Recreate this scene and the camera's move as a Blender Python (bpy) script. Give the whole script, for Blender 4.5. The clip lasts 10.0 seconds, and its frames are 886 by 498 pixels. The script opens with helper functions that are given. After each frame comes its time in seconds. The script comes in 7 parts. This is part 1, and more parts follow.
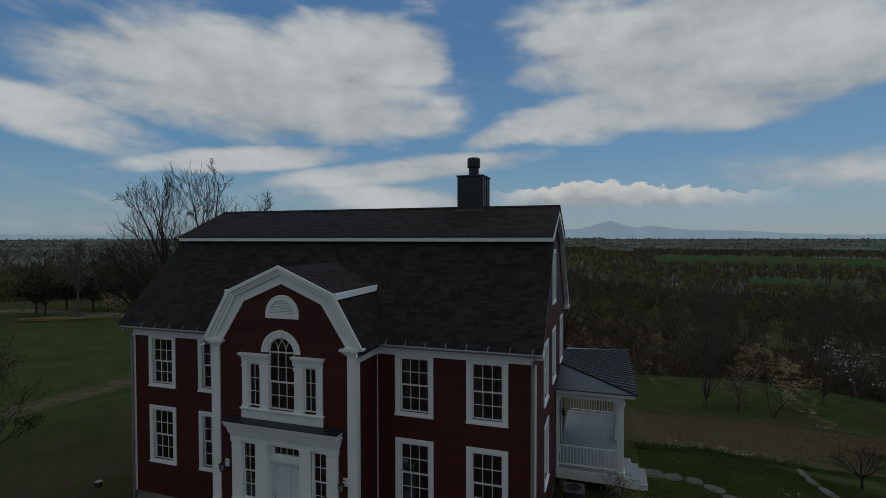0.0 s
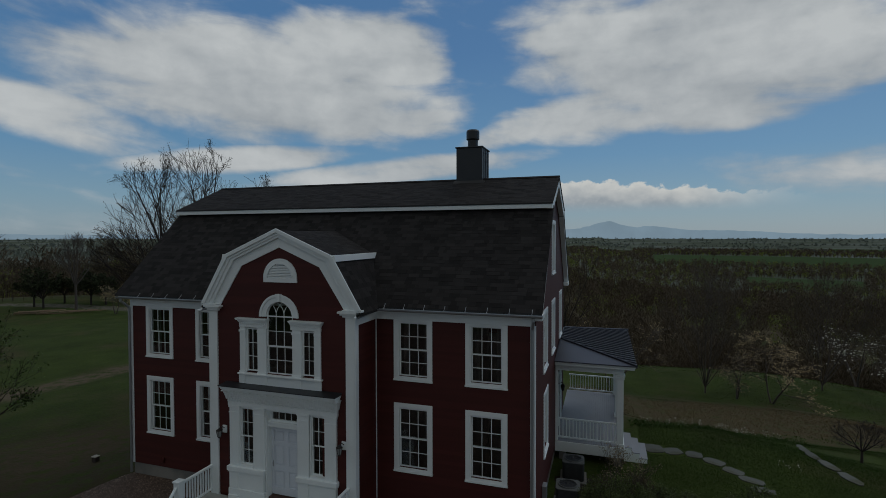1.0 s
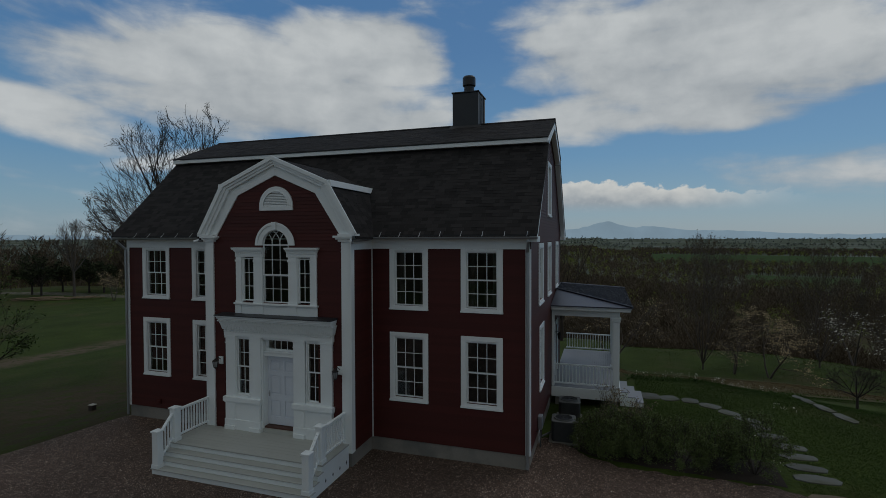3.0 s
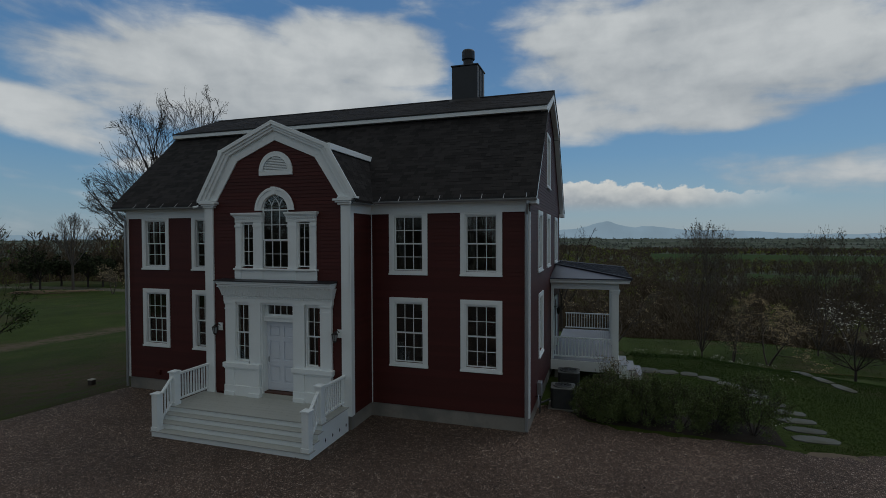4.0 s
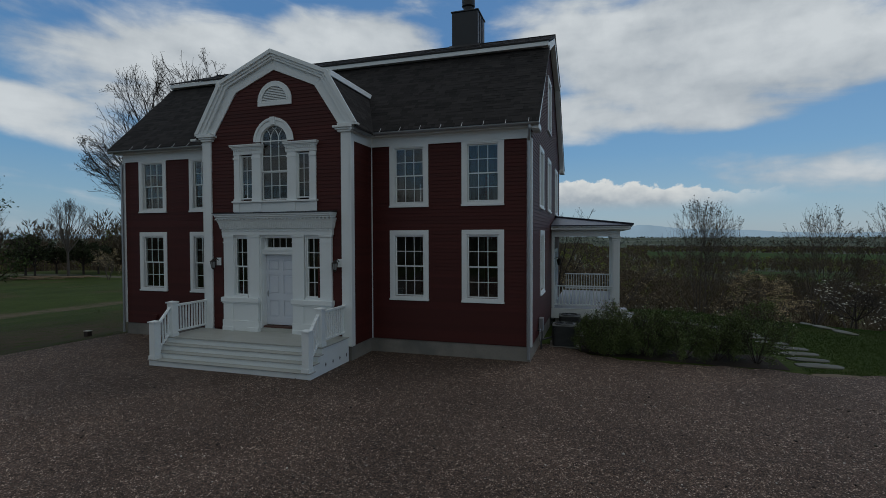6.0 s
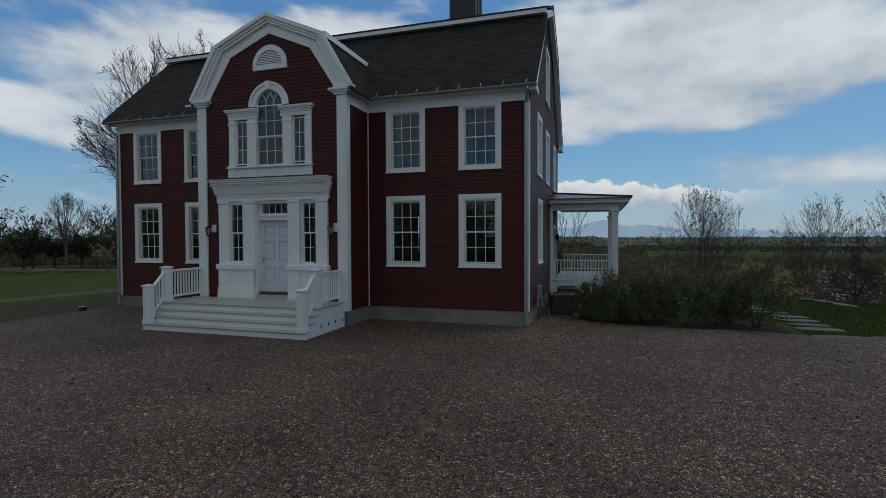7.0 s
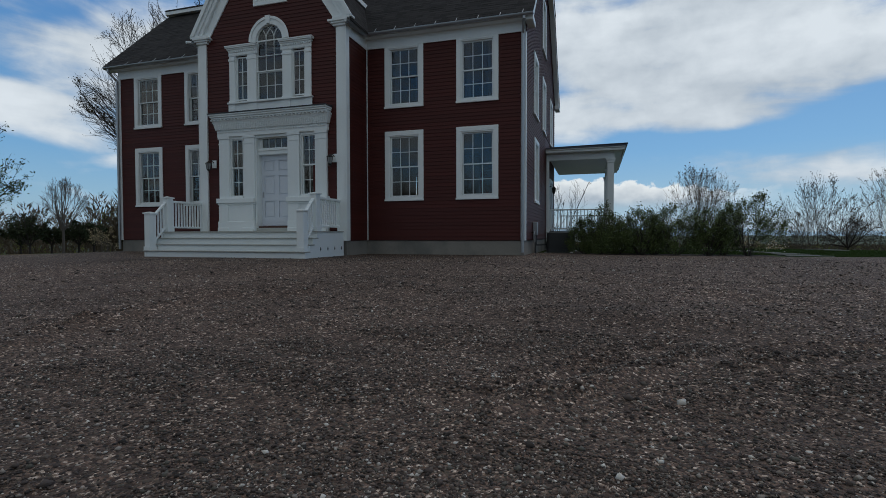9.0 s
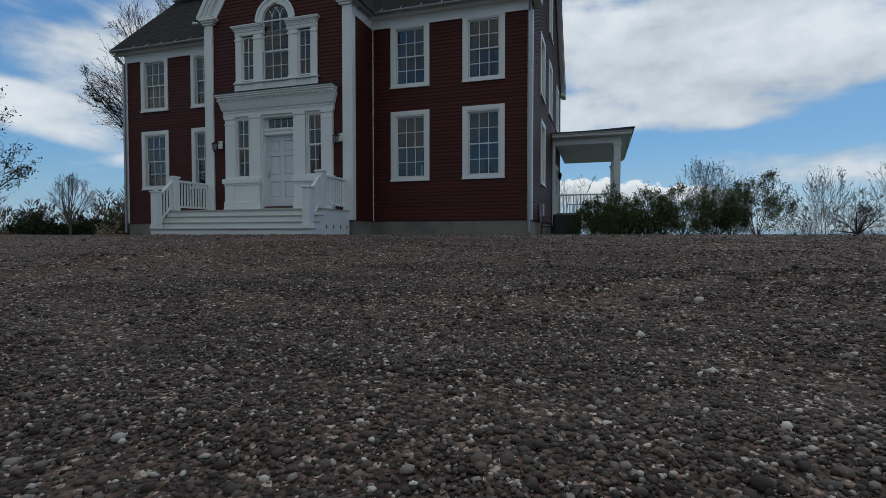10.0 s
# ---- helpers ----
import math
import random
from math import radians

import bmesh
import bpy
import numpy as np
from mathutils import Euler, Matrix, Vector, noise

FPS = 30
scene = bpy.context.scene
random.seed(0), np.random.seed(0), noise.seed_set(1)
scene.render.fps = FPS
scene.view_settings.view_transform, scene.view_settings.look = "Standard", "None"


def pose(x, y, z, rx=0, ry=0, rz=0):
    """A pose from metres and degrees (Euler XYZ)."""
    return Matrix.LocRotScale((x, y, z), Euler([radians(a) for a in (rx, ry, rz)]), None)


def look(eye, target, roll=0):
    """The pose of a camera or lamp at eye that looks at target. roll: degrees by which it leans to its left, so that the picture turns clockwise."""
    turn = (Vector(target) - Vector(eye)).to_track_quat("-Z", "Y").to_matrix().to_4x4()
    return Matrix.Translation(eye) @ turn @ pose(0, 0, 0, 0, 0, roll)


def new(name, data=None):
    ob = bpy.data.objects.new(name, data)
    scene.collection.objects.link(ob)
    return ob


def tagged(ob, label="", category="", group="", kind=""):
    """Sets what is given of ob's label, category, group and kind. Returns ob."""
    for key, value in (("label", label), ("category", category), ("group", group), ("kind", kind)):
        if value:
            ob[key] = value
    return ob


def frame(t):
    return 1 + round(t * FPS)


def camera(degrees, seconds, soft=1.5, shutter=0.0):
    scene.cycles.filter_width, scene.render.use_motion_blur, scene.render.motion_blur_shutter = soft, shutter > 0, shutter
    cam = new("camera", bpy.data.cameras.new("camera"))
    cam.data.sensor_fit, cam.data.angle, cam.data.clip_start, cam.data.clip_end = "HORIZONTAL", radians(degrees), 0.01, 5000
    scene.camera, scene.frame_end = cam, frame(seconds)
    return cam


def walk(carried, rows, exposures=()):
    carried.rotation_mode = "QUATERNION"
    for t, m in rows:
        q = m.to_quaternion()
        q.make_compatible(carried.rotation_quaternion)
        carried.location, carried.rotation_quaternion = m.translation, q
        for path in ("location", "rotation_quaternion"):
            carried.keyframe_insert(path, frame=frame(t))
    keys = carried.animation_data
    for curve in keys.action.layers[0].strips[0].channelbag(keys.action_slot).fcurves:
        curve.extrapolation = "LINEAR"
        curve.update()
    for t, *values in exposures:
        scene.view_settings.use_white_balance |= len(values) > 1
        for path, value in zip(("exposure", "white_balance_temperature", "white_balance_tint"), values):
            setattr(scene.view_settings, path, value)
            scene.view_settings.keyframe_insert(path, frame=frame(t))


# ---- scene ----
cam = camera(83.3, 10.0, soft=0.7)
PATH = [
    (0, (1.816, -13.81, 9.776), (1.198, -11.909, 9.727), -0.1),
    (0.5, (1.819, -13.774, 9.22), (1.2, -11.873, 9.172), -0.1),
    (1, (1.796, -13.763, 8.696), (1.182, -11.86, 8.647), -0.1),
    (1.5, (1.807, -13.745, 8.152), (1.196, -11.841, 8.105), -0.1),
    (2, (1.852, -13.766, 7.625), (1.241, -11.862, 7.578), -0.15),
    (2.5, (1.909, -13.793, 7.093), (1.298, -11.889, 7.046), -0.15),
    (4, (1.919, -13.866, 5.506), (1.312, -11.961, 5.46), -0.2),
    (4.5, (1.865, -13.888, 5.011), (1.262, -11.982, 4.964), -0.2),
    (5, (1.777, -13.904, 4.52), (1.182, -11.996, 4.47), -0.2),
    (5.5, (1.755, -13.889, 4.02), (1.16, -11.98, 3.97), -0.2),
    (7, (1.805, -13.7, 2.52), (1.212, -11.79, 2.47), -0.2),
    (7.5, (1.802, -13.714, 2.007), (1.215, -11.803, 1.957), -0.2),
    (8, (1.849, -13.82, 1.493), (1.27, -11.906, 1.44), -0.25),
    (8.5, (1.884, -13.912, 0.967), (1.309, -11.997, 0.914), -0.2),
    (9, (1.877, -13.952, 0.608), (1.293, -12.04, 0.552), -0.1),
    (9.5, (1.843, -13.953, 0.31), (1.247, -12.045, 0.253), -0.05),
    (10, (1.828, -13.93, 0.045), (1.227, -12.023, -0.013), 0.0),
]
walk(cam, [(t, look(eye, target, roll)) for t, eye, target, roll in PATH],
     exposures=[(0, -0.57, 6500, 10), (2.5, -0.54, 6500, 10), (5.5, -0.32, 6380, 10), (7.5, -0.06, 6200, 10), (10, 0.05, 6150, 10)])

# ---- world, sun, exposure ----
SUN_ELEV, SUN_AZ = radians(52), radians(35)          # behind the house, veiled by cloud
world = bpy.data.worlds.new("sky")
scene.world = world
world.use_nodes = True
wn, wl = world.node_tree.nodes, world.node_tree.links
wn.clear()


def wnode(kind, **props):
    n = wn.new(kind)
    for k, v in props.items():
        if k == "op":
            n.operation = v
        elif k == "clamp":
            n.use_clamp = v
    return n


def wmath(op, a, b=None, c=None, clamp=False):
    n = wnode("ShaderNodeMath", op=op, clamp=clamp)
    for i, v in enumerate((a, b, c)):
        if v is None:
            continue
        if isinstance(v, (int, float)):
            n.inputs[i].default_value = v
        else:
            wl.new(v, n.inputs[i])
    return n.outputs[0]


def wmix(fac, a, b):
    n = wn.new("ShaderNodeMix")
    n.data_type = "RGBA"
    for idx, v in ((0, fac), (6, a), (7, b)):
        if isinstance(v, (int, float)):
            n.inputs[idx].default_value = v
        elif isinstance(v, tuple):
            n.inputs[idx].default_value = (*v, 1)
        else:
            wl.new(v, n.inputs[idx])
    return n.outputs[2]


def wnoise(vector, scale, detail, rough, distortion=0.0):
    n = wn.new("ShaderNodeTexNoise")
    n.inputs["Scale"].default_value, n.inputs["Detail"].default_value = scale, detail
    n.inputs["Roughness"].default_value, n.inputs["Distortion"].default_value = rough, distortion
    wl.new(vector, n.inputs["Vector"])
    return n.outputs["Fac"]


def build_sky():
    coord = wn.new("ShaderNodeTexCoord").outputs["Generated"]
    sky = wn.new("ShaderNodeTexSky")
    sky.sky_type, sky.sun_disc = "NISHITA", False
    sky.sun_elevation, sky.sun_rotation = SUN_ELEV, SUN_AZ
    sky.air_density, sky.dust_density, sky.ozone_density = 1.0, 0.6, 2.0
    sep = wn.new("ShaderNodeSeparateXYZ")
    wl.new(coord, sep.inputs[0])
    x, y, z = sep.outputs
    zc = wmath("MAXIMUM", z, 0.0)
    # cloud layer seen on a flat sheet overhead, drawn together towards the horizon
    depth = wmath("ADD", zc, 0.11)
    px, py = wmath("DIVIDE", x, depth), wmath("DIVIDE", y, depth)
    comb = wn.new("ShaderNodeCombineXYZ")
    wl.new(px, comb.inputs[0]), wl.new(py, comb.inputs[1])
    sheet = comb.outputs[0]
    az = wmath("ARCTAN2", x, y)                       # 0 over the ridge, positive to the east
    el = wmath("ARCSINE", z)
    comb2 = wn.new("ShaderNodeCombineXYZ")
    wl.new(wmath("ADD", az, wmath("MULTIPLY", el, 0.6)), comb2.inputs[0]), wl.new(wmath("MULTIPLY", el, 3.2), comb2.inputs[1])
    dome = comb2.outputs[0]
    warp = wnoise(dome, 2.2, 3, 0.5, 0.5)
    comb3 = wn.new("ShaderNodeCombineXYZ")
    wl.new(az, comb3.inputs[0]), wl.new(wmath("MULTIPLY", el, 1.35), comb3.inputs[1])
    round_dome = comb3.outputs[0]                     # little stretched, for heaped cloud
    # broad cloud masses: azimuth, elevation, half-width, half-height in degrees, tilt, weight
    masses = [(-37.5, 15.8, 19, 5.3, -0.04, 1.0), (-27, 19.5, 9.5, 4.2, 0.0, 1.0), (-56, 20.0, 11, 2.0, -0.2, 0.45), (-22, 13.0, 6.5, 1.9, 0.0, 0.75), (-55, 10.8, 8, 2.3, -0.15, 0.6), (9, 18.5, 18, 6.0, -0.1, 1.0),
              (2, 13.6, 12, 2.8, 0.1, 0.85), (17, 14.0, 12, 2.8, 0.12, 0.95), (-9, 12.0, 6, 1.6, 0.25, 0.7), (-39, 8.3, 10.5, 1.35, 0.1, 0.8), (-22, 7.5, 14, 1.4, 0.1, 0.8),
              (-25, 4.4, 10, 1.5, 0.0, 0.7), (19, 5.8, 11, 2.2, 0.0, 0.42), (-66, 7.2, 5, 0.8, 0.0, 0.6)]
    total = None
    for a, e, w, h, tilt, k in masses:
        da, de = wmath("SUBTRACT", az, radians(a)), wmath("SUBTRACT", el, radians(e))
        de = wmath("SUBTRACT", de, wmath("MULTIPLY", da, tilt))
        u, v = wmath("DIVIDE", da, radians(w)), wmath("DIVIDE", de, radians(h))
        r2 = wmath("ADD", wmath("MULTIPLY", u, u), wmath("MULTIPLY", v, v))
        blob = wmath("MULTIPLY", wmath("SUBTRACT", 1.25, wmath("MULTIPLY", r2, 0.75), clamp=True), k)
        total = blob if total is None else wmath("MAXIMUM", total, blob)
    wide = wnoise(sheet, 0.55, 7, 0.6, 0.4)
    fine = wnoise(dome, 5.0, 8, 0.55, 0.35)
    billow = wnoise(round_dome, 16.0, 6, 0.55, 0.2)
    behind = wmath("MULTIPLY", wmath("SUBTRACT", wide, 0.28), 3.2, clamp=True)
    behind = wmath("MULTIPLY", behind, wmath("ADD", 0.45, wmath("MULTIPLY", el, 1.8), clamp=True))   # broken cloud low down, closing overhead
    front = wn.new("ShaderNodeMapRange")              # within sight the masses rule, elsewhere the open pattern
    front.inputs["From Min"].default_value, front.inputs["From Max"].default_value = -0.3, 0.25
    wl.new(y, front.inputs["Value"])
    body = wmath("ADD", wmath("MULTIPLY", total, front.outputs[0]), wmath("MULTIPLY", behind, wmath("SUBTRACT", 1.0, front.outputs[0])))
    high = wmath("MULTIPLY", wmath("SUBTRACT", wmath("MULTIPLY", el, 3.2), 1.3, clamp=True), behind)
    body = wmath("ADD", body, high)
    ragged = wmath("ADD", body, wmath("MULTIPLY", wmath("SUBTRACT", fine, 0.5), 1.55))
    ragged = wmath("ADD", ragged, wmath("MULTIPLY", wmath("SUBTRACT", warp, 0.5), 0.9))
    ragged = wmath("ADD", ragged, wmath("MULTIPLY", wmath("SUBTRACT", billow, 0.5), 0.45))
    cover = wn.new("ShaderNodeMapRange")
    cover.interpolation_type = "SMOOTHSTEP"
    cover.inputs["From Min"].default_value, cover.inputs["From Max"].default_value = 0.1, 0.78
    wl.new(ragged, cover.inputs["Value"])
    thick = wmath("MULTIPLY", wmath("SUBTRACT", ragged, 0.3), 0.5, clamp=True)
    shade = wmath("ADD", wmath("MULTIPLY", wmath("SUBTRACT", billow, 0.35), 0.7), wmath("ADD", wmath("MULTIPLY", wmath("SUBTRACT", warp, 0.33), 1.9), thick), clamp=True)
    cloud = wmix(front.outputs[0], wmix(shade, (2.4, 2.65, 2.7), (3.8, 4.0, 3.95)), wmix(shade, (3.7, 4.2, 4.65), (7.0, 7.4, 7.55)))   # the unseen deck of cloud behind is greyed to dim the house front
    ramp = wn.new("ShaderNodeValToRGB")               # clear air from the horizon up
    wl.new(wmath("DIVIDE", el, radians(40)), ramp.inputs["Fac"])
    e = ramp.color_ramp.elements
    e[0].position, e[0].color = 0.0, (0.33, 0.46, 0.56, 1)
    e[1].position, e[1].color = 1.0, (0.075, 0.21, 0.46, 1)
    for pos, c in ((0.1, (0.245, 0.435, 0.59, 1)), (0.22, (0.15, 0.365, 0.61, 1)), (0.5, (0.095, 0.26, 0.53, 1))):
        k = e.new(pos)
        k.color = c
    up = wn.new("ShaderNodeVectorMath")
    up.operation = "SCALE"
    up.inputs["Scale"].default_value = 9.6
    wl.new(ramp.outputs[0], up.inputs[0])
    air = wmix(0.8, sky.outputs[0], up.outputs[0])
    mixed = wmix(cover.outputs[0], air, cloud)
    # a bank of heaped cloud low over the plain: knobbly bright crest, soft grey foot
    def ease(value, lo, hi):
        t = wn.new("ShaderNodeMapRange")
        t.interpolation_type = "SMOOTHSTEP"
        t.inputs["From Min"].default_value, t.inputs["From Max"].default_value = lo, hi
        wl.new(value, t.inputs["Value"])
        return t.outputs[0]

    heap, puff = wnoise(round_dome, 20.0, 3, 0.5, 0.1), wnoise(round_dome, 55.0, 5, 0.6, 0.15)
    off = wmath("SUBTRACT", az, radians(-1.5))
    crest = wmath("SUBTRACT", radians(6.2), wmath("MULTIPLY", wmath("ABSOLUTE", off), 0.1))
    crest = wmath("ADD", crest, wmath("MULTIPLY", wmath("SUBTRACT", heap, 0.5), radians(3.4)))
    crest = wmath("ADD", crest, wmath("MULTIPLY", wmath("SUBTRACT", puff, 0.5), radians(1.3)))
    under = wmath("SUBTRACT", crest, el)
    bank = wmath("MULTIPLY", ease(under, 0.0, radians(0.35)), ease(el, radians(2.3), radians(4.0)))
    ends = wmath("MULTIPLY", ease(az, radians(-14), radians(-7)), wmath("SUBTRACT", 1.0, ease(az, radians(7), radians(20))))
    bank = wmath("MULTIPLY", bank, ends)
    lit = wmath("ADD", wmath("SUBTRACT", 1.0, ease(under, 0.0, radians(2.6))), wmath("MULTIPLY", wmath("SUBTRACT", puff, 0.5), 1.1), clamp=True)
    mixed = wmix(bank, mixed, wmix(lit, (4.1, 4.65, 5.1), (7.7, 7.9, 7.7)))
    bg = wn.new("ShaderNodeBackground")
    bg.inputs["Strength"].default_value = 0.1
    wl.new(mixed, bg.inputs["Color"])
    out = wn.new("ShaderNodeOutputWorld")
    wl.new(bg.outputs[0], out.inputs["Surface"])


build_sky()
sun = new("sun", bpy.data.lights.new("sun", "SUN"))
sun.data.energy, sun.data.angle, sun.data.color = 0.4, radians(25), (1.0, 0.97, 0.93)
sun_way = Vector((math.sin(SUN_AZ) * math.cos(SUN_ELEV), math.cos(SUN_AZ) * math.cos(SUN_ELEV), math.sin(SUN_ELEV)))
sun.matrix_world = look(sun_way * 100, (0, 0, 0))


# ---- materials ----
def material(name, color, rough=0.6, metal=0.0, var=0.15, scale=1.5, fine=0.1, fscale=40.0, bump=0.15, bdist=0.004, island=0.0, per_object=0.0,
             second=None, second_scale=0.5, second_amount=0.5, stretch=(1, 1, 1), spec=0.5):
    m = bpy.data.materials.new(name)
    m.use_nodes = True
    n, l = m.node_tree.nodes, m.node_tree.links
    b = n["Principled BSDF"]
    b.inputs["Roughness"].default_value, b.inputs["Metallic"].default_value = rough, metal
    b.inputs["Specular IOR Level"].default_value = spec
    tc = n.new("ShaderNodeTexCoord")
    mp = n.new("ShaderNodeMapping")
    mp.inputs["Scale"].default_value = stretch
    l.new(tc.outputs["Object"], mp.inputs["Vector"])

    def noise_at(s, detail=4):
        t = n.new("ShaderNodeTexNoise")
        t.inputs["Scale"].default_value, t.inputs["Detail"].default_value = s, detail
        l.new(mp.outputs[0], t.inputs["Vector"])
        return t.outputs["Fac"]

    def maths(op, a, c):
        t = n.new("ShaderNodeMath")
        t.operation = op
        for i, v in enumerate((a, c)):
            if isinstance(v, (int, float)):
                t.inputs[i].default_value = v
            else:
                l.new(v, t.inputs[i])
        return t.outputs[0]

    big, small = noise_at(scale), noise_at(fscale, 6)
    value = maths("ADD", 1.0, maths("MULTIPLY", maths("SUBTRACT", big, 0.5), 2 * var))
    value = maths("ADD", value, maths("MULTIPLY", maths("SUBTRACT", small, 0.5), 2 * fine))
    if island:
        geo = n.new("ShaderNodeNewGeometry")
        value = maths("ADD", value, maths("MULTIPLY", maths("SUBTRACT", geo.outputs["Random Per Island"], 0.5), 2 * island))
    if per_object:
        info = n.new("ShaderNodeObjectInfo")
        value = maths("ADD", value, maths("MULTIPLY", maths("SUBTRACT", info.outputs["Random"], 0.5), 2 * per_object))
    source = None
    if second:
        mix = n.new("ShaderNodeMix")
        mix.data_type = "RGBA"
        mix.inputs[6].default_value, mix.inputs[7].default_value = (*color, 1), (*second, 1)
        ramp = n.new("ShaderNodeMapRange")
        ramp.inputs["From Min"].default_value, ramp.inputs["From Max"].default_value = 0.62 - 0.3 * second_amount, 0.78 - 0.3 * second_amount
        l.new(noise_at(second_scale, 5), ramp.inputs["Value"])
        l.new(ramp.outputs[0], mix.inputs[0])
        source = mix.outputs[2]
    hsv = n.new("ShaderNodeHueSaturation")
    if source:
        l.new(source, hsv.inputs["Color"])
    else:
        hsv.inputs["Color"].default_value = (*color, 1)
    l.new(value, hsv.inputs["Value"])
    l.new(hsv.outputs[0], b.inputs["Base Color"])
    r = maths("ADD", rough - 0.06, maths("MULTIPLY", small, 0.12))
    l.new(r, b.inputs["Roughness"])
    if bump:
        bp = n.new("ShaderNodeBump")
        bp.inputs["Strength"].default_value, bp.inputs["Distance"].default_value = bump, bdist
        l.new(small, bp.inputs["Height"])
        l.new(bp.outputs[0], b.inputs["Normal"])
    return m


def glass_material():
    m = bpy.data.materials.new("window_glass")
    m.use_nodes = True
    b = m.node_tree.nodes["Principled BSDF"]
    b.inputs["Base Color"].default_value = (0.93, 0.97, 0.96, 1)
    b.inputs["Roughness"].default_value, b.inputs["IOR"].default_value = 0.0, 1.5
    b.inputs["Transmission Weight"].default_value = 1.0
    return m


def gravel_material(name, pebbles=False):
    """Mixed grey-brown river gravel, 2 to 4 cm stones."""
    m = bpy.data.materials.new(name)
    m.use_nodes = True
    n, l = m.node_tree.nodes, m.node_tree.links
    b = n["Principled BSDF"]
    b.inputs["Roughness"].default_value = 0.85
    b.inputs["Specular IOR Level"].default_value = 0.25
    tc = n.new("ShaderNodeTexCoord")
    ramp = n.new("ShaderNodeValToRGB")
    e = ramp.color_ramp.elements
    e[0].position, e[0].color = 0.0, (0.032, 0.028, 0.025, 1)
    e[1].position, e[1].color = 1.0, (0.62, 0.58, 0.52, 1)
    for pos, c in ((0.3, (0.074, 0.056, 0.048, 1)), (0.5, (0.108, 0.085, 0.073, 1)), (0.62, (0.096, 0.091, 0.075, 1)), (0.76, (0.158, 0.113, 0.092, 1)), (0.88, (0.21, 0.172, 0.142, 1)), (0.95, (0.33, 0.29, 0.25, 1))):
        k = e.new(pos)
        k.color = c
    big = n.new("ShaderNodeTexNoise")
    big.inputs["Scale"].default_value, big.inputs["Detail"].default_value = 0.35, 5
    l.new(tc.outputs["Object"], big.inputs["Vector"])
    hsv = n.new("ShaderNodeHueSaturation")
    mr = n.new("ShaderNodeMapRange")
    mr.inputs["From Min"].default_value, mr.inputs["From Max"].default_value = 0.3, 0.7
    mr.inputs["To Min"].default_value, mr.inputs["To Max"].default_value = 0.72, 1.2
    l.new(big.outputs["Fac"], mr.inputs["Value"])
    l.new(mr.outputs[0], hsv.inputs["Value"])
    l.new(ramp.outputs[0], hsv.inputs["Color"])
    l.new(hsv.outputs[0], b.inputs["Base Color"])
    if pebbles:
        geo = n.new("ShaderNodeNewGeometry")
        l.new(geo.outputs["Random Per Island"], ramp.inputs["Fac"])
        nz = n.new("ShaderNodeTexNoise")
        nz.inputs["Scale"].default_value = 160
        l.new(tc.outputs["Object"], nz.inputs["Vector"])
        bp = n.new("ShaderNodeBump")
        bp.inputs["Strength"].default_value, bp.inputs["Distance"].default_value = 0.35, 0.003
        l.new(nz.outputs["Fac"], bp.inputs["Height"])
    else:
        vor = n.new("ShaderNodeTexVoronoi")
        vor.inputs["Scale"].default_value = 62
        l.new(tc.outputs["Object"], vor.inputs["Vector"])
        sep = n.new("ShaderNodeSeparateColor")
        l.new(vor.outputs["Color"], sep.inputs[0])
        clump = n.new("ShaderNodeTexNoise")              # handfuls of paler and darker stones
        clump.inputs["Scale"].default_value, clump.inputs["Detail"].default_value, clump.inputs["Roughness"].default_value = 11, 5, 0.85
        l.new(tc.outputs["Object"], clump.inputs["Vector"])
        spread = n.new("ShaderNodeMapRange")
        spread.inputs["From Min"].default_value, spread.inputs["From Max"].default_value = 0.36, 0.64
        spread.inputs["To Min"].default_value, spread.inputs["To Max"].default_value = -0.2, 0.16
        l.new(clump.outputs["Fac"], spread.inputs["Value"])
        mixed = n.new("ShaderNodeMath")
        mixed.operation = "ADD"
        l.new(sep.outputs[0], mixed.inputs[0])
        l.new(spread.outputs[0], mixed.inputs[1])
        l.new(mixed.outputs[0], ramp.inputs["Fac"])
        warm = n.new("ShaderNodeMix")                    # dust between the stones
        warm.data_type, warm.blend_type = "RGBA", "MULTIPLY"
        warm.inputs[0].default_value, warm.inputs[7].default_value = 1.0, (1.0, 0.84, 0.75, 1)
        l.new(hsv.outputs[0], warm.inputs[6])
        l.new(warm.outputs[2], b.inputs["Base Color"])
        bp = n.new("ShaderNodeBump")
        bp.invert = True
        bp.inputs["Strength"].default_value, bp.inputs["Distance"].default_value = 1.0, 0.012
        l.new(vor.outputs["Distance"], bp.inputs["Height"])
    l.new(bp.outputs[0], b.inputs["Normal"])
    return m


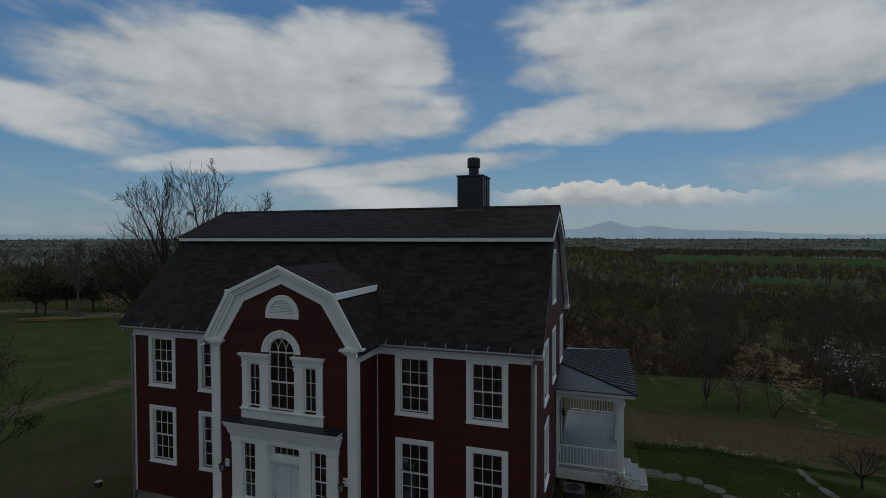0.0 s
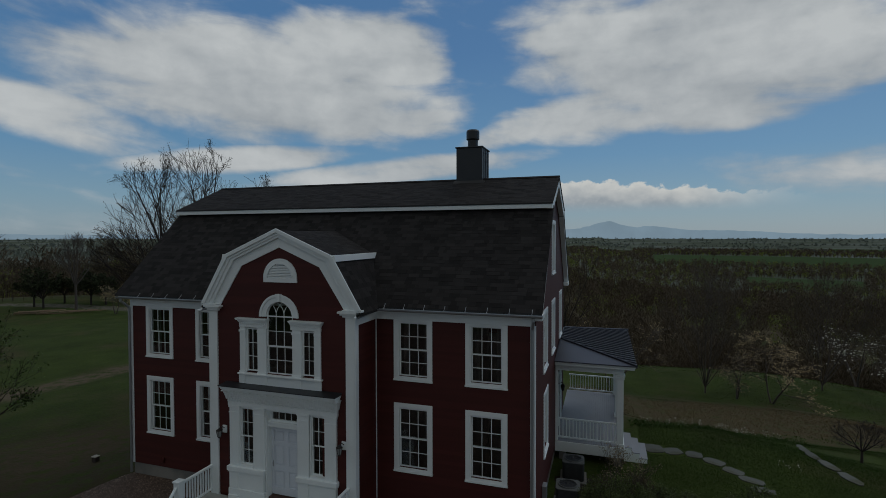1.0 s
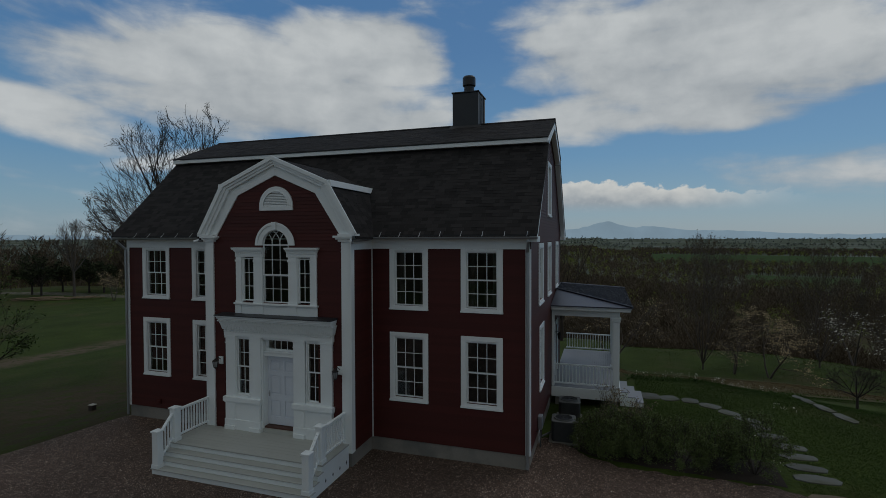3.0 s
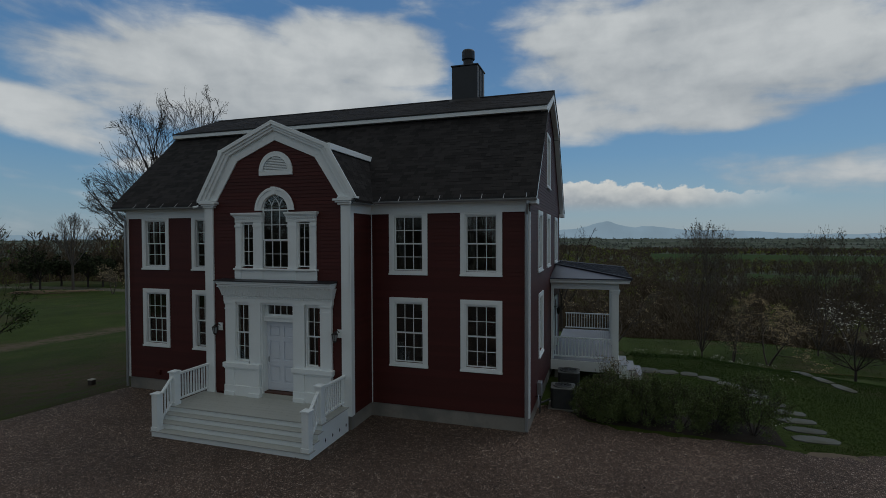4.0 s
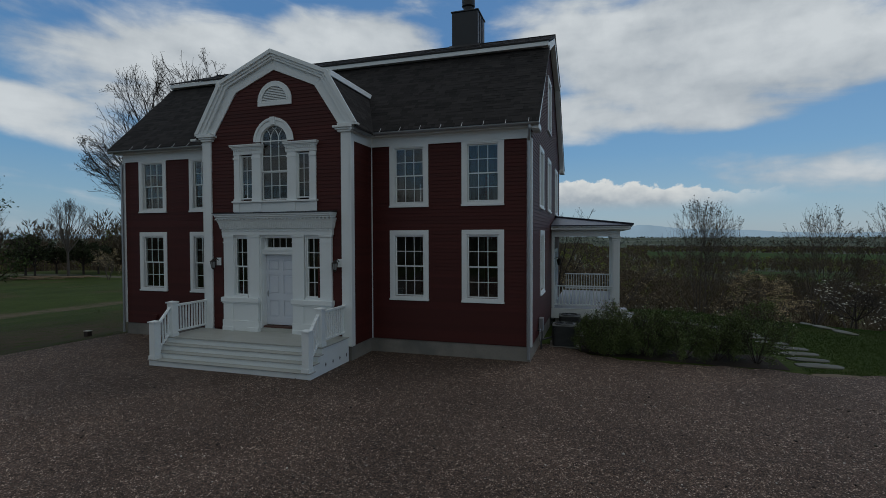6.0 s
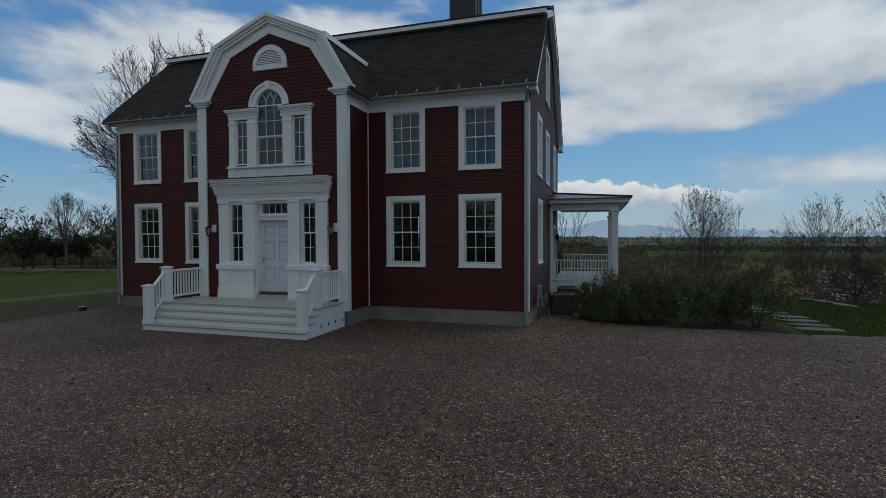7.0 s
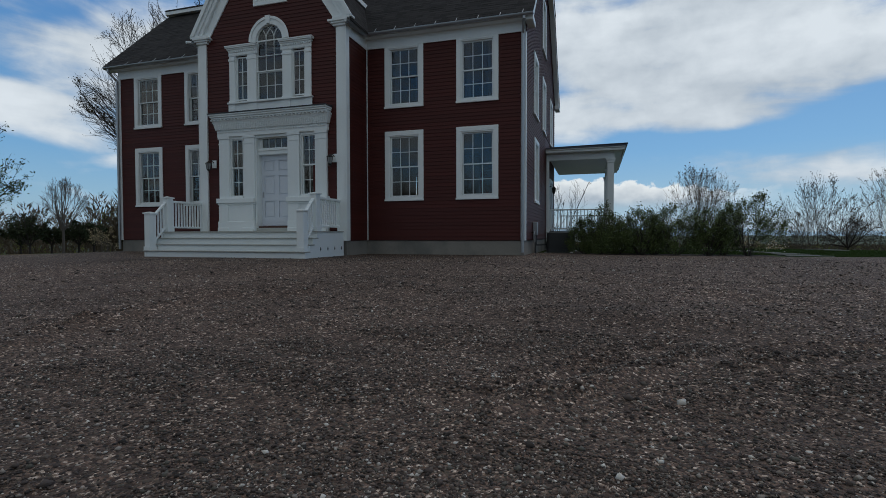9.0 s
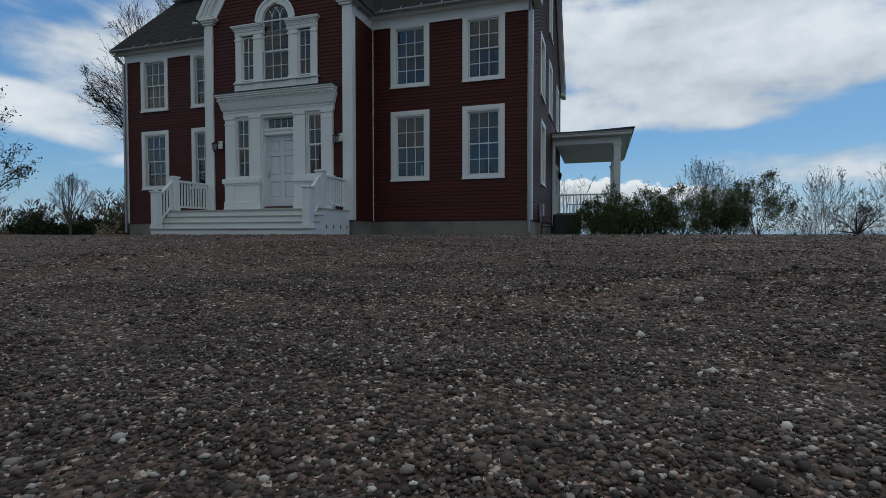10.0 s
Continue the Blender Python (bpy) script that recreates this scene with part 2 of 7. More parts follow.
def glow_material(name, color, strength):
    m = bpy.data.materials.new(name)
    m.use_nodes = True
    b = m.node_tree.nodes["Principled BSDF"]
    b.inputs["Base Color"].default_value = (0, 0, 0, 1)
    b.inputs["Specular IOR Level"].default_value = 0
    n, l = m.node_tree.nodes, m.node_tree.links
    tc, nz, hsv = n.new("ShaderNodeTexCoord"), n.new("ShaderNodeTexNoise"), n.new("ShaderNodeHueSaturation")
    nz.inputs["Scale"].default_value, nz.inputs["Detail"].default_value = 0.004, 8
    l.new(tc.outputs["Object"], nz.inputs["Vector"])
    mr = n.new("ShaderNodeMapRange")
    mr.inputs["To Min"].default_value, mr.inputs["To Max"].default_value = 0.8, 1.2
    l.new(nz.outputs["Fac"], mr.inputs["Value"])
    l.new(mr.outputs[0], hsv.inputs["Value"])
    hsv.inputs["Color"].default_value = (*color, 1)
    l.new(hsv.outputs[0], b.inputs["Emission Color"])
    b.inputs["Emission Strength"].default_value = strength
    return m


SIDING = material("red_clapboard_paint", (0.065, 0.012, 0.0091), spec=0.3, rough=0.6, var=0.12, scale=0.8, fine=0.1, fscale=25, stretch=(0.4, 0.4, 4), bump=0.1, island=0.12)
WHITE = material("white_trim_paint", (0.82, 0.86, 0.86), rough=0.45, var=0.05, scale=1.2, fine=0.04, fscale=30, bump=0.05)
SHINGLE = material("charcoal_asphalt_shingle", (0.0225, 0.0205, 0.02), rough=0.9, var=0.2, scale=0.9, fine=0.3, fscale=120, island=0.42, bump=0.4, bdist=0.004, spec=0.2)
FLASHING = material("roof_underlay", (0.03, 0.03, 0.03), rough=0.9)
CONCRETE = material("foundation_concrete", (0.25, 0.232, 0.205), rough=0.85, var=0.2, scale=0.9, fine=0.15, fscale=30, bump=0.3, second=(0.17, 0.165, 0.15), second_scale=0.8)
GLASS = glass_material()
BLACK_METAL = material("black_painted_metal", (0.02, 0.021, 0.024), rough=0.45, var=0.2, scale=3, fine=0.1, bump=0.05)
SEAM_METAL = material("dark_standing_seam_metal", (0.075, 0.08, 0.1), rough=0.38, metal=0.6, var=0.12, scale=1.5, fine=0.05, bump=0.05)
GUTTER = material("galvanised_gutter", (0.4, 0.42, 0.44), rough=0.4, metal=0.7, var=0.1)
DECK = material("grey_painted_deck", (0.42, 0.425, 0.39), rough=0.55, var=0.12, scale=1.0, fine=0.1, fscale=30, stretch=(0.5, 6, 1), bump=0.1)
PORCH_FLOOR = material("grey_porch_floor", (0.25, 0.26, 0.28), rough=0.5, var=0.1)
DOOR_WHITE = material("white_door_paint", (0.7, 0.74, 0.8), rough=0.4, var=0.03, bump=0.03)
# Plaster, floor and curtain: room dimness put into their darkened colours.
PLASTER = material("darkened_interior_plaster", (0.1, 0.095, 0.085), rough=0.9, var=0.05)
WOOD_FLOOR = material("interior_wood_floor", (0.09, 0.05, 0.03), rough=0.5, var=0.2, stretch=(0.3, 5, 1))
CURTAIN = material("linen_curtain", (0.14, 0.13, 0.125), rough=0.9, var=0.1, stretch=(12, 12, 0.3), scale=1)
GRAVEL = gravel_material("gravel_bed")
PEBBLE = gravel_material("gravel_stones", True)
LAWN = material("spring_lawn", (0.043, 0.062, 0.012), rough=0.95, var=0.55, scale=0.4, fine=0.5, fscale=7, bump=0.6, bdist=0.05, second=(0.056, 0.052, 0.02), second_scale=0.2, second_amount=0.25, spec=0.1)


def worn_ground(m, bands):
    """Bare earth showing through the grass along straight strips with soft, ragged edges: two ends, half the width, softness, colour, amount."""
    n, l = m.node_tree.nodes, m.node_tree.links
    b = n["Principled BSDF"]
    source = b.inputs["Base Color"].links[0].from_socket

    def maths(op, *v):
        t = n.new("ShaderNodeMath")
        t.operation = op
        for i, a in enumerate(v):
            if isinstance(a, (int, float)):
                t.inputs[i].default_value = a
            else:
                l.new(a, t.inputs[i])
        return t.outputs[0]

    def fall(value, a, c):
        t = n.new("ShaderNodeMapRange")
        t.interpolation_type = "SMOOTHSTEP"
        t.inputs["From Min"].default_value, t.inputs["From Max"].default_value = a, c
        t.inputs["To Min"].default_value, t.inputs["To Max"].default_value = 1.0, 0.0
        l.new(value, t.inputs["Value"])
        return t.outputs[0]

    sep, tc = n.new("ShaderNodeSeparateXYZ"), n.new("ShaderNodeTexCoord")
    l.new(tc.outputs["Object"], sep.inputs[0])
    ragged = []
    for s in (0.35, 1.7):
        t = n.new("ShaderNodeTexNoise")
        t.inputs["Scale"].default_value, t.inputs["Detail"].default_value = s, 6
        l.new(tc.outputs["Object"], t.inputs["Vector"])
        ragged.append(t.outputs["Fac"])
    for (x0, y0), (x1, y1), half, soft, color, amount in bands:
        d = math.hypot(x1 - x0, y1 - y0)
        ux, uy = (x1 - x0) / d, (y1 - y0) / d
        dx, dy = maths("SUBTRACT", sep.outputs[0], x0), maths("SUBTRACT", sep.outputs[1], y0)
        across = maths("ABSOLUTE", maths("SUBTRACT", maths("MULTIPLY", dx, uy), maths("MULTIPLY", dy, ux)))
        along = maths("ABSOLUTE", maths("SUBTRACT", maths("ADD", maths("MULTIPLY", dx, ux), maths("MULTIPLY", dy, uy)), d / 2))
        across = maths("ADD", across, maths("MULTIPLY", maths("SUBTRACT", ragged[0], 0.5), soft * 3))
        mask = maths("MULTIPLY", fall(across, half - soft, half + soft), fall(along, d / 2 - 2, d / 2 + 2))
        mask = maths("MULTIPLY", mask, maths("MULTIPLY", fall(ragged[1], 0.35, 0.75), amount))
        mix = n.new("ShaderNodeMix")
        mix.data_type = "RGBA"
        l.new(mask, mix.inputs[0])
        l.new(source, mix.inputs[6])
        mix.inputs[7].default_value = (*color, 1)
        source = mix.outputs[2]
    l.new(source, b.inputs["Base Color"])


worn_ground(LAWN, [((-35.8, 0.0), (-32.3, 21.0), 1.3, 0.8, (0.11, 0.085, 0.055), 1.4), ((-125, 40.5), (-12, 50.6), 1.6, 0.6, (0.13, 0.12, 0.095), 1.3), ((0, 21.0), (46, 27.0), 9.5, 2.6, (0.08, 0.06, 0.03), 1.5),
                   ((-34, -8), (-15, 2.5), 6.0, 4.0, (0.05, 0.043, 0.022), 1.15), ((-26, -3), (-15, 6), 2.5, 2.0, (0.075, 0.058, 0.036), 0.9)])
GRASS = material("grass_blades", (0.037, 0.07, 0.012), rough=0.8, var=0.3, scale=0.3, fine=0.1, island=0.12, bump=0, spec=0.15)
ROUGH_GRASS = material("rough_meadow_grass", (0.055, 0.078, 0.018), rough=0.9, var=0.5, scale=0.15, fine=0.1, island=0.3, bump=0, spec=0.05)
DEAD_GRASS = material("last_years_grass", (0.13, 0.098, 0.05), rough=0.9, var=0.4, scale=0.15, fine=0.1, island=0.3, bump=0, spec=0.05)
MULCH = material("brown_mulch", (0.04, 0.032, 0.025), rough=0.95, var=0.3, scale=2, fine=0.4, fscale=35, bump=0.8, bdist=0.02, spec=0.1)
FLAG_PALE = material("pale_weathered_wood", (0.4, 0.38, 0.33), rough=0.8, var=0.2, scale=4)
FLAG = material("bluestone_flag", (0.125, 0.13, 0.115), spec=0.2, rough=0.85, var=0.15, scale=2, fine=0.15, fscale=25, bump=0.3, per_object=0.15, second=(0.085, 0.085, 0.06), second_scale=1.0)
TAN_STONE = material("tan_sandstone", (0.15, 0.115, 0.08), spec=0.2, rough=0.9, var=0.25, scale=2, fine=0.2, fscale=20, bump=0.4)
BARK = material("grey_bark", (0.105, 0.088, 0.075), rough=0.9, var=0.25, scale=1.5, fine=0.25, fscale=20, bump=0.5, bdist=0.01, spec=0.15)
BARK_DARK = material("dark_bark", (0.055, 0.045, 0.04), rough=0.9, var=0.25, scale=1.5, fine=0.25, fscale=20, bump=0.5, bdist=0.01, spec=0.15)
BUDS = material("bronze_spring_buds", (0.1, 0.08, 0.04), rough=0.8, island=0.4, bump=0, spec=0.2)
YOUNG = material("young_green_leaves", (0.055, 0.085, 0.025), rough=0.6, island=0.45, bump=0, spec=0.15)
HEDGE = material("dark_green_leaves", (0.105, 0.135, 0.048), rough=0.55, island=0.28, bump=0, spec=0.1)
BLOSSOM = material("cream_blossom", (0.6, 0.46, 0.26), rough=0.7, island=0.3, bump=0, spec=0.2)
DRY_LEAVES = material("dry_brown_leaves", (0.11, 0.085, 0.05), rough=0.85, island=0.3, bump=0, spec=0.1)
DRY_HEADS = material("dry_flower_heads", (0.3, 0.25, 0.16), rough=0.8, island=0.3, bump=0, spec=0.2)
WHITE_BLOSSOM = material("white_blossom", (0.78, 0.74, 0.64), rough=0.7, island=0.2, bump=0, spec=0.2)
WOODS_BROWN = material("bare_woodland_twigs", (0.115, 0.09, 0.062), rough=0.95, var=0.55, scale=0.09, island=0.12, bump=0, spec=0.05)
WOODS_GREEN = material("woodland_new_leaf", (0.19, 0.21, 0.055), rough=0.9, var=0.55, scale=0.08, island=0.12, bump=0, spec=0.05)
WOODS_DARK = material("evergreen_foliage", (0.048, 0.056, 0.03), rough=0.9, var=0.3, scale=0.05, island=0.4, bump=0, spec=0.05)
# Paler and greyer than the near woods: distance haze mixed into the base colour.
FAR_WOODS = material("haze_tinted_woodland", (0.17, 0.19, 0.155), rough=0.95, var=0.4, scale=0.006, fine=0.25, fscale=0.05, island=0.1, bump=0, spec=0.0, second=(0.26, 0.28, 0.25), second_scale=0.004)
FIELD = material("distant_field", (0.06, 0.09, 0.042), rough=0.95, var=0.15, scale=0.02, bump=0, spec=0.0)
# Distance haze over the hills, put in as a blue glow.
MOUNTAIN = glow_material("mountain_haze_glow", (0.25, 0.355, 0.44), 1.0)
AC_METAL = material("condenser_louvre_metal", (0.04, 0.043, 0.043), rough=0.6, var=0.15)
# Paler than the casing: the rim's glint is put into its colour.
AC_RIM = material("condenser_rim_glint", (0.1, 0.105, 0.1), rough=0.55, var=0.2)
COPPER = material("dark_lantern_metal", (0.03, 0.025, 0.022), rough=0.5, metal=0.6)
LENS = material("lamp_glass", (0.25, 0.26, 0.26), rough=0.2, var=0.05)
RED_WOOD = material("reddish_wood", (0.09, 0.04, 0.028), rough=0.6, var=0.2, scale=6)
STUMP_WOOD = material("cut_wood", (0.28, 0.2, 0.13), rough=0.9, var=0.3, scale=6)
WOODS_FLOOR = material("leaf_litter_floor", (0.085, 0.07, 0.042), rough=0.95, var=0.35, scale=0.05, fine=0.3, fscale=1.5, bump=0, spec=0.05, second=(0.07, 0.085, 0.032), second_scale=0.03)
# Far ground, its base colour greyed to carry the distance haze.
FAR_LAND = material("haze_tinted_plain", (0.1, 0.115, 0.085), rough=0.95, var=0.35, scale=0.004, fine=0.2, fscale=0.03, bump=0, spec=0.0, second=(0.16, 0.18, 0.155), second_scale=0.003)


# ---- geometry helpers ----
class Geo:
    """Collects boxes, prisms, tubes and quads into one mesh."""

    def __init__(self):
        self.v, self.f = [], []

    def add(self, verts, faces):
        k = len(self.v)
        self.v.extend(tuple(p) for p in verts)
        self.f.extend(tuple(i + k for i in f) for f in faces)
        return self

    def box(self, x0, x1, y0, y1, z0, z1):
        return self.add([(x0, y0, z0), (x1, y0, z0), (x1, y1, z0), (x0, y1, z0), (x0, y0, z1), (x1, y0, z1), (x1, y1, z1), (x0, y1, z1)],
                        [(0, 3, 2, 1), (4, 5, 6, 7), (0, 1, 5, 4), (1, 2, 6, 5), (2, 3, 7, 6), (3, 0, 4, 7)])

    def prism(self, poly, axis, a, b):
        """A polygon, counter-clockwise in the two other axes, carried along an axis from a to b."""
        n = len(poly)
        place = {"x": lambda p, s: (s, p[0], p[1]), "y": lambda p, s: (p[0], s, p[1]), "z": lambda p, s: (p[0], p[1], s)}[axis]
        verts = [place(p, a) for p in poly] + [place(p, b) for p in poly]
        faces = [tuple(range(n))[::-1], tuple(range(n, 2 * n))]
        faces += [(i, (i + 1) % n, n + (i + 1) % n, n + i) for i in range(n)]
        return self.add(verts, faces)

    def tube(self, p0, p1, r0, r1=None, n=8, caps=True):
        p0, p1 = Vector(p0), Vector(p1)
        r1 = r0 if r1 is None else r1
        d = (p1 - p0).normalized()
        u = d.orthogonal().normalized()
        w = d.cross(u)
        verts = []
        for p, r in ((p0, r0), (p1, r1)):
            for i in range(n):
                a = 2 * math.pi * i / n
                verts.append(p + (u * math.cos(a) + w * math.sin(a)) * r)
        faces = [(i, (i + 1) % n, n + (i + 1) % n, n + i) for i in range(n)]
        if caps:
            faces += [tuple(range(n))[::-1], tuple(range(n, 2 * n))]
        return self.add(verts, faces)

    def lathe(self, profile, cx, cy, n=16):
        """Radius and height pairs turned round a vertical axis."""
        verts = [(cx + r * math.cos(2 * math.pi * i / n), cy + r * math.sin(2 * math.pi * i / n), z) for r, z in profile for i in range(n)]
        faces = [(k * n + i, k * n + (i + 1) % n, (k + 1) * n + (i + 1) % n, (k + 1) * n + i) for k in range(len(profile) - 1) for i in range(n)]
        faces += [tuple(range(n))[::-1], tuple(range((len(profile) - 1) * n, len(profile) * n))]
        return self.add(verts, faces)

    def arch(self, cx, cz, r0, r1, y0, y1, a0=0.0, a1=math.pi, n=20):
        """A half-ring in the xz plane."""
        verts, faces = [], []
        for i in range(n + 1):
            a = a0 + (a1 - a0) * i / n
            c, s = math.cos(a), math.sin(a)
            verts += [(cx + r0 * c, y0, cz + r0 * s), (cx + r1 * c, y0, cz + r1 * s), (cx + r1 * c, y1, cz + r1 * s), (cx + r0 * c, y1, cz + r0 * s)]
        for i in range(n):
            k = 4 * i
            for j in range(4):
                faces.append((k + j, k + (j + 1) % 4, k + 4 + (j + 1) % 4, k + 4 + j))
        faces += [(0, 3, 2, 1), (4 * n, 4 * n + 1, 4 * n + 2, 4 * n + 3)]
        return self.add(verts, faces)

    def ring(self, x0, x1, z0, z1, a0, a1, c0, c1, y0, y1):
        """A rectangular frame in the xz plane: outer edges, inner edges, depth."""
        out, inn = [(x0, z0), (x1, z0), (x1, z1), (x0, z1)], [(a0, c0), (a1, c0), (a1, c1), (a0, c1)]
        verts = [(x, y, z) for y in (y0, y1) for loop in (out, inn) for x, z in loop]
        faces = []
        for i in range(4):
            j = (i + 1) % 4
            faces += [(i, j, 4 + j, 4 + i), (8 + j, 8 + i, 12 + i, 12 + j), (j, i, 8 + i, 8 + j), (4 + i, 4 + j, 12 + j, 12 + i)]
        return self.add(verts, faces)

    def mesh(self, name, mat, smooth=False):
        me = bpy.data.meshes.new(name)
        me.from_pydata(self.v, [], self.f)
        me.materials.append(mat)
        bm = bmesh.new()
        bm.from_mesh(me)
        bmesh.ops.recalc_face_normals(bm, faces=bm.faces)
        bm.to_mesh(me)
        bm.free()
        if smooth:
            me.shade_smooth()
        me.update()
        return me


def part(name, geo, mat, parent=None, label="", bevel=0.0, smooth=False, at=None):
    """One mesh object, under a thing or under a part."""
    me = geo if isinstance(geo, bpy.types.Mesh) else geo.mesh(name, mat, smooth)
    ob = new(name, me)
    if at is not None:
        ob.matrix_basis = at
    if parent is not None:
        ob.parent = parent
    if bevel:
        mod = ob.modifiers.new("edges", "BEVEL")
        mod.width, mod.segments, mod.limit_method = bevel, 1, "ANGLE"
    return tagged(ob, label) if label else ob


def thing(name, label, category, group="", kind="", at=None):
    ob = new(name)
    ob.empty_display_size = 0.2
    if at is not None:
        ob.matrix_basis = at
    return tagged(ob, label, category, group, kind)


def solid(name, geo, mat, label, category, group="", kind="", bevel=0.0, smooth=False, at=None):
    ob = part(name, geo, mat, None, "", bevel, smooth, at)
    return tagged(ob, label, category, group, kind)


def big_mesh(name, verts, faces, mat, smooth=False):
    """A mesh from number arrays: n x 3 places and m x 3 or m x 4 corners."""
    me = bpy.data.meshes.new(name)
    verts, faces = np.asarray(verts, np.float32), np.asarray(faces, np.int32)
    k = faces.shape[1]
    me.vertices.add(len(verts))
    me.vertices.foreach_set("co", verts.ravel())
    me.loops.add(faces.size)
    me.loops.foreach_set("vertex_index", faces.ravel())
    me.polygons.add(len(faces))
    me.polygons.foreach_set("loop_start", np.arange(0, faces.size, k, dtype=np.int32))
    me.update(calc_edges=True)
    me.validate()
    me.materials.append(mat)
    if smooth:
        me.shade_smooth()
    return me


# ---- the lie of the land ----
def steps(v, a, b):
    t = np.clip((v - a) / (b - a), 0, 1)
    return t * t * (3 - 2 * t)


def land(x, y):
    """Height of the ground: a flat yard, falling to the camera's end, to woods on three sides and a wide plain."""
    x, y = np.asarray(x, float), np.asarray(y, float)
    z = -0.42 * steps(-y, 4.5, 13.5)
    z = z - 0.5 * steps(-x, 14.6, 18.5) - 1.0 * steps(-x, 17, 38) - 1.2 * steps(-x, 38, 75) - 3.0 * steps(-x, 95, 150)
    back = np.maximum(y - 12.0 - 0.1 * np.maximum(-x - 15, 0), 0)
    east = steps(x, -22, -4)
    z = z - 0.6 * steps(y + 0.5 * np.maximum(x - 6, 0), 10.5, 14.5) * steps(x, 1.5, 5)
    z = z - east * (4.8 * np.clip(back / 21, 0, 1) + 13.0 * steps(back, 30, 74)) - (1 - east) * 9.0 * steps(back, 34, 84)
    z = z - 3.0 * steps(x, 14, 45)
    r = np.hypot(x, y)
    z = z - 11.0 * steps(r, 120, 420)
    z = z + 20.0 * steps(r, 900, 4600)
    dip = 0.25 * np.sin(x * 0.11 + 1.3) * np.sin(y * 0.09 + 0.4) * steps(r, 24, 45)
    return z + dip


def sheet(name, xs, ys, lift, mat, keep=None):
    gx, gy = np.meshgrid(xs, ys)
    pts = np.stack([gx, gy, land(gx, gy) + lift], -1).reshape(-1, 3)
    nx, ny = len(xs), len(ys)
    i = (np.arange(ny - 1)[:, None] * nx + np.arange(nx - 1)[None]).ravel()
    faces = np.stack([i, i + 1, i + nx + 1, i + nx], -1)
    if keep is not None:
        centre = pts[faces].mean(1)
        faces = faces[keep(centre[:, 0], centre[:, 1])]
    return big_mesh(name, pts, faces, mat, True)


def spaced(reach, near, n):
    s = np.linspace(-1, 1, n)
    return np.sign(s) * (near * np.abs(s) + (reach - near) * np.abs(s) ** 6)


def build_ground():
    me = sheet("ground", spaced(4800, 140, 241), spaced(4800, 140, 241), 0.0, LAWN)
    v = np.empty(len(me.vertices) * 3, np.float32)       # a bed dug out for the gravel
    me.vertices.foreach_get("co", v)
    v = v.reshape(-1, 3)
    dug = steps(gravel_back(v[:, 0]) - 0.3 - v[:, 1], 0, 1.5) * (np.abs(v[:, 0]) < 39) * (v[:, 1] > -33)
    v[:, 2] -= 0.25 * dug
    me.vertices.foreach_set("co", v.ravel())
    me.materials.append(WOODS_FLOOR)
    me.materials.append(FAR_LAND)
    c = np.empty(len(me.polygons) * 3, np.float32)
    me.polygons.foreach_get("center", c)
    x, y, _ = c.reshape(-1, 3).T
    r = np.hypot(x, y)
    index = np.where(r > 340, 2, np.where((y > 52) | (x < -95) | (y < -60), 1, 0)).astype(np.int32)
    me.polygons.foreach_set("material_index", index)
    tagged(new("ground", me), "rough green spring lawn and open land", "ground", kind="structure")


def ribbon(name, centre, widths, lift, mat, label, category, wob=0.2, cross=8):
    """A strip of other ground along a line of (x, y), laid on the land."""
    pts = np.array(centre, float)
    t = np.linspace(0, len(pts) - 1, 12 * (len(pts) - 1) + 1)
    k = np.arange(len(pts))
    line = np.stack([np.interp(t, k, pts[:, 0]), np.interp(t, k, pts[:, 1])], -1)
    for _ in range(6):
        line[1:-1] = (line[:-2] + 2 * line[1:-1] + line[2:]) / 4
    w = np.interp(t, k, widths)
    d = np.gradient(line, axis=0)
    side = np.stack([-d[:, 1], d[:, 0]], -1) / np.linalg.norm(d, axis=1)[:, None]
    rows = []
    for i, (p, s) in enumerate(zip(line, side)):
        a = w[i] * (0.5 + wob * noise.noise((i * 0.31, 3.1, 0.0)))
        b = w[i] * (0.5 + wob * noise.noise((i * 0.31, 9.7, 0.0)))
        rows.append([p + s * (-a + (a + b) * j / cross) for j in range(cross + 1)])
    xy = np.array(rows).reshape(-1, 2)
    verts = np.column_stack([xy, land(xy[:, 0], xy[:, 1]) + lift])
    n, m = len(rows), cross + 1
    i = (np.arange(n - 1)[:, None] * m + np.arange(m - 1)[None]).ravel()
    faces = np.stack([i, i + 1, i + m + 1, i + m], -1)
    return tagged(new(name, big_mesh(name, verts, faces, mat, True)), label, category, kind="structure")


def gravel_back(x):
    """The far edge of the gravel, by x."""
    x = np.asarray(x, float)
    edge = np.interp(x, [-40, -24, -19, -15.5, -15.1, -14.85, -14.5, -0.6, 0.1, 0.9, 1.6, 2.4, 3.9, 6.2, 6.9, 7.6, 9.0, 14, 40], [-16, -10, -6.5, -3.7, -2.0, -0.5, 0.4, 0.4, 2.6, 2.1, 1.4, 1.0, 0.95, 1.0, 0.55, 0.75, 1.3, 2.6, 12])
    return edge


build_ground()
RUTS = [((1.35, -11.2), (2.45, -9.95)), ((-2.75, -11.2), (-3.0, -10.3)), ((-3.0, -10.3), (-2.75, -8.8)), ((-2.75, -8.8), (-1.75, -8.25)), ((2.9, -10.1), (4.2, -9.6))]


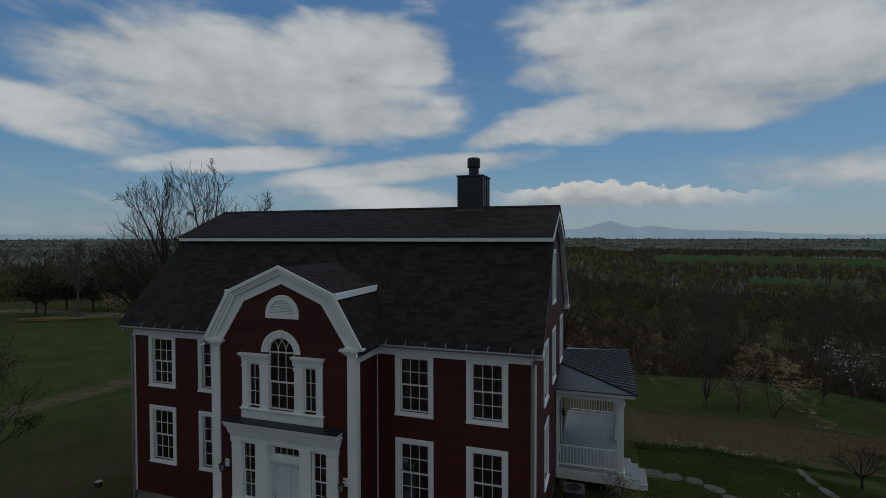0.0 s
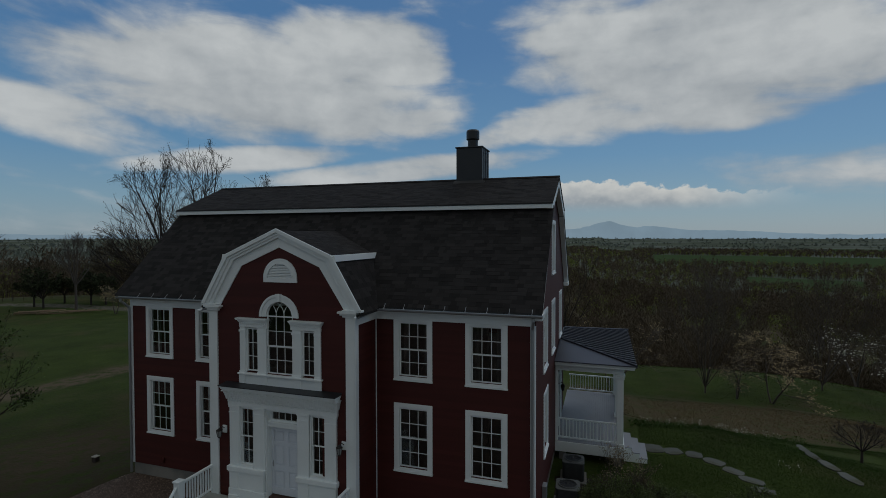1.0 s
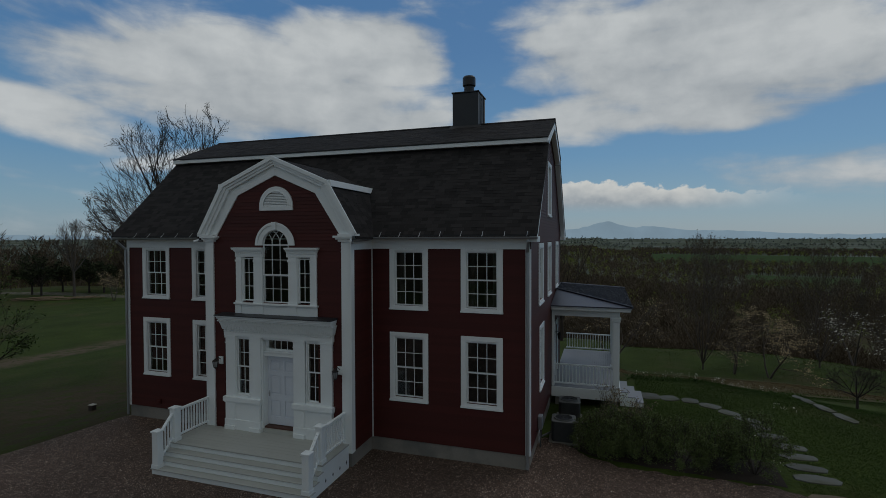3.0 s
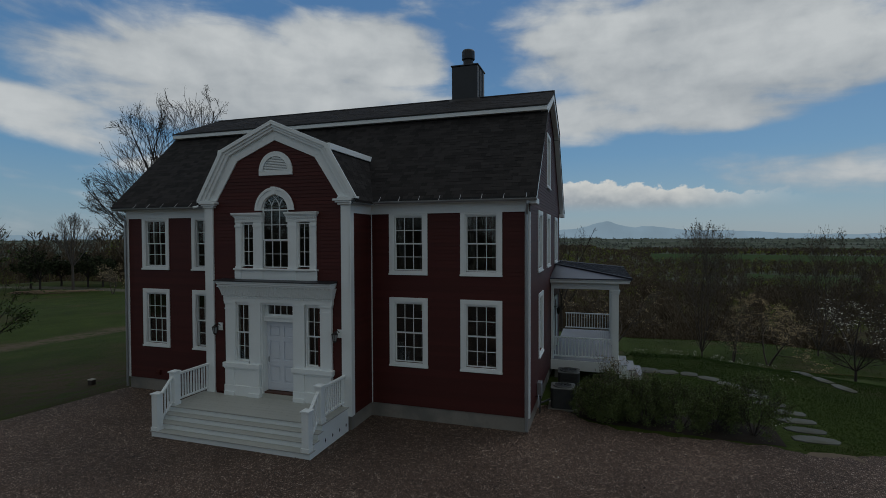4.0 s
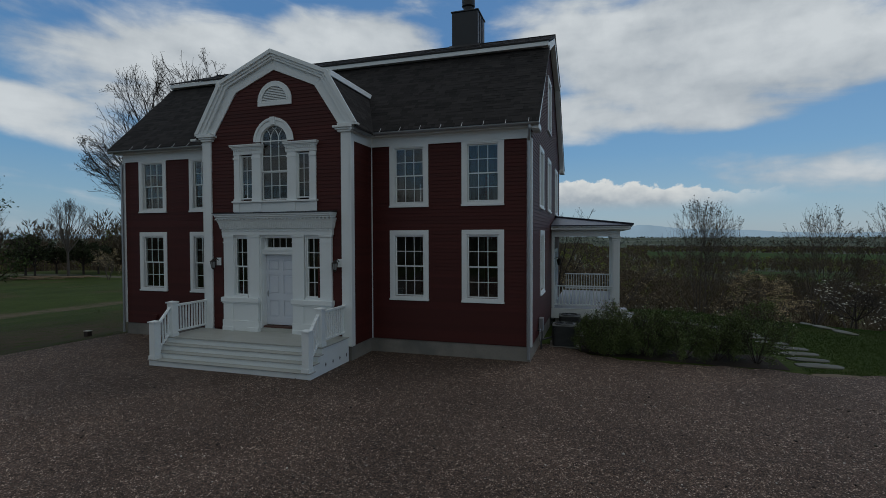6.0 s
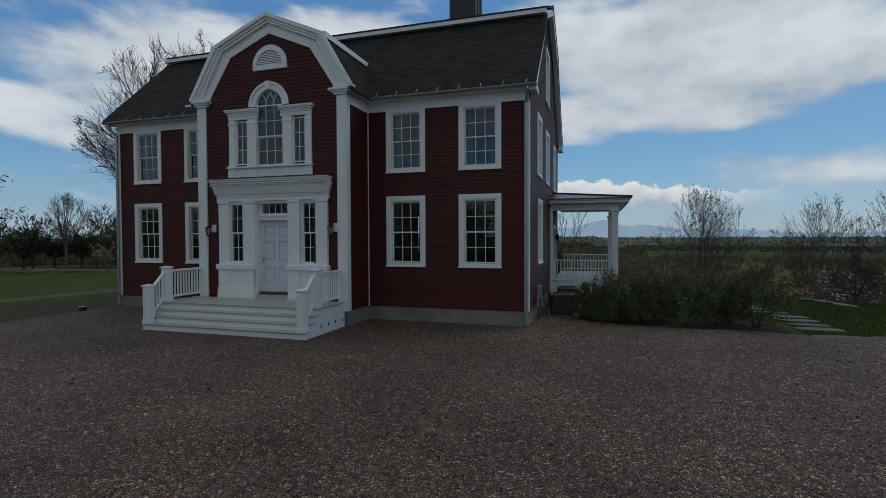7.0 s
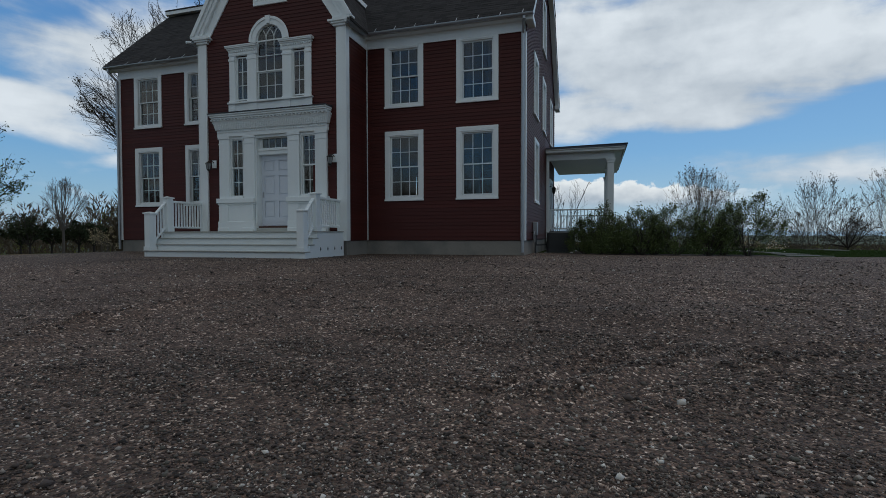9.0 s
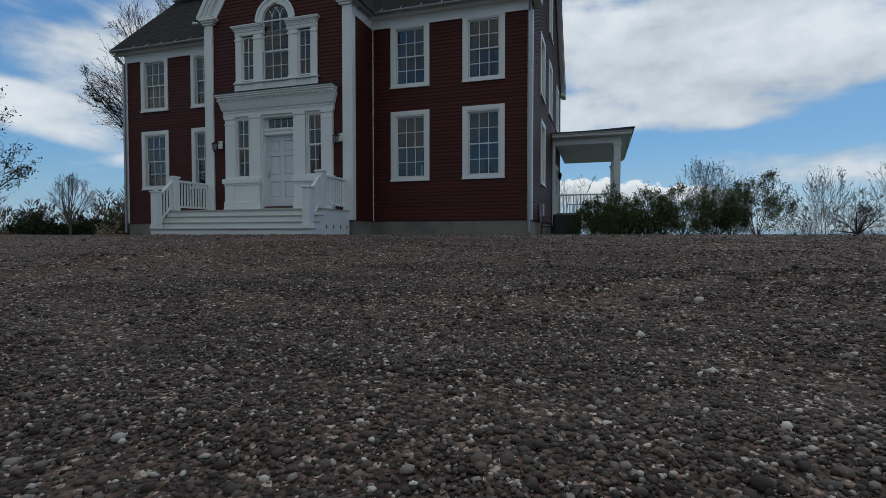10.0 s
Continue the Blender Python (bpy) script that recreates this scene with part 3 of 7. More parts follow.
def gravel_relief(x, y):
    """Ruts, ridges and hollows left in the loose gravel by wheels."""
    h = 0.045 * noise.noise((x * 0.55 + y * 0.25, y * 1.3, 0.0)) + 0.03 * noise.noise((x * 1.4, y * 2.2, 5.0))
    for (x0, y0), (x1, y1) in RUTS:
        dx, dy = x1 - x0, y1 - y0
        n = math.hypot(dx, dy)
        t = ((x - x0) * dx + (y - y0) * dy) / n
        d = ((x - x0) * dy - (y - y0) * dx) / n + 0.12 * noise.noise((x * 2.0, y * 2.0, 8.0))
        if -0.4 < t < n + 0.4 and abs(d) < 0.7:
            fade = min(1.0, (t + 0.4) / 0.4, (n + 0.4 - t) / 0.4)
            h += fade * (0.075 * math.exp(-((d - 0.1) / 0.12) ** 2) - 0.07 * math.exp(-((d + 0.1) / 0.12) ** 2))
    return h


def build_gravel():
    cols = np.concatenate([np.linspace(-40, -20, 40), np.linspace(-19.9, 12, 230), np.linspace(12.3, 40, 50)])
    rows = 1 - np.linspace(0, 1, 200)
    verts = []
    for c in cols:
        e = float(gravel_back(c)) + 0.16 * noise.noise((c * 1.7, 0.0, 2.0)) + 0.1 * noise.noise((c * 6.0, 1.0, 2.0))
        ys = -34 + (e + 34) * rows
        for yy in ys:
            verts.append((c, yy))
    xy = np.array(verts)
    rut = np.array([gravel_relief(p[0], p[1]) for p in xy])
    z = land(xy[:, 0], xy[:, 1]) + 0.035 + rut * steps(-xy[:, 1], 2.5, 7)
    m = len(rows)
    i = (np.arange(len(cols) - 1)[:, None] * m + np.arange(m - 1)[None]).ravel()
    faces = np.stack([i, i + m, i + m + 1, i + 1], -1)[:, ::-1]
    me = big_mesh("gravel_yard", np.column_stack([xy, z]), faces, GRAVEL, True)
    return tagged(new("gravel_yard", me), "grey-brown river gravel yard in front of the house", "gravel", kind="structure")


def gravel_height(x, y):
    return float(land(x, y)) + 0.035 + gravel_relief(x, y) * float(steps(np.float64(-y), 2.5, 7))


build_gravel()


# ---- the house ----
CX, W, D = -7.315, 14.63, 10.2                      # middle of the front, width, depth
BAY_Y, BAY_H = -1.285, 2.5                          # the middle bay: its front, half its width
GX = -7.275                                          # middle of the bay's gable
EAVE, KNEE, RIDGE = (-0.3, 6.63), (2.62, 9.6), (5.1, 10.92)
ROOF_L, ROOF_R = -15.02, 0.24
house = thing("house", "red clapboard colonial house with white trim and a dark gambrel roof", "house")


def house_part(name, geo, mat, label="", bevel=0.0, smooth=False):
    return part(name, geo, mat, house, label, bevel, smooth)


def cells(a0, a1, b0, b1, holes):
    """Splits a rectangle into the cells that lie in no hole."""
    aa = sorted({a0, a1, *[h[0] for h in holes], *[h[1] for h in holes]})
    bb = sorted({b0, b1, *[h[2] for h in holes], *[h[3] for h in holes]})
    for u0, u1 in zip(aa, aa[1:]):
        for v0, v1 in zip(bb, bb[1:]):
            cu, cv = (u0 + u1) / 2, (v0 + v1) / 2
            if not any(h[0] < cu < h[1] and h[2] < cv < h[3] for h in holes):
                yield u0, u1, v0, v1


def spans(a0, a1, z, holes):
    """The stretches of a0..a1 at height z outside the holes."""
    cut = sorted((max(h[0], a0), min(h[1], a1)) for h in holes if h[2] < z < h[3] and h[1] > a0 and h[0] < a1)
    at = a0
    for h0, h1 in cut:
        if h0 > at:
            yield at, h0
        at = max(at, h1)
    if at < a1:
        yield at, a1


EXPOSE = 0.104


def clapboards(geo, axis, wall, out, lo, hi, z0, z1, holes):
    """Lapped boards on a wall. axis: the way they run; wall: the plane; out: +1 or -1; lo, hi: functions of the height."""
    z = z0
    while z < z1 - 0.01:
        top = min(z + EXPOSE + 0.012, z1)
        for a, b in spans(lo(z + 0.05), hi(z + 0.05), z + 0.05, holes):
            if b - a < 0.02:
                continue
            y0, y1, y2 = wall, wall + out * 0.021, wall + out * 0.007
            if axis == "x":
                geo.add([(a, y0, z), (b, y0, z), (b, y1, z), (a, y1, z), (a, y2, top), (b, y2, top), (b, y0, top), (a, y0, top)],
                        [(0, 1, 2, 3), (3, 2, 5, 4), (4, 5, 6, 7), (0, 3, 4, 7), (1, 6, 5, 2), (0, 7, 6, 1)])
            else:
                geo.add([(y0, a, z), (y0, b, z), (y1, b, z), (y1, a, z), (y2, a, top), (y2, b, top), (y0, b, top), (y0, a, top)],
                        [(0, 1, 2, 3), (3, 2, 5, 4), (4, 5, 6, 7), (0, 3, 4, 7), (1, 6, 5, 2), (0, 7, 6, 1)])
        z += EXPOSE


# openings: middle, bottom and top of the casing; the casings are 1.23 m wide
WIN_W = 1.226
FRONT_X = [-1.356, -3.585, CX * 2 + 3.585, CX * 2 + 1.356]
UP, LOW = (4.392, 6.215), (1.632, 3.712)
SIDE_WIN = [(2.68, *LOW), (2.5, 4.392, 6.36), (5.1, 4.392, 6.36), (8.25, 4.392, 6.36), (5.1, 7.3, 9.3)]
CASE = 0.135


def window_meshes(h, top_case):
    """Casing, sash and panes of a six-over-six sash window, local: x across, y = 0 the wall's face, looking to -y."""
    w = WIN_W / 2
    i = w - CASE
    t = h - (CASE if top_case else 0.05)
    b = 0.15
    frame_g = Geo().ring(-w, w, 0.05, h, -i, i, b - 0.03, t, -0.045, 0.02)
    jamb_g = Geo().ring(-i, i, b - 0.03, t, -i + 0.028, i - 0.028, b - 0.024, t - 0.028, -0.03, 0.14)
    sill = Geo().box(-w - 0.01, w + 0.01, -0.07, 0.02, 0.0, 0.05)
    top, bot, mid = t - 0.03, b - 0.03, (t + b) / 2 - 0.03
    j = i - 0.03
    sashes = []
    for z0, z1, y in ((mid - 0.02, top, 0.03), (bot, mid + 0.02, 0.062)):
        st = 0.034
        g = Geo().ring(-j, j, z0, z1, -j + st, j - st, z0 + (0.046 if y > 0.05 else st), z1 - st, y, y + 0.03)
        gx0, gx1, gz0, gz1 = -j + st, j - st, z0 + st, z1 - st
        bars = []
        for k in (1, 2):
            x = gx0 + (gx1 - gx0) * k / 3
            bars.append(Geo().box(x - 0.009, x + 0.009, y + 0.002, y + 0.028, gz0, gz1).mesh("glazing_bar", WHITE))
        zm = (gz0 + gz1) / 2
        for k in range(3):
            a, c = gx0 + (gx1 - gx0) * k / 3 + 0.0095, gx0 + (gx1 - gx0) * (k + 1) / 3 - 0.0095
            bars.append(Geo().box(a, c, y + 0.002, y + 0.028, zm - 0.009, zm + 0.009).mesh("glazing_bar", WHITE))
        panes = []
        for k in range(3):
            for q in range(2):
                a, c = gx0 + (gx1 - gx0) * k / 3 + 0.009, gx0 + (gx1 - gx0) * (k + 1) / 3 - 0.009
                d, e = (gz0, zm - 0.009) if q == 0 else (zm + 0.009, gz1)
                panes.append((a, c, y + 0.013, d, e))
        sashes.append((g.mesh("sash", WHITE), bars, panes))
    a, c, _, d, e = sashes[0][2][0]
    pane = Geo().box(-(c - a) / 2, (c - a) / 2, 0, 0.004, -(e - d) / 2, (e - d) / 2).mesh("pane", GLASS)
    a, c, _, d, e = sashes[1][2][0]
    pane2 = Geo().box(-(c - a) / 2, (c - a) / 2, 0, 0.004, -(e - d) / 2, (e - d) / 2).mesh("pane", GLASS)
    return (frame_g.mesh("window", WHITE), jamb_g.mesh("jamb", WHITE)), sill.mesh("window_sill", WHITE), sashes, (pane, pane2)


WINDOW_KIT = {}


def sash_window(at, h, top_case, label):
    key = (round(h, 3), top_case)
    if key not in WINDOW_KIT:
        WINDOW_KIT[key] = window_meshes(h, top_case)
    frame_m, sill_m, sashes, panes = WINDOW_KIT[key]
    win = part("window", frame_m[0], WHITE, house, label, 0.006, at=at)
    part("jamb", frame_m[1], WHITE, win)
    part("window_sill", sill_m, WHITE, win)
    for (sash_m, bars_m, places), pane_m in zip(sashes, panes):
        part("sash", sash_m, WHITE, win)
        for bar_m in bars_m:
            part("glazing_bar", bar_m, WHITE, win)
        for a, c, y, d, e in places:
            tilt = pose((a + c) / 2, y, (d + e) / 2, random.uniform(-0.25, 0.25), 0, random.uniform(-0.25, 0.25))
            p = part("pane", pane_m, GLASS, win, at=tilt)
            p.visible_shadow = False
    return win


def opening(middle, z0, z1, top_case=True):
    return (middle - WIN_W / 2 + CASE, middle + WIN_W / 2 - CASE, z0 + 0.13, z1 - (CASE if top_case else 0.05))


def gambrel_lo(z):
    """Front edge of the gable wall at a height."""
    (y0, z0), (y1, z1), (y2, z2) = EAVE, KNEE, RIDGE
    if z <= z0 - 0.15:
        return 0.0
    if z < z1:
        return max(0.0, y0 + (z - z0 + 0.12) * (y1 - y0) / (z1 - z0))
    return y1 + (z - z1 + 0.12) * (y2 - y1) / (z2 - z1)


def build_walls():
    front = [opening(x, *UP, False) for x in FRONT_X] + [opening(x, *LOW) for x in FRONT_X]
    back_x = [-1.6, -4.6, -7.3, -10.0, -13.0]
    back = [opening(x, *UP, False) for x in back_x] + [opening(x, *LOW) for x in back_x]
    side = [opening(y, a, b) for y, a, b in SIDE_WIN]
    side_door = [(7.6, 8.55, 0.75, 2.85)]
    b0, b1 = CX - BAY_H, CX + BAY_H
    g = Geo()
    for a, b, c, d in cells(-W, 0, 0.45, 6.7, front + [(b0 + 0.2, b1 - 0.2, 0.45, 6.4)]):
        house_part("wall", Geo().box(a, b, 0.0, 0.16, c, d), SIDING)
    for a, b, c, d in cells(-W, 0, 0.45, 6.7, back):
        house_part("wall", Geo().box(a, b, D - 0.16, D, c, d), SIDING)
    for a, b, c, d in cells(0.16, D - 0.16, 0.45, 6.5, side[:4] + side_door):
        house_part("wall", Geo().box(-0.16, 0, a, b, c, d), SIDING)
    tri = [(0.16, 6.5), (D - 0.16, 6.5), (D - KNEE[0] - 0.15, KNEE[1]), (RIDGE[0], RIDGE[1] - 0.2), (KNEE[0] + 0.15, KNEE[1])]
    y0, y1, z0, z1 = side[4]
    for poly in ([(0.3, 6.5), (y0, 6.5), (y0, 9.4), (KNEE[0] + 0.12, 9.4)], [(y1, 6.5), (D - 0.3, 6.5), (D - KNEE[0] - 0.12, 9.4), (y1, 9.4)],
                 [(y0, 6.5), (y1, 6.5), (y1, z0), (y0, z0)], [(y0, z1), (y1, z1), (y1, 9.4), (y0, 9.4)],
                 [(KNEE[0] + 0.12, 9.4), (D - KNEE[0] - 0.12, 9.4), (RIDGE[0], RIDGE[1] - 0.22)]):
        house_part("wall", Geo().prism(poly, "x", -0.16, 0.0), SIDING)
    house_part("wall", Geo().prism(tri, "x", -W, -W + 0.16), SIDING)
    house_part("wall", Geo().box(-W, -W + 0.16, 0.16, D - 0.16, 0.45, 6.5), SIDING)
    # boards
    g = Geo()
    hole = [(x - WIN_W / 2, x + WIN_W / 2, z0, z1) for x in FRONT_X for z0, z1 in (UP, LOW)]
    clapboards(g, "x", 0.0, -1, lambda z: -W + 0.1, lambda z: -0.1, 0.47, 6.215, hole + [(b0 + 0.02, b1 - 0.02, 0, 9)])
    tagged(house_part("siding", g, SIDING, "lapped dark red clapboards"), kind="stuff")
    g = Geo()
    hole = [(y - WIN_W / 2, y + WIN_W / 2, z0, z1) for y, z0, z1 in SIDE_WIN] + [(7.45, 8.7, 0, 3.0), (5.7, 10.2, 3.6, 4.4)]
    clapboards(g, "y", 0.0, 1, lambda z: max(gambrel_lo(z), 0.1), lambda z: min(D - gambrel_lo(z), D - 0.1), 0.47, 10.7, hole)
    tagged(house_part("siding", g, SIDING), kind="stuff")
    g = Geo()
    clapboards(g, "y", -W, -1, lambda z: max(gambrel_lo(z), 0.1), lambda z: min(D - gambrel_lo(z), D - 0.1), 0.47, 10.7, [])
    tagged(house_part("siding", g, SIDING), kind="stuff")
    # foundation
    g = Geo().box(-W + 0.02, -0.02, 0.02, D - 0.02, -1.2, 0.45).box(b0 + 0.02, b1 - 0.02, BAY_Y + 0.02, 0.02, -1.2, 0.45)
    house_part("foundation", g, CONCRETE, "grey concrete foundation", 0.01)
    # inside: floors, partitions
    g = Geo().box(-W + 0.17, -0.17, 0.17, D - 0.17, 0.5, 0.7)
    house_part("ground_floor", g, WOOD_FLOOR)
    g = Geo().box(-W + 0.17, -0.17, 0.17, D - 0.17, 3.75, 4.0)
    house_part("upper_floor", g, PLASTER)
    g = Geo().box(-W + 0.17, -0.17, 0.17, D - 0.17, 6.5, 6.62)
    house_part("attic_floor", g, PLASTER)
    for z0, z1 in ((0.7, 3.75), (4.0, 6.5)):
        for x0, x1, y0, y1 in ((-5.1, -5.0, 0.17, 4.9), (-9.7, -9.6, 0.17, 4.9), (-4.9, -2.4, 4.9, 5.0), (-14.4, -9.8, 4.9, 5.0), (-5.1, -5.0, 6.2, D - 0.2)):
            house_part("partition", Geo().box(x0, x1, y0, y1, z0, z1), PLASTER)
    for x in back_x:
        sash_window(pose(x, D, UP[0], 0, 0, 180), UP[1] - UP[0], False, "back window")
        sash_window(pose(x, D, LOW[0], 0, 0, 180), LOW[1] - LOW[0], True, "back window")
    for x in FRONT_X:
        sash_window(pose(x, 0, UP[0]), UP[1] - UP[0], False, "white six-over-six sash window under the frieze")
        sash_window(pose(x, 0, LOW[0]), LOW[1] - LOW[0], True, "white six-over-six sash window")
    for y, z0, z1 in SIDE_WIN:
        sash_window(pose(0, y, z0, 0, 0, 90), z1 - z0, True, "white sash window on the gable wall")
    # curtains drawn back inside the upper front windows
    for x, z0, z1 in [(x, *UP) for x in (FRONT_X[0], FRONT_X[1], FRONT_X[3])]:
        for s in (-1, 1):
            g = Geo()
            n = 14
            pts = [(x + s * (0.42 - 0.16 * k / n), 0.3 + 0.025 * math.sin(k * 2.2)) for k in range(n + 1)]
            for (a, p), (c, q) in zip(pts, pts[1:]):
                g.add([(a, p, z0 + 0.1), (c, q, z0 + 0.1), (c, q, z1), (a, p, z1)], [(0, 1, 2, 3)])
            house_part("curtain", g, CURTAIN, "curtain behind the glass, darkened in colour", smooth=True)


build_walls()


def build_bay():
    b0, b1, y = CX - BAY_H, CX + BAY_H, BAY_Y
    knee, apex, foot = (1.8, 8.1), (0.0, 8.88), (2.5, 6.5)

    def half(z):
        if z < foot[1]:
            return BAY_H
        if z < knee[1]:
            return foot[0] + (knee[0] - foot[0]) * (z - foot[1]) / (knee[1] - foot[1])
        return knee[0] + (apex[0] - knee[0]) * (z - knee[1]) / (apex[1] - knee[1])

    # openings: door, side lights, palladian lights
    holes = [(CX - 1.42, CX + 1.42, 0.45, 3.62), (CX - 1.17, CX + 1.17, 4.62, 5.98), (CX - 0.45, CX + 0.45, 5.98, 6.5)]
    g = Geo()
    for a, b, c, d in cells(b0, b1, 0.45, 6.5, holes):
        house_part("wall", Geo().box(a, b, y, y + 0.16, c, d), SIDING)
    for s in (-1, 1):
        poly = [(CX + s * (foot[0] - 0.05), foot[1]), (CX + s * 0.45, foot[1]), (CX + s * 0.45, apex[1] - 0.32), (CX + s * (knee[0] - 0.05), knee[1] - 0.08)]
        house_part("wall", Geo().prism(poly if s < 0 else poly[::-1], "y", y, y + 0.16), SIDING)
    g.prism([(CX - 0.45, 6.82), (CX + 0.45, 6.82), (CX + 0.45, apex[1] - 0.32), (CX, apex[1] - 0.15), (CX - 0.45, apex[1] - 0.32)], "y", y, y + 0.16)
    for x in (b0, b1 - 0.16):
        house_part("wall", Geo().box(x, x + 0.16, y + 0.16, 0.16, 0.45, 6.6), SIDING)
    house_part("wall", g, SIDING, "projecting middle bay wall")
    g = Geo()
    pal = [(CX - 1.4, CX + 1.4, 4.2, 6.26), (CX - 1.86, CX + 1.86, 0, 4.2)]
    for k in range(14):                                  # boards run on under the round heads
        for z, r in ((6.3, 0.58), (7.4, 0.5)):
            dz = 0.05 * k
            if dz + 0.05 < r:
                w = math.sqrt(r * r - dz * dz)
                pal.append((CX - w, CX + w, z + dz, z + dz + 0.05))
    clapboards(g, "x", y, -1, lambda z: CX - half(z + 0.3) + 0.15, lambda z: CX + half(z + 0.3) - 0.15, 0.76, 8.5, pal)
    tagged(house_part("siding", g, SIDING, "lapped dark red clapboards of the bay"), kind="stuff")
    g = Geo()
    clapboards(g, "y", b1, 1, lambda z: y + 0.13, lambda z: -0.03, 0.47, 6.3, [])
    clapboards(g, "y", b0, -1, lambda z: y + 0.13, lambda z: -0.03, 0.47, 6.3, [])
    tagged(house_part("siding", g, SIDING), kind="stuff")
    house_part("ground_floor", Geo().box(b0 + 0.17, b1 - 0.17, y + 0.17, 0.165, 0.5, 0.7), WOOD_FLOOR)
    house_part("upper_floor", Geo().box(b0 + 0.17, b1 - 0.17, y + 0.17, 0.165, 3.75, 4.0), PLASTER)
    # corner pilasters with capitals
    for s in (-1, 1):
        o = CX + s * BAY_H
        i = CX + s * (BAY_H - 0.28)
        a, b = min(o, i), max(o, i)
        g = Geo().box(a, b, y - 0.07, y + 0.03, 0.45, 6.44)
        rx0, rx1 = (b - 0.02, b + 0.035) if s > 0 else (a - 0.035, a + 0.02)
        g.box(rx0, rx1, y - 0.07, y + 0.13, 0.45, 6.44)
        house_part("pilaster", g, WHITE, "tall white corner pilaster", 0.008)
        g = Geo()
        for k, (w, z0, z1) in enumerate(((0.05, 6.44, 6.5), (0.09, 6.5, 6.55), (0.13, 6.55, 6.61))):
            q0, q1 = (1.5 * w, w) if s > 0 else (w, 1.5 * w)
            g.box(a - q0, b + q1, y - 0.07 - w, y + 0.25, z0, z1)
        house_part("capital", g, WHITE, bevel=0.008)
    # gable: frieze, soffit and a stepped crown along the rake
    inner = [(2.15, 6.6), (1.34, 7.83), (0.0, 8.39)]
    lips = [("frieze_board", [(2.5, 6.62), (1.66, 8.04), (0.0, 8.74)], inner, y - 0.05, y - 0.002),
            ("rake_fascia", [(2.62, 6.62), (1.76, 8.1), (0.0, 8.86)], [(2.4, 6.62), (1.58, 8.0), (0.0, 8.68)], y - 0.13, y - 0.052),
            ("bed_moulding", [(2.68, 6.64), (1.8, 8.13), (0.0, 8.905)], [(2.5, 6.64), (1.66, 8.05), (0.0, 8.75)], y - 0.165, y - 0.132),
            ("crown_moulding", [(2.74, 6.66), (1.84, 8.17), (0.0, 8.95)], [(2.6, 6.66), (1.74, 8.09), (0.0, 8.83)], y - 0.215, y - 0.167)]
    for s in (-1, 1):
        for name, a, b, y0, y1 in lips:
            g = Geo()
            for k in range(2):
                poly = [(GX + s * a[k][0], a[k][1]), (GX + s * a[k + 1][0], a[k + 1][1]), (GX + s * b[k + 1][0], b[k + 1][1]), (GX + s * b[k][0], b[k][1])]
                g.prism(poly, "y", y0, y1)
            house_part(name, g, WHITE, bevel=0.006)
        # plumb-cut ends of the upper mouldings at the break of the rake
        g = Geo()
        for w, d, y0, y1 in ((1.86, 0.12, y - 0.218, y - 0.166), (1.82, 0.15, y - 0.168, y - 0.131), (1.78, 0.19, y - 0.134, y - 0.05)):
            q0, q1 = sorted((GX + s * (w - 0.1), GX + s * w))
            g.box(q0, q1, y0, y1, 8.13 - d, 8.15)
        house_part("rake_return", g, WHITE, bevel=0.006)
        # flared foot of the rake on the capital
        q0, q1 = sorted((GX + s * 2.14, GX + s * 2.74))
        house_part("rake_foot", Geo().box(q0, q1, y - 0.2, y - 0.01, 6.6, 6.66), WHITE, bevel=0.006)
    # bay roof, running back into the main slope
    def main_y(z):
        return EAVE[0] + (z - EAVE[1]) * (KNEE[0] - EAVE[0]) / (KNEE[1] - EAVE[1])

    tops = [(2.72, 6.56), (1.84, 8.1), (0.0, 8.9)]
    for s in (-1, 1):
        slab = Geo()
        (x0, z0), (x1, z1), (x2, z2) = tops
        f = y - 0.19
        th = 0.06
        slab.add([(GX + s * x0, f, z0), (GX + s * x1, f, z1), (GX + s * x1, main_y(z1) + 0.3, z1), (GX + s * x0, main_y(z0) + 0.4, z0),
                  (GX + s * x0, f, z0 - th), (GX + s * x1, f, z1 - th), (GX + s * x1, main_y(z1) + 0.3, z1 - th), (GX + s * x0, main_y(z0) + 0.4, z0 - th)],
                 [(0, 1, 2, 3), (7, 6, 5, 4), (0, 4, 5, 1), (1, 5, 6, 2), (2, 6, 7, 3), (3, 7, 4, 0)])
        house_part("bay_roof", slab, SHINGLE)
        slab = Geo()
        x1b = x1 + 0.04
        z1b = z1 - 0.02
        slab.add([(GX + s * x1b, f, z1b + 0.03), (GX, f, z2), (GX, main_y(z2) + 0.3, z2), (GX + s * x1b, main_y(z1b) + 0.3, z1b + 0.03),
                  (GX + s * x1b, f, z1b - 0.03), (GX, f, z2 - th), (GX, main_y(z2) + 0.3, z2 - th), (GX + s * x1b, main_y(z1b) + 0.3, z1b - 0.03)],
                 [(0, 1, 2, 3), (7, 6, 5, 4), (0, 4, 5, 1), (1, 5, 6, 2), (2, 6, 7, 3), (3, 7, 4, 0)])
        house_part("bay_roof", slab, SHINGLE)
        # white board under the upper slope's edge
        board = [(GX + s * x1, z1 - 0.1), (GX + s * (x1 + 0.11), z1 - 0.1), (GX + s * (x1 + 0.08), z1 + 0.08), (GX + s * x1, z1 + 0.08)]
        house_part("roof_edge_board", Geo().prism(board, "y", f, main_y(z1) + 0.12), WHITE, bevel=0.005)
        # side eave frieze and soffit
        xa, xb = sorted((CX + s * BAY_H, CX + s * (BAY_H + 0.035)))
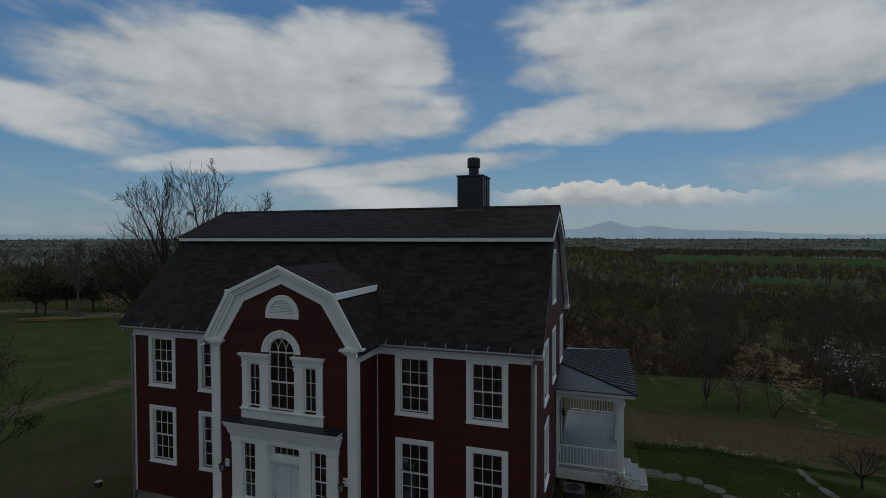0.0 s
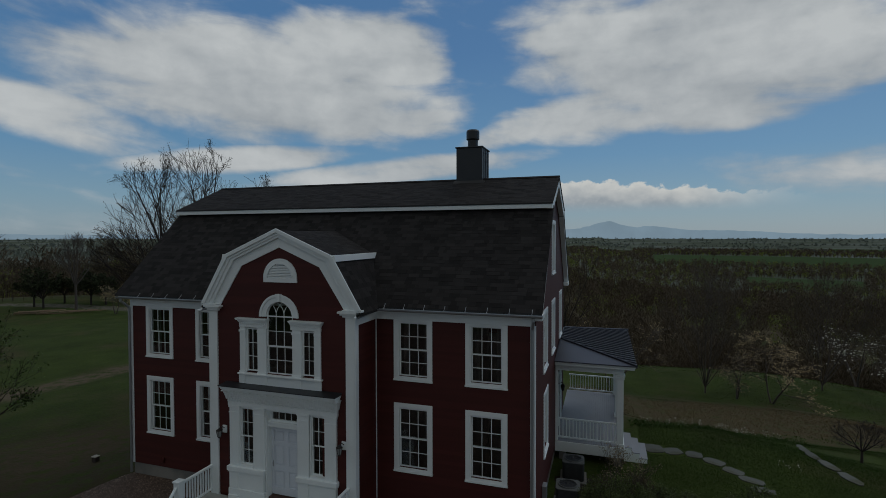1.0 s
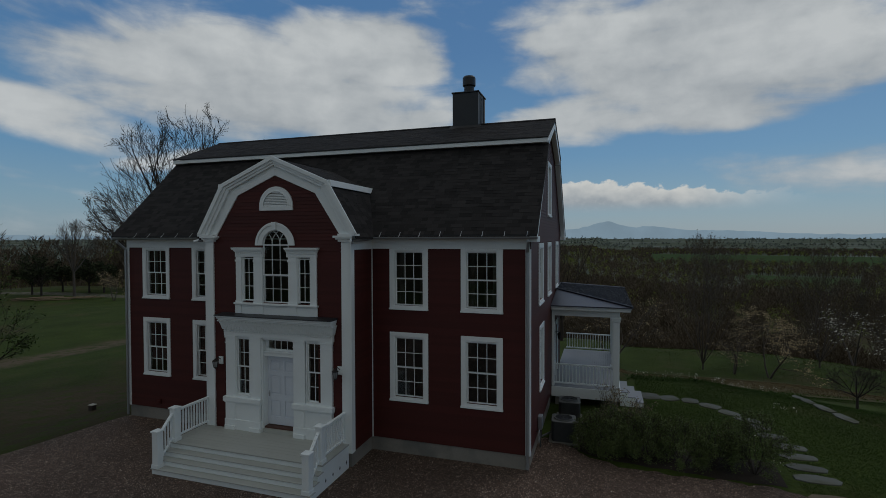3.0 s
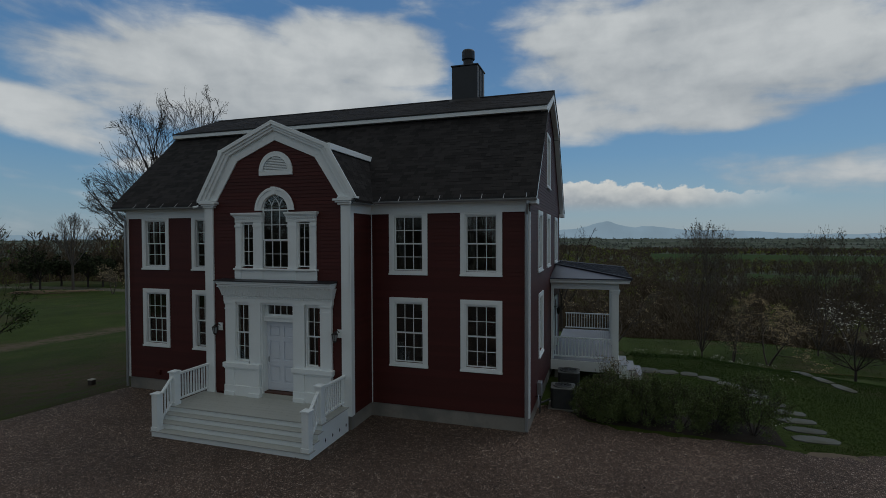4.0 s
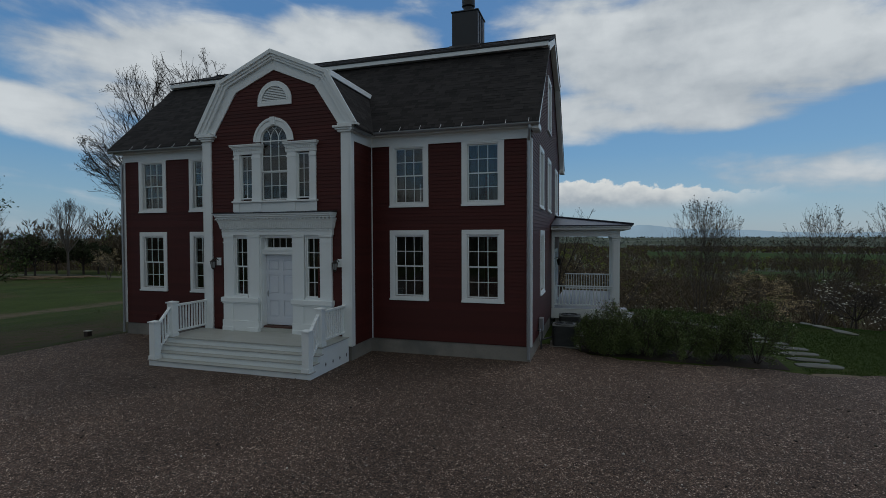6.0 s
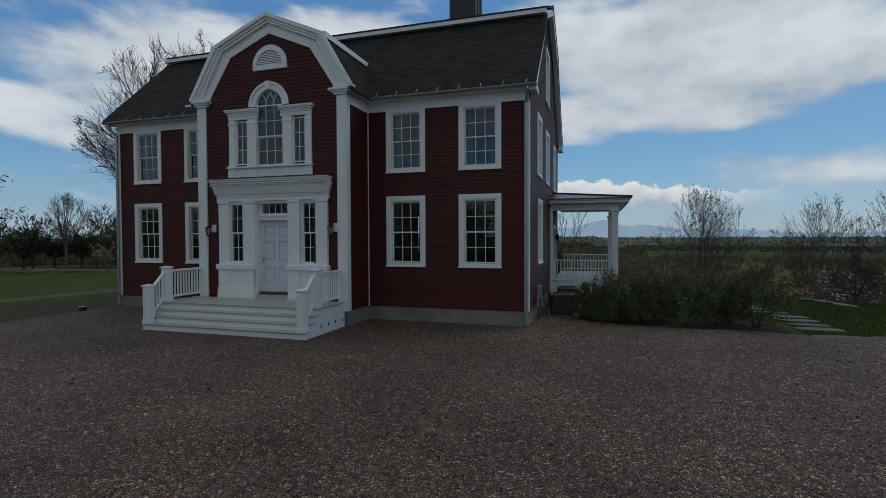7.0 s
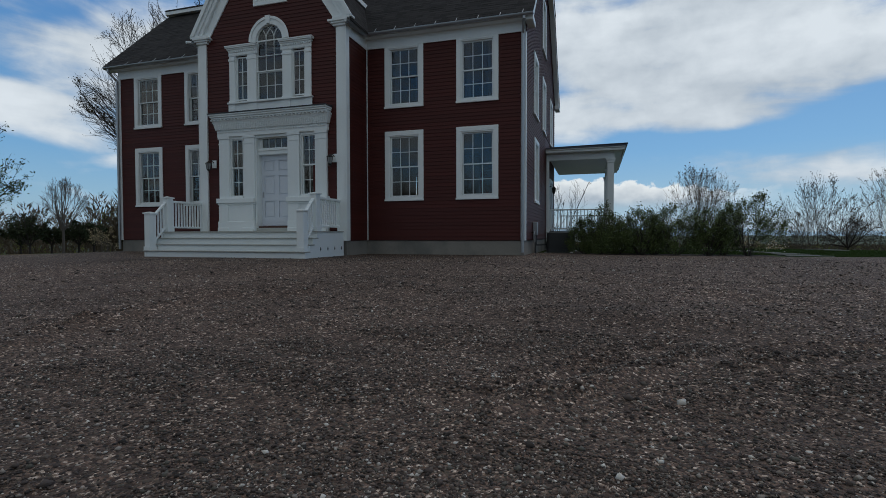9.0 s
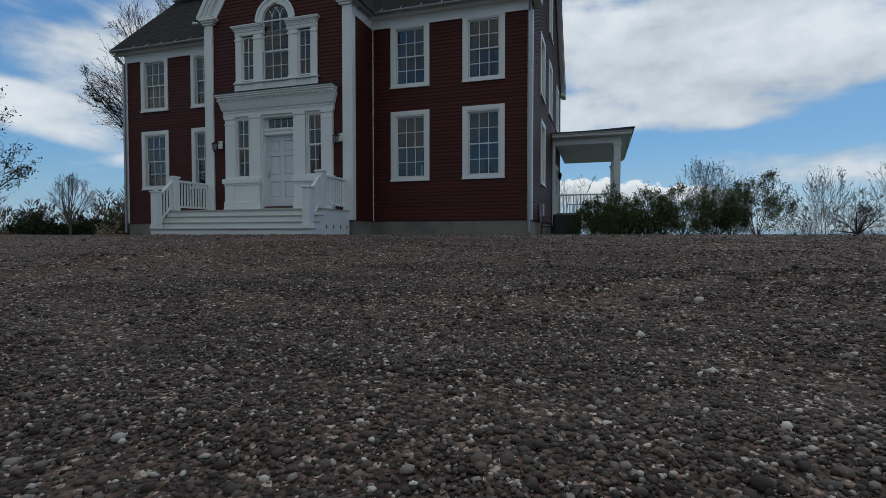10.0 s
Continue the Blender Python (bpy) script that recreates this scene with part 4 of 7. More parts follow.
        house_part("frieze_board", Geo().box(xa, xb, y + 0.13, -0.03, 6.21, 6.55), WHITE)
        shingle_rows(GX + s * x0, z0, GX + s * x1, z1, f, main_y, s)
        shingle_rows(GX + s * x1b, z1b + 0.03, GX, z2, f, main_y, s)


def shingle_rows(xa, za, xb, zb, front, main_y, s):
    """Shingle courses on a slope of the bay roof, from the low edge up."""
    g = Geo()
    length = math.hypot(xb - xa, zb - za)
    nrow = max(1, int(length / 0.145))
    ux, uz = (xb - xa) / length, (zb - za) / length
    nx, nz = -uz * (1 if ux * 1 > 0 else -1), abs(ux)
    for r in range(nrow):
        a0, a1 = r * length / nrow, (r + 1) * length / nrow + 0.02
        zm = za + uz * (a0 + a1) / 2
        yy = front - 0.01 + random.uniform(-0.3, 0.0)
        end = main_y(zm) + 0.05
        while yy < end:
            w = random.uniform(0.14, 0.36)
            p0, p1 = max(yy, front - 0.012), min(yy + w - 0.006, end)
            yy += w
            if p1 - p0 < 0.02:
                continue
            t0, t1 = random.uniform(0.003, 0.007), 0.002
            lo, hi = Vector((xa + ux * a0, 0, za + uz * a0)), Vector((xa + ux * a1, 0, za + uz * a1))
            up = Vector((nx, 0, nz))
            c = [lo, lo + up * t0, hi + up * t1, hi]
            vs = [(q.x, p0, q.z) for q in c] + [(q.x, p1, q.z) for q in c]
            g.add(vs, [(0, 1, 2, 3), (7, 6, 5, 4), (0, 4, 5, 1), (1, 5, 6, 2), (2, 6, 7, 3), (3, 7, 4, 0)])
    tagged(house_part("shingles", g, SHINGLE), kind="stuff")


build_bay()


def main_roof():
    th = 0.1
    b0, b1 = CX - BAY_H, CX + BAY_H
    for flip in (False, True):
        def m(y):
            return D - y if flip else y
        g = Geo()
        (y0, z0), (y1, z1), (y2, z2) = EAVE, KNEE, RIDGE
        g.prism([(m(y0), z0), (m(y1 + 0.2), z1 + 0.12), (m(y1 + 0.2), z1 - th), (m(y0), z0 - 0.05)], "x", ROOF_L, ROOF_R)
        house_part("roof", g, FLASHING, "lower slope of the gambrel roof")
        g = Geo()
        g.prism([(m(y1 - 0.16), z1 + 0.19), (m(y2), z2), (m(y2), z2 - th), (m(y1 - 0.16), z1 + 0.15)], "x", ROOF_L, ROOF_R)
        house_part("roof", g, FLASHING, "upper slope of the gambrel roof")
        a, b = sorted((m(y1 - 0.14), m(y1 + 0.1)))
        house_part("roof_edge_board", Geo().box(ROOF_L + 0.01, ROOF_R - 0.01, a, b, z1 + 0.01, z1 + 0.148), WHITE, "white fascia board under the upper roof edge", 0.006)
        # eave: soffit, frieze
        a, b = sorted((m(-0.26), m(0.02)))
        house_part("soffit", Geo().box(ROOF_L + 0.08, ROOF_R - 0.08, a, b, 6.5, 6.55), WHITE)
        for x0, x1 in ((-W, b0), (b1, 0)) if not flip else ((-W, 0),):
            a, b = sorted((m(-0.035), m(0.0)))
            house_part("frieze_board", Geo().box(x0, x1, a, b, 6.217, 6.5), WHITE, "white frieze board under the eave", 0.005)
        # shingles
        if not flip:
            for (ya, za, yb, zb) in ((y0, z0, y1 + 0.05, z1 + 0.02), (y1 - 0.16, z1 + 0.19, y2, z2)):
                g = Geo()
                length = math.hypot(yb - ya, zb - za)
                n = int(length / 0.142)
                uy, uz = (yb - ya) / length, (zb - za) / length
                for r in range(n):
                    a0, a1 = r * length / n, (r + 1) * length / n + 0.015
                    x = ROOF_L - 0.012 - random.uniform(0, 0.3)
                    while x < ROOF_R:
                        w = random.choice((0.13, 0.17, 0.2, 0.26, 0.33, 0.4))
                        p0, p1 = max(x, ROOF_L - 0.012), min(x + w - 0.006, ROOF_R + 0.012)
                        x += w
                        if p1 - p0 < 0.02:
                            continue
                        t0 = random.choice((0.003, 0.004, 0.007))
                        c = [(ya + uy * a0, za + uz * a0), (ya + uy * a0 - uz * t0, za + uz * a0 + uy * t0), (ya + uy * a1 - uz * 0.002, za + uz * a1 + uy * 0.002), (ya + uy * a1, za + uz * a1)]
                        g.add([(p0, q[0], q[1]) for q in c] + [(p1, q[0], q[1]) for q in c], [(0, 1, 2, 3), (7, 6, 5, 4), (0, 4, 5, 1), (1, 5, 6, 2), (2, 6, 7, 3), (3, 7, 4, 0)])
                tagged(house_part("shingles", g, SHINGLE, "weathered charcoal asphalt shingles"), kind="stuff")
        # rake boards on both gables
        for x0, x1 in ((0.03, ROOF_R - 0.02), (ROOF_L + 0.02, -W - 0.03)):
            g = Geo()
            g.prism([(m(y0 + 0.02), z0 - 0.06), (m(y1 + 0.05), z1 - 0.1), (m(y1 + 0.28), z1 - 0.1), (m(y0 + 0.3), z0 - 0.1)], "x", x0, x1)
            g.prism([(m(y1 - 0.05), z1 + 0.1), (m(y2), z2 - 0.12), (m(y2), z2 - 0.34), (m(y1 + 0.1), z1 - 0.12)], "x", x0, x1)
            house_part("rake_board", g, WHITE, "white rake board on the gable", 0.006)
        # eave returns
        a, b = sorted((m(y0 + 0.02), m(0.35)))
        house_part("eave_return", Geo().box(0.03, ROOF_R, a, b, 6.42, 6.58), WHITE, bevel=0.01)
    # ridge caps
    g = Geo()
    x = ROOF_L
    while x < ROOF_R - 0.05:
        g.prism([(RIDGE[0] - 0.13, RIDGE[1] - 0.03), (RIDGE[0], RIDGE[1] + 0.015), (RIDGE[0] + 0.13, RIDGE[1] - 0.03), (RIDGE[0], RIDGE[1] + 0.035)][::-1], "x", x, min(x + 0.21, ROOF_R))
        x += 0.2
    tagged(house_part("ridge_caps", g, SHINGLE), kind="stuff")


main_roof()


def half_gutter(name, p0, p1, r=0.07):
    """A half-round trough between two points."""
    p0, p1 = Vector(p0), Vector(p1)
    d = (p1 - p0).normalized()
    side = Vector((-d.y, d.x, 0))
    g = Geo()
    n = 8
    verts = []
    for p in (p0, p1):
        for rad in (r, r - 0.008):
            for i in range(n + 1):
                a = math.pi + math.pi * i / n
                verts.append(p + side * (rad * math.cos(a)) + Vector((0, 0, rad * math.sin(a))))
    m = n + 1
    faces = []
    for i in range(n):
        faces += [(i, i + 1, 2 * m + i + 1, 2 * m + i), (m + i + 1, m + i, 3 * m + i, 3 * m + i + 1)]
        faces += [(i, m + i, m + i + 1, i + 1), (2 * m + i, 2 * m + i + 1, 3 * m + i + 1, 3 * m + i)]
    faces += [(0, 2 * m, 3 * m, m), (n, m + n, 3 * m + n, 2 * m + n)]
    g.add(verts, faces)
    return house_part(name, g, GUTTER, "half-round metal gutter", smooth=False)


b0, b1 = CX - BAY_H, CX + BAY_H
half_gutter("gutter", (b1 + 0.13, EAVE[0] - 0.05, 6.57), (ROOF_R + 0.02, EAVE[0] - 0.05, 6.57))
half_gutter("gutter", (ROOF_L - 0.02 + 0.15, EAVE[0] - 0.05, 6.57), (b0 - 0.13, EAVE[0] - 0.05, 6.57))
half_gutter("gutter", (b1 + 0.16, BAY_Y - 0.25, 6.5), (b1 + 0.16, EAVE[0] - 0.05, 6.54))
half_gutter("gutter", (b0 - 0.16, BAY_Y - 0.25, 6.5), (b0 - 0.16, EAVE[0] - 0.05, 6.54))


def hangers():
    me = Geo().tube((0, 0, 0), (0, 0.1, 0.11), 0.007, n=5).tube((0, 0, 0), (0, -0.05, -0.03), 0.009, n=5).mesh("gutter_hanger", GUTTER)
    xs = [b1 + 0.45 + 0.62 * i for i in range(8)] + [b0 - 0.35 - 0.62 * i for i in range(7)]
    for x in xs:
        part("gutter_hanger", me, GUTTER, house, at=pose(x, EAVE[0] - 0.05, 6.61))


hangers()


def downspout(x, y, dx):
    g = Geo()
    pts = [(x + dx * 0.6, EAVE[0] - 0.05, 6.5), (x + dx * 0.6, EAVE[0] - 0.05, 6.42), (x, y, 6.15), (x, y, 0.12)]
    for a, b in zip(pts, pts[1:]):
        g.tube(a, b, 0.042, n=10)
    house_part("downspout", g, GUTTER, "galvanised downspout at the house corner", smooth=False)


downspout(-0.05, -0.09, 0.1)
downspout(-W + 0.02, -0.09, -0.15)
for x0, x1 in ((-0.11, 0.03), (-W - 0.03, -W + 0.11)):
    house_part("corner_board", Geo().box(x0, x1, -0.035, 0.11, 0.45, 6.217), WHITE, "narrow white corner board", 0.005)
for s in (-1, 1):
    xa, xb = sorted((CX + s * (BAY_H + 0.03), CX + s * (BAY_H + 0.055)))
    house_part("corner_bead", Geo().box(xa, xb, -0.055, -0.03, 0.45, 6.217), WHITE)


def chimney():
    x0, x1, y0, y1 = -3.64, -2.62, 4.78, 5.95
    ch = thing("chimney", "black metal-clad chimney with a round flue on the ridge", "chimney", at=pose(0, 0, 0))
    part("shaft", Geo().box(x0, x1, y0, y1, 10.2, 12.1), BLACK_METAL, ch, bevel=0.01)
    g = Geo().box(x0 - 0.035, x1 + 0.035, y0 - 0.035, y1 + 0.035, 12.1, 12.15)
    part("cap", g, BLACK_METAL, ch, bevel=0.008)
    for yy in (y0 + 0.3, y0 + 0.6, y0 + 0.88):
        part("seam", Geo().box(x1, x1 + 0.02, yy - 0.01, yy + 0.01, 10.4, 12.1), BLACK_METAL, ch)
    part("flashing", Geo().prism([(y0 - 0.12, 10.72), (y0 - 0.01, 10.85), (y0 - 0.01, 10.72)], "x", x0 - 0.1, x1 + 0.1), BLACK_METAL, ch)
    cx, cy = (x0 + x1) / 2, (y0 + y1) / 2
    part("flue", Geo().lathe([(0.2, 12.12), (0.2, 12.48)], cx, cy, 20), BLACK_METAL, ch, smooth=False)
    part("flue_cap", Geo().lathe([(0.21, 12.48), (0.255, 12.52), (0.255, 12.82), (0.22, 12.88), (0.05, 12.9)], cx, cy, 20), BLACK_METAL, ch)


chimney()


# ---- vent, palladian window, entrance ----
def glazed(parent, x0, x1, z0, z1, y, cols, rows, st=0.035, bar=0.016):
    """A sash with bars and panes between x0..x1, z0..z1, its face at y."""
    g = Geo().ring(x0, x1, z0, z1, x0 + st, x1 - st, z0 + st, z1 - st, y, y + 0.035)
    part("sash", g, WHITE, parent)
    a, b, c, d = x0 + st, x1 - st, z0 + st, z1 - st
    for k in range(1, cols):
        x = a + (b - a) * k / cols
        part("glazing_bar", Geo().box(x - bar / 2, x + bar / 2, y + 0.003, y + 0.03, c, d), WHITE, parent)
    for q in range(1, rows):
        z = c + (d - c) * q / rows
        part("glazing_bar", Geo().box(a, b, y + 0.005, y + 0.028, z - bar / 2, z + bar / 2), WHITE, parent)
    for k in range(cols):
        for q in range(rows):
            w, h = (b - a) / cols, (d - c) / rows
            g = Geo().box(-w / 2 + 0.003, w / 2 - 0.003, 0, 0.004, -h / 2 + 0.003, h / 2 - 0.003)
            p = part("pane", g, GLASS, parent, at=pose(a + w * (k + 0.5), y + 0.014, c + h * (q + 0.5), random.uniform(-0.2, 0.2), 0, random.uniform(-0.2, 0.2)))
            p.visible_shadow = False


def half_round_vent():
    y, x, zc, r, ri = BAY_Y, -7.255, 7.49, 0.575, 0.435
    g = Geo().arch(x, zc, ri, r, y - 0.06, y - 0.002, n=32).box(x - r, x + r, y - 0.06, y - 0.002, 7.36, zc)
    v = house_part("gable_vent", g, WHITE, "white half-round louvred gable vent", 0.006)
    part("vent_bead", Geo().arch(x, zc, ri - 0.012, ri + 0.02, y - 0.072, y - 0.06, n=32), WHITE, v)
    part("backing", Geo().arch(x, zc, 0.001, ri, y - 0.012, y - 0.004, n=32), AC_METAL, v)
    for i in range(9):
        z = zc + 0.004 + i * 0.047
        h = math.sqrt(max((ri - 0.005) ** 2 - (z - zc + 0.03) ** 2, 0.0))
        if h > 0.04:
            part("louvre", Geo().prism([(y - 0.05, z), (y - 0.014, z + 0.036), (y - 0.014, z + 0.044), (y - 0.05, z + 0.03)], "x", x - h, x + h), WHITE, v)


half_round_vent()


PALX = -7.3


def palladian():
    y = BAY_Y
    g = Geo()
    spring, ri, ro = 6.33, 0.45, 0.66
    g.arch(PALX, spring, ri, ro, y - 0.06, y + 0.02, n=30)
    g.arch(PALX, spring, ro - 0.06, ro + 0.02, y - 0.085, y - 0.06, n=30)
    win = house_part("palladian_window", g, WHITE, "white palladian window with an arched middle light", 0.006)
    part("keystone", Geo().prism([(PALX - 0.06, 6.79), (PALX + 0.06, 6.79), (PALX + 0.085, 7.02), (PALX - 0.085, 7.02)], "y", y - 0.12, y - 0.01), WHITE, win, bevel=0.006)
    # pilasters: inner pair and outer pair
    for s in (-1, 1):
        for a, b in ((0.45, 0.75), (1.2, 1.4)):
            x0, x1 = sorted((PALX + s * a, PALX + s * b))
            part("pilaster", Geo().box(x0, x1, y - 0.06, y + 0.02, 4.58, 5.98), WHITE, win, bevel=0.006)
            part("pilaster_capital", Geo().box(x0 - 0.015, x1 + 0.015, y - 0.078, y - 0.06, 5.84, 5.9), WHITE, win)
            part("pilaster_base", Geo().box(x0 - 0.012, x1 + 0.012, y - 0.075, y - 0.06, 4.58, 4.66), WHITE, win)
        # fill between the side light and the pilasters
        for a, b in ((0.75, 0.775), (1.175, 1.2)):
            x0, x1 = sorted((PALX + s * a, PALX + s * b))
            part("jamb", Geo().box(x0, x1, y - 0.03, y + 0.1, 4.62, 5.98), WHITE, win)
        x0, x1 = sorted((PALX + s * 0.775, PALX + s * 1.175))
        glazed(win, x0, x1, 4.66, 5.95, y + 0.005, 2, 3)
        # entablature over the side light: frieze, dentils, stepped cornice
        x0, x1 = sorted((PALX + s * 0.4, PALX + s * 1.41))
        part("entablature", Geo().box(x0, x1, y - 0.07, y + 0.02, 5.98, 6.13), WHITE, win, bevel=0.004)
        for k in range(13):
            x = x0 + 0.03 + (x1 - x0 - 0.1) * k / 12
            part("dentil", Geo().box(x, x + 0.038, y - 0.105, y - 0.07, 6.085, 6.13), WHITE, win)
            part("dentil", Geo().box(x + 0.01, x + 0.03, y - 0.084, y - 0.07, 6.0, 6.045), WHITE, win)
        for w, z0, z1 in ((0.02, 6.13, 6.16), (0.045, 6.16, 6.2), (0.085, 6.2, 6.235), (0.1, 6.235, 6.265)):
            part("cornice", Geo().box(x0 - (0.75 * w if s < 0 else 0.2 * w), x1 + (0.75 * w if s > 0 else 0.2 * w), y - 0.07 - w, y + 0.02, z0, z1), WHITE, win)
    # base with three panels
    part("window_sill", Geo().box(PALX - 1.45, PALX + 1.45, y - 0.12, y + 0.02, 4.55, 4.6), WHITE, win, bevel=0.006)
    part("apron", Geo().box(PALX - 1.41, PALX + 1.41, y - 0.05, y + 0.02, 4.26, 4.55), WHITE, win)
    for a, b in ((-1.43, -1.2), (-0.72, -0.42), (0.42, 0.72), (1.2, 1.43)):
        part("apron_block", Geo().box(PALX + a, PALX + b, y - 0.075, y - 0.05, 4.28, 4.548), WHITE, win, bevel=0.004)
    # middle light: lower sash, upper sash with rounded head
    x0, x1 = PALX - 0.45, PALX + 0.45
    glazed(win, x0, x1, 4.62, 5.45, y + 0.03, 3, 2)
    glazed(win, x0, x1, 5.44, 6.36, y + 0.0, 3, 2)
    part("arched_sash", Geo().arch(PALX, 6.36, 0.412, 0.452, y, y + 0.035, n=28), WHITE, win)
    for s in (-1, 1):                                    # interlacing bars that spring from the two upright bars
        a0, a1 = (math.radians(120), math.pi) if s < 0 else (0.0, math.radians(60))
        part("tracery_bar", Geo().arch(PALX - s * 0.3, 6.36, 0.432, 0.448, y + 0.004, y + 0.03, a0, a1, 14), WHITE, win)
        a0, a1 = (0.0, math.radians(42)) if s < 0 else (math.radians(138), math.pi)
        part("tracery_bar", Geo().arch(PALX + s * 0.58, 6.36, 0.442, 0.458, y + 0.006, y + 0.028, a0, a1, 10), WHITE, win)
    fan = Geo().arch(PALX, 6.362, 0.002, 0.413, y + 0.012, y + 0.016, n=28)
    part("arched_pane", fan, GLASS, win).visible_shadow = False


palladian()


EX = CX + 0.075                                        # the door stands a little off the bay's middle


def entrance():
    y = BAY_Y - 0.05
    ent = house_part("entrance_surround", Geo().box(EX - 1.86, EX + 1.86, y + 0.002, BAY_Y + 0.0, 3.43, 3.64), WHITE, "white classical entrance surround")
    # four pilasters, each on a panelled pedestal
    for a, b in ((-1.84, -1.48), (-0.95, -0.57), (0.57, 0.95), (1.48, 1.84)):
        part("pilaster", Geo().box(EX + a, EX + b, y - 0.05, BAY_Y + 0.1, 1.64, 3.43), WHITE, ent, bevel=0.006)
        part("pilaster_capital", Geo().box(EX + a - 0.02, EX + b + 0.02, y - 0.075, BAY_Y, 3.43, 3.5), WHITE, ent, bevel=0.004)
        part("astragal", Geo().box(EX + a - 0.012, EX + b + 0.012, y - 0.062, y - 0.05, 3.265, 3.3), WHITE, ent)
    for s in (-1, 1):
        x0, x1 = sorted((EX + s * 0.58, EX + s * 1.86))
        part("pedestal", Geo().box(x0 + 0.02, x1 - 0.02, y - 0.055, BAY_Y + 0.1, 0.6, 1.45), WHITE, ent)
        part("pedestal_ledge", Geo().box(x0 - 0.03, x1 + 0.03, y - 0.14, BAY_Y + 0.02, 1.5, 1.64).box(x0 - 0.01, x1 + 0.01, y - 0.1, BAY_Y + 0.02, 1.45, 1.5), WHITE, ent, bevel=0.008)
        part("plinth", Geo().box(x0 - 0.015, x1 + 0.015, y - 0.09, BAY_Y + 0.02, 0.6, 0.95), WHITE, ent, bevel=0.008)
        for a, b in ((0.6, 0.95), (1.5, 1.84)):
            p0, p1 = sorted((EX + s * a, EX + s * b))
            part("pedestal_block", Geo().box(p0, p1, y - 0.085, y - 0.05, 0.95, 1.45), WHITE, ent, bevel=0.004)
            part("block_base", Geo().box(p0 - 0.02, p1 + 0.02, y - 0.125, y - 0.085, 0.6, 0.76), WHITE, ent, bevel=0.008)
        # side lights
        p0, p1 = sorted((EX + s * 0.98, EX + s * 1.48))
        part("jamb", Geo().box(p0, p0 + 0.025, y - 0.02, BAY_Y + 0.12, 1.64, 3.43).box(p1 - 0.025, p1, y - 0.02, BAY_Y + 0.12, 1.64, 3.43), WHITE, ent)
        part("side_light_sill", Geo().box(p0, p1, y - 0.06, BAY_Y + 0.1, 1.64, 1.7), WHITE, ent)
        glazed(ent, p0 + 0.025, p1 - 0.025, 1.7, 2.57, y + 0.06, 2, 2)
        glazed(ent, p0 + 0.025, p1 - 0.025, 2.55, 3.43, y + 0.03, 2, 2)
    # frieze with dentil band, flaring crown and dark metal top
    part("frieze", Geo().box(EX - 1.88, EX + 1.88, y - 0.07, BAY_Y, 3.5, 3.68), WHITE, ent, bevel=0.004)
    n = 68
    for k in range(n):
        x = EX - 1.86 + 3.72 * k / n
        part("dentil", Geo().box(x, x + 0.03, y - 0.1, y - 0.07, 3.62, 3.665), WHITE, ent)
    crown = [(y - 0.07, 3.68), (y - 0.11, 3.7), (y - 0.15, 3.85), (y - 0.2, 3.96), (y - 0.21, 3.98), (BAY_Y - 0.01, 3.98), (BAY_Y - 0.01, 3.68)]
    g = Geo()
    rows = []
    for (yy, z) in crown[:5]:
        out = (y - 0.07 - yy) * 0.7
        rows.append([(EX - 1.88 - out, BAY_Y - 0.002, z), (EX - 1.88 - out, yy, z), (EX + 1.88 + out, yy, z), (EX + 1.88 + out, BAY_Y - 0.002, z)])
    verts = [p for r in rows for p in r]
    faces = []
    for k in range(len(rows) - 1):
        for j in range(3):
            faces.append((4 * k + j, 4 * k + j + 1, 4 * k + 5 + j, 4 * k + 4 + j))
    faces += [(0, 3, 2, 1), tuple(4 * (len(rows) - 1) + j for j in range(4))]
    g.add(verts, faces)
    part("crown_moulding", g, WHITE, ent)
    for k in range(33):                                 # small drops under the cornice
        x = EX - 1.95 + 3.9 * k / 32
        part("drop", Geo().box(x - 0.022, x + 0.022, y - 0.25, y - 0.2, 3.955, 3.99), WHITE, ent)
    for k in range(62):                                 # reeds on the flaring face
        x = EX - 1.87 + 3.74 * k / 61
        z0, tall = 3.7, 0.17 if k % 4 else 0.24
        ya, yb = y - 0.112, y - 0.112 - 0.04 * tall / 0.15
        part("reed", Geo().add([(x - 0.012, ya, z0), (x + 0.012, ya, z0), (x + 0.012, ya - 0.02, z0), (x - 0.012, ya - 0.02, z0), (x - 0.012, yb, z0 + tall), (x + 0.012, yb, z0 + tall), (x + 0.012, yb - 0.012, z0 + tall), (x - 0.012, yb - 0.012, z0 + tall)],
                               [(0, 1, 2, 3), (4, 7, 6, 5), (0, 4, 5, 1), (1, 5, 6, 2), (2, 6, 7, 3), (3, 7, 4, 0)]), WHITE, ent)
    part("cornice", Geo().box(EX - 1.94, EX + 1.94, y - 0.26, BAY_Y, 3.99, 4.04).box(EX - 1.96, EX + 1.96, y - 0.3, BAY_Y, 4.04, 4.09).box(EX - 1.975, EX + 1.975, y - 0.33, BAY_Y, 4.09, 4.14), WHITE, ent, bevel=0.01)
    part("hood_roof", Geo().prism([(y - 0.36, 4.14), (y - 0.36, 4.16), (BAY_Y - 0.01, 4.19), (BAY_Y - 0.01, 4.14)][::-1], "x", EX - 1.995, EX + 1.995), BLACK_METAL, ent, "thin dark metal hood roof")
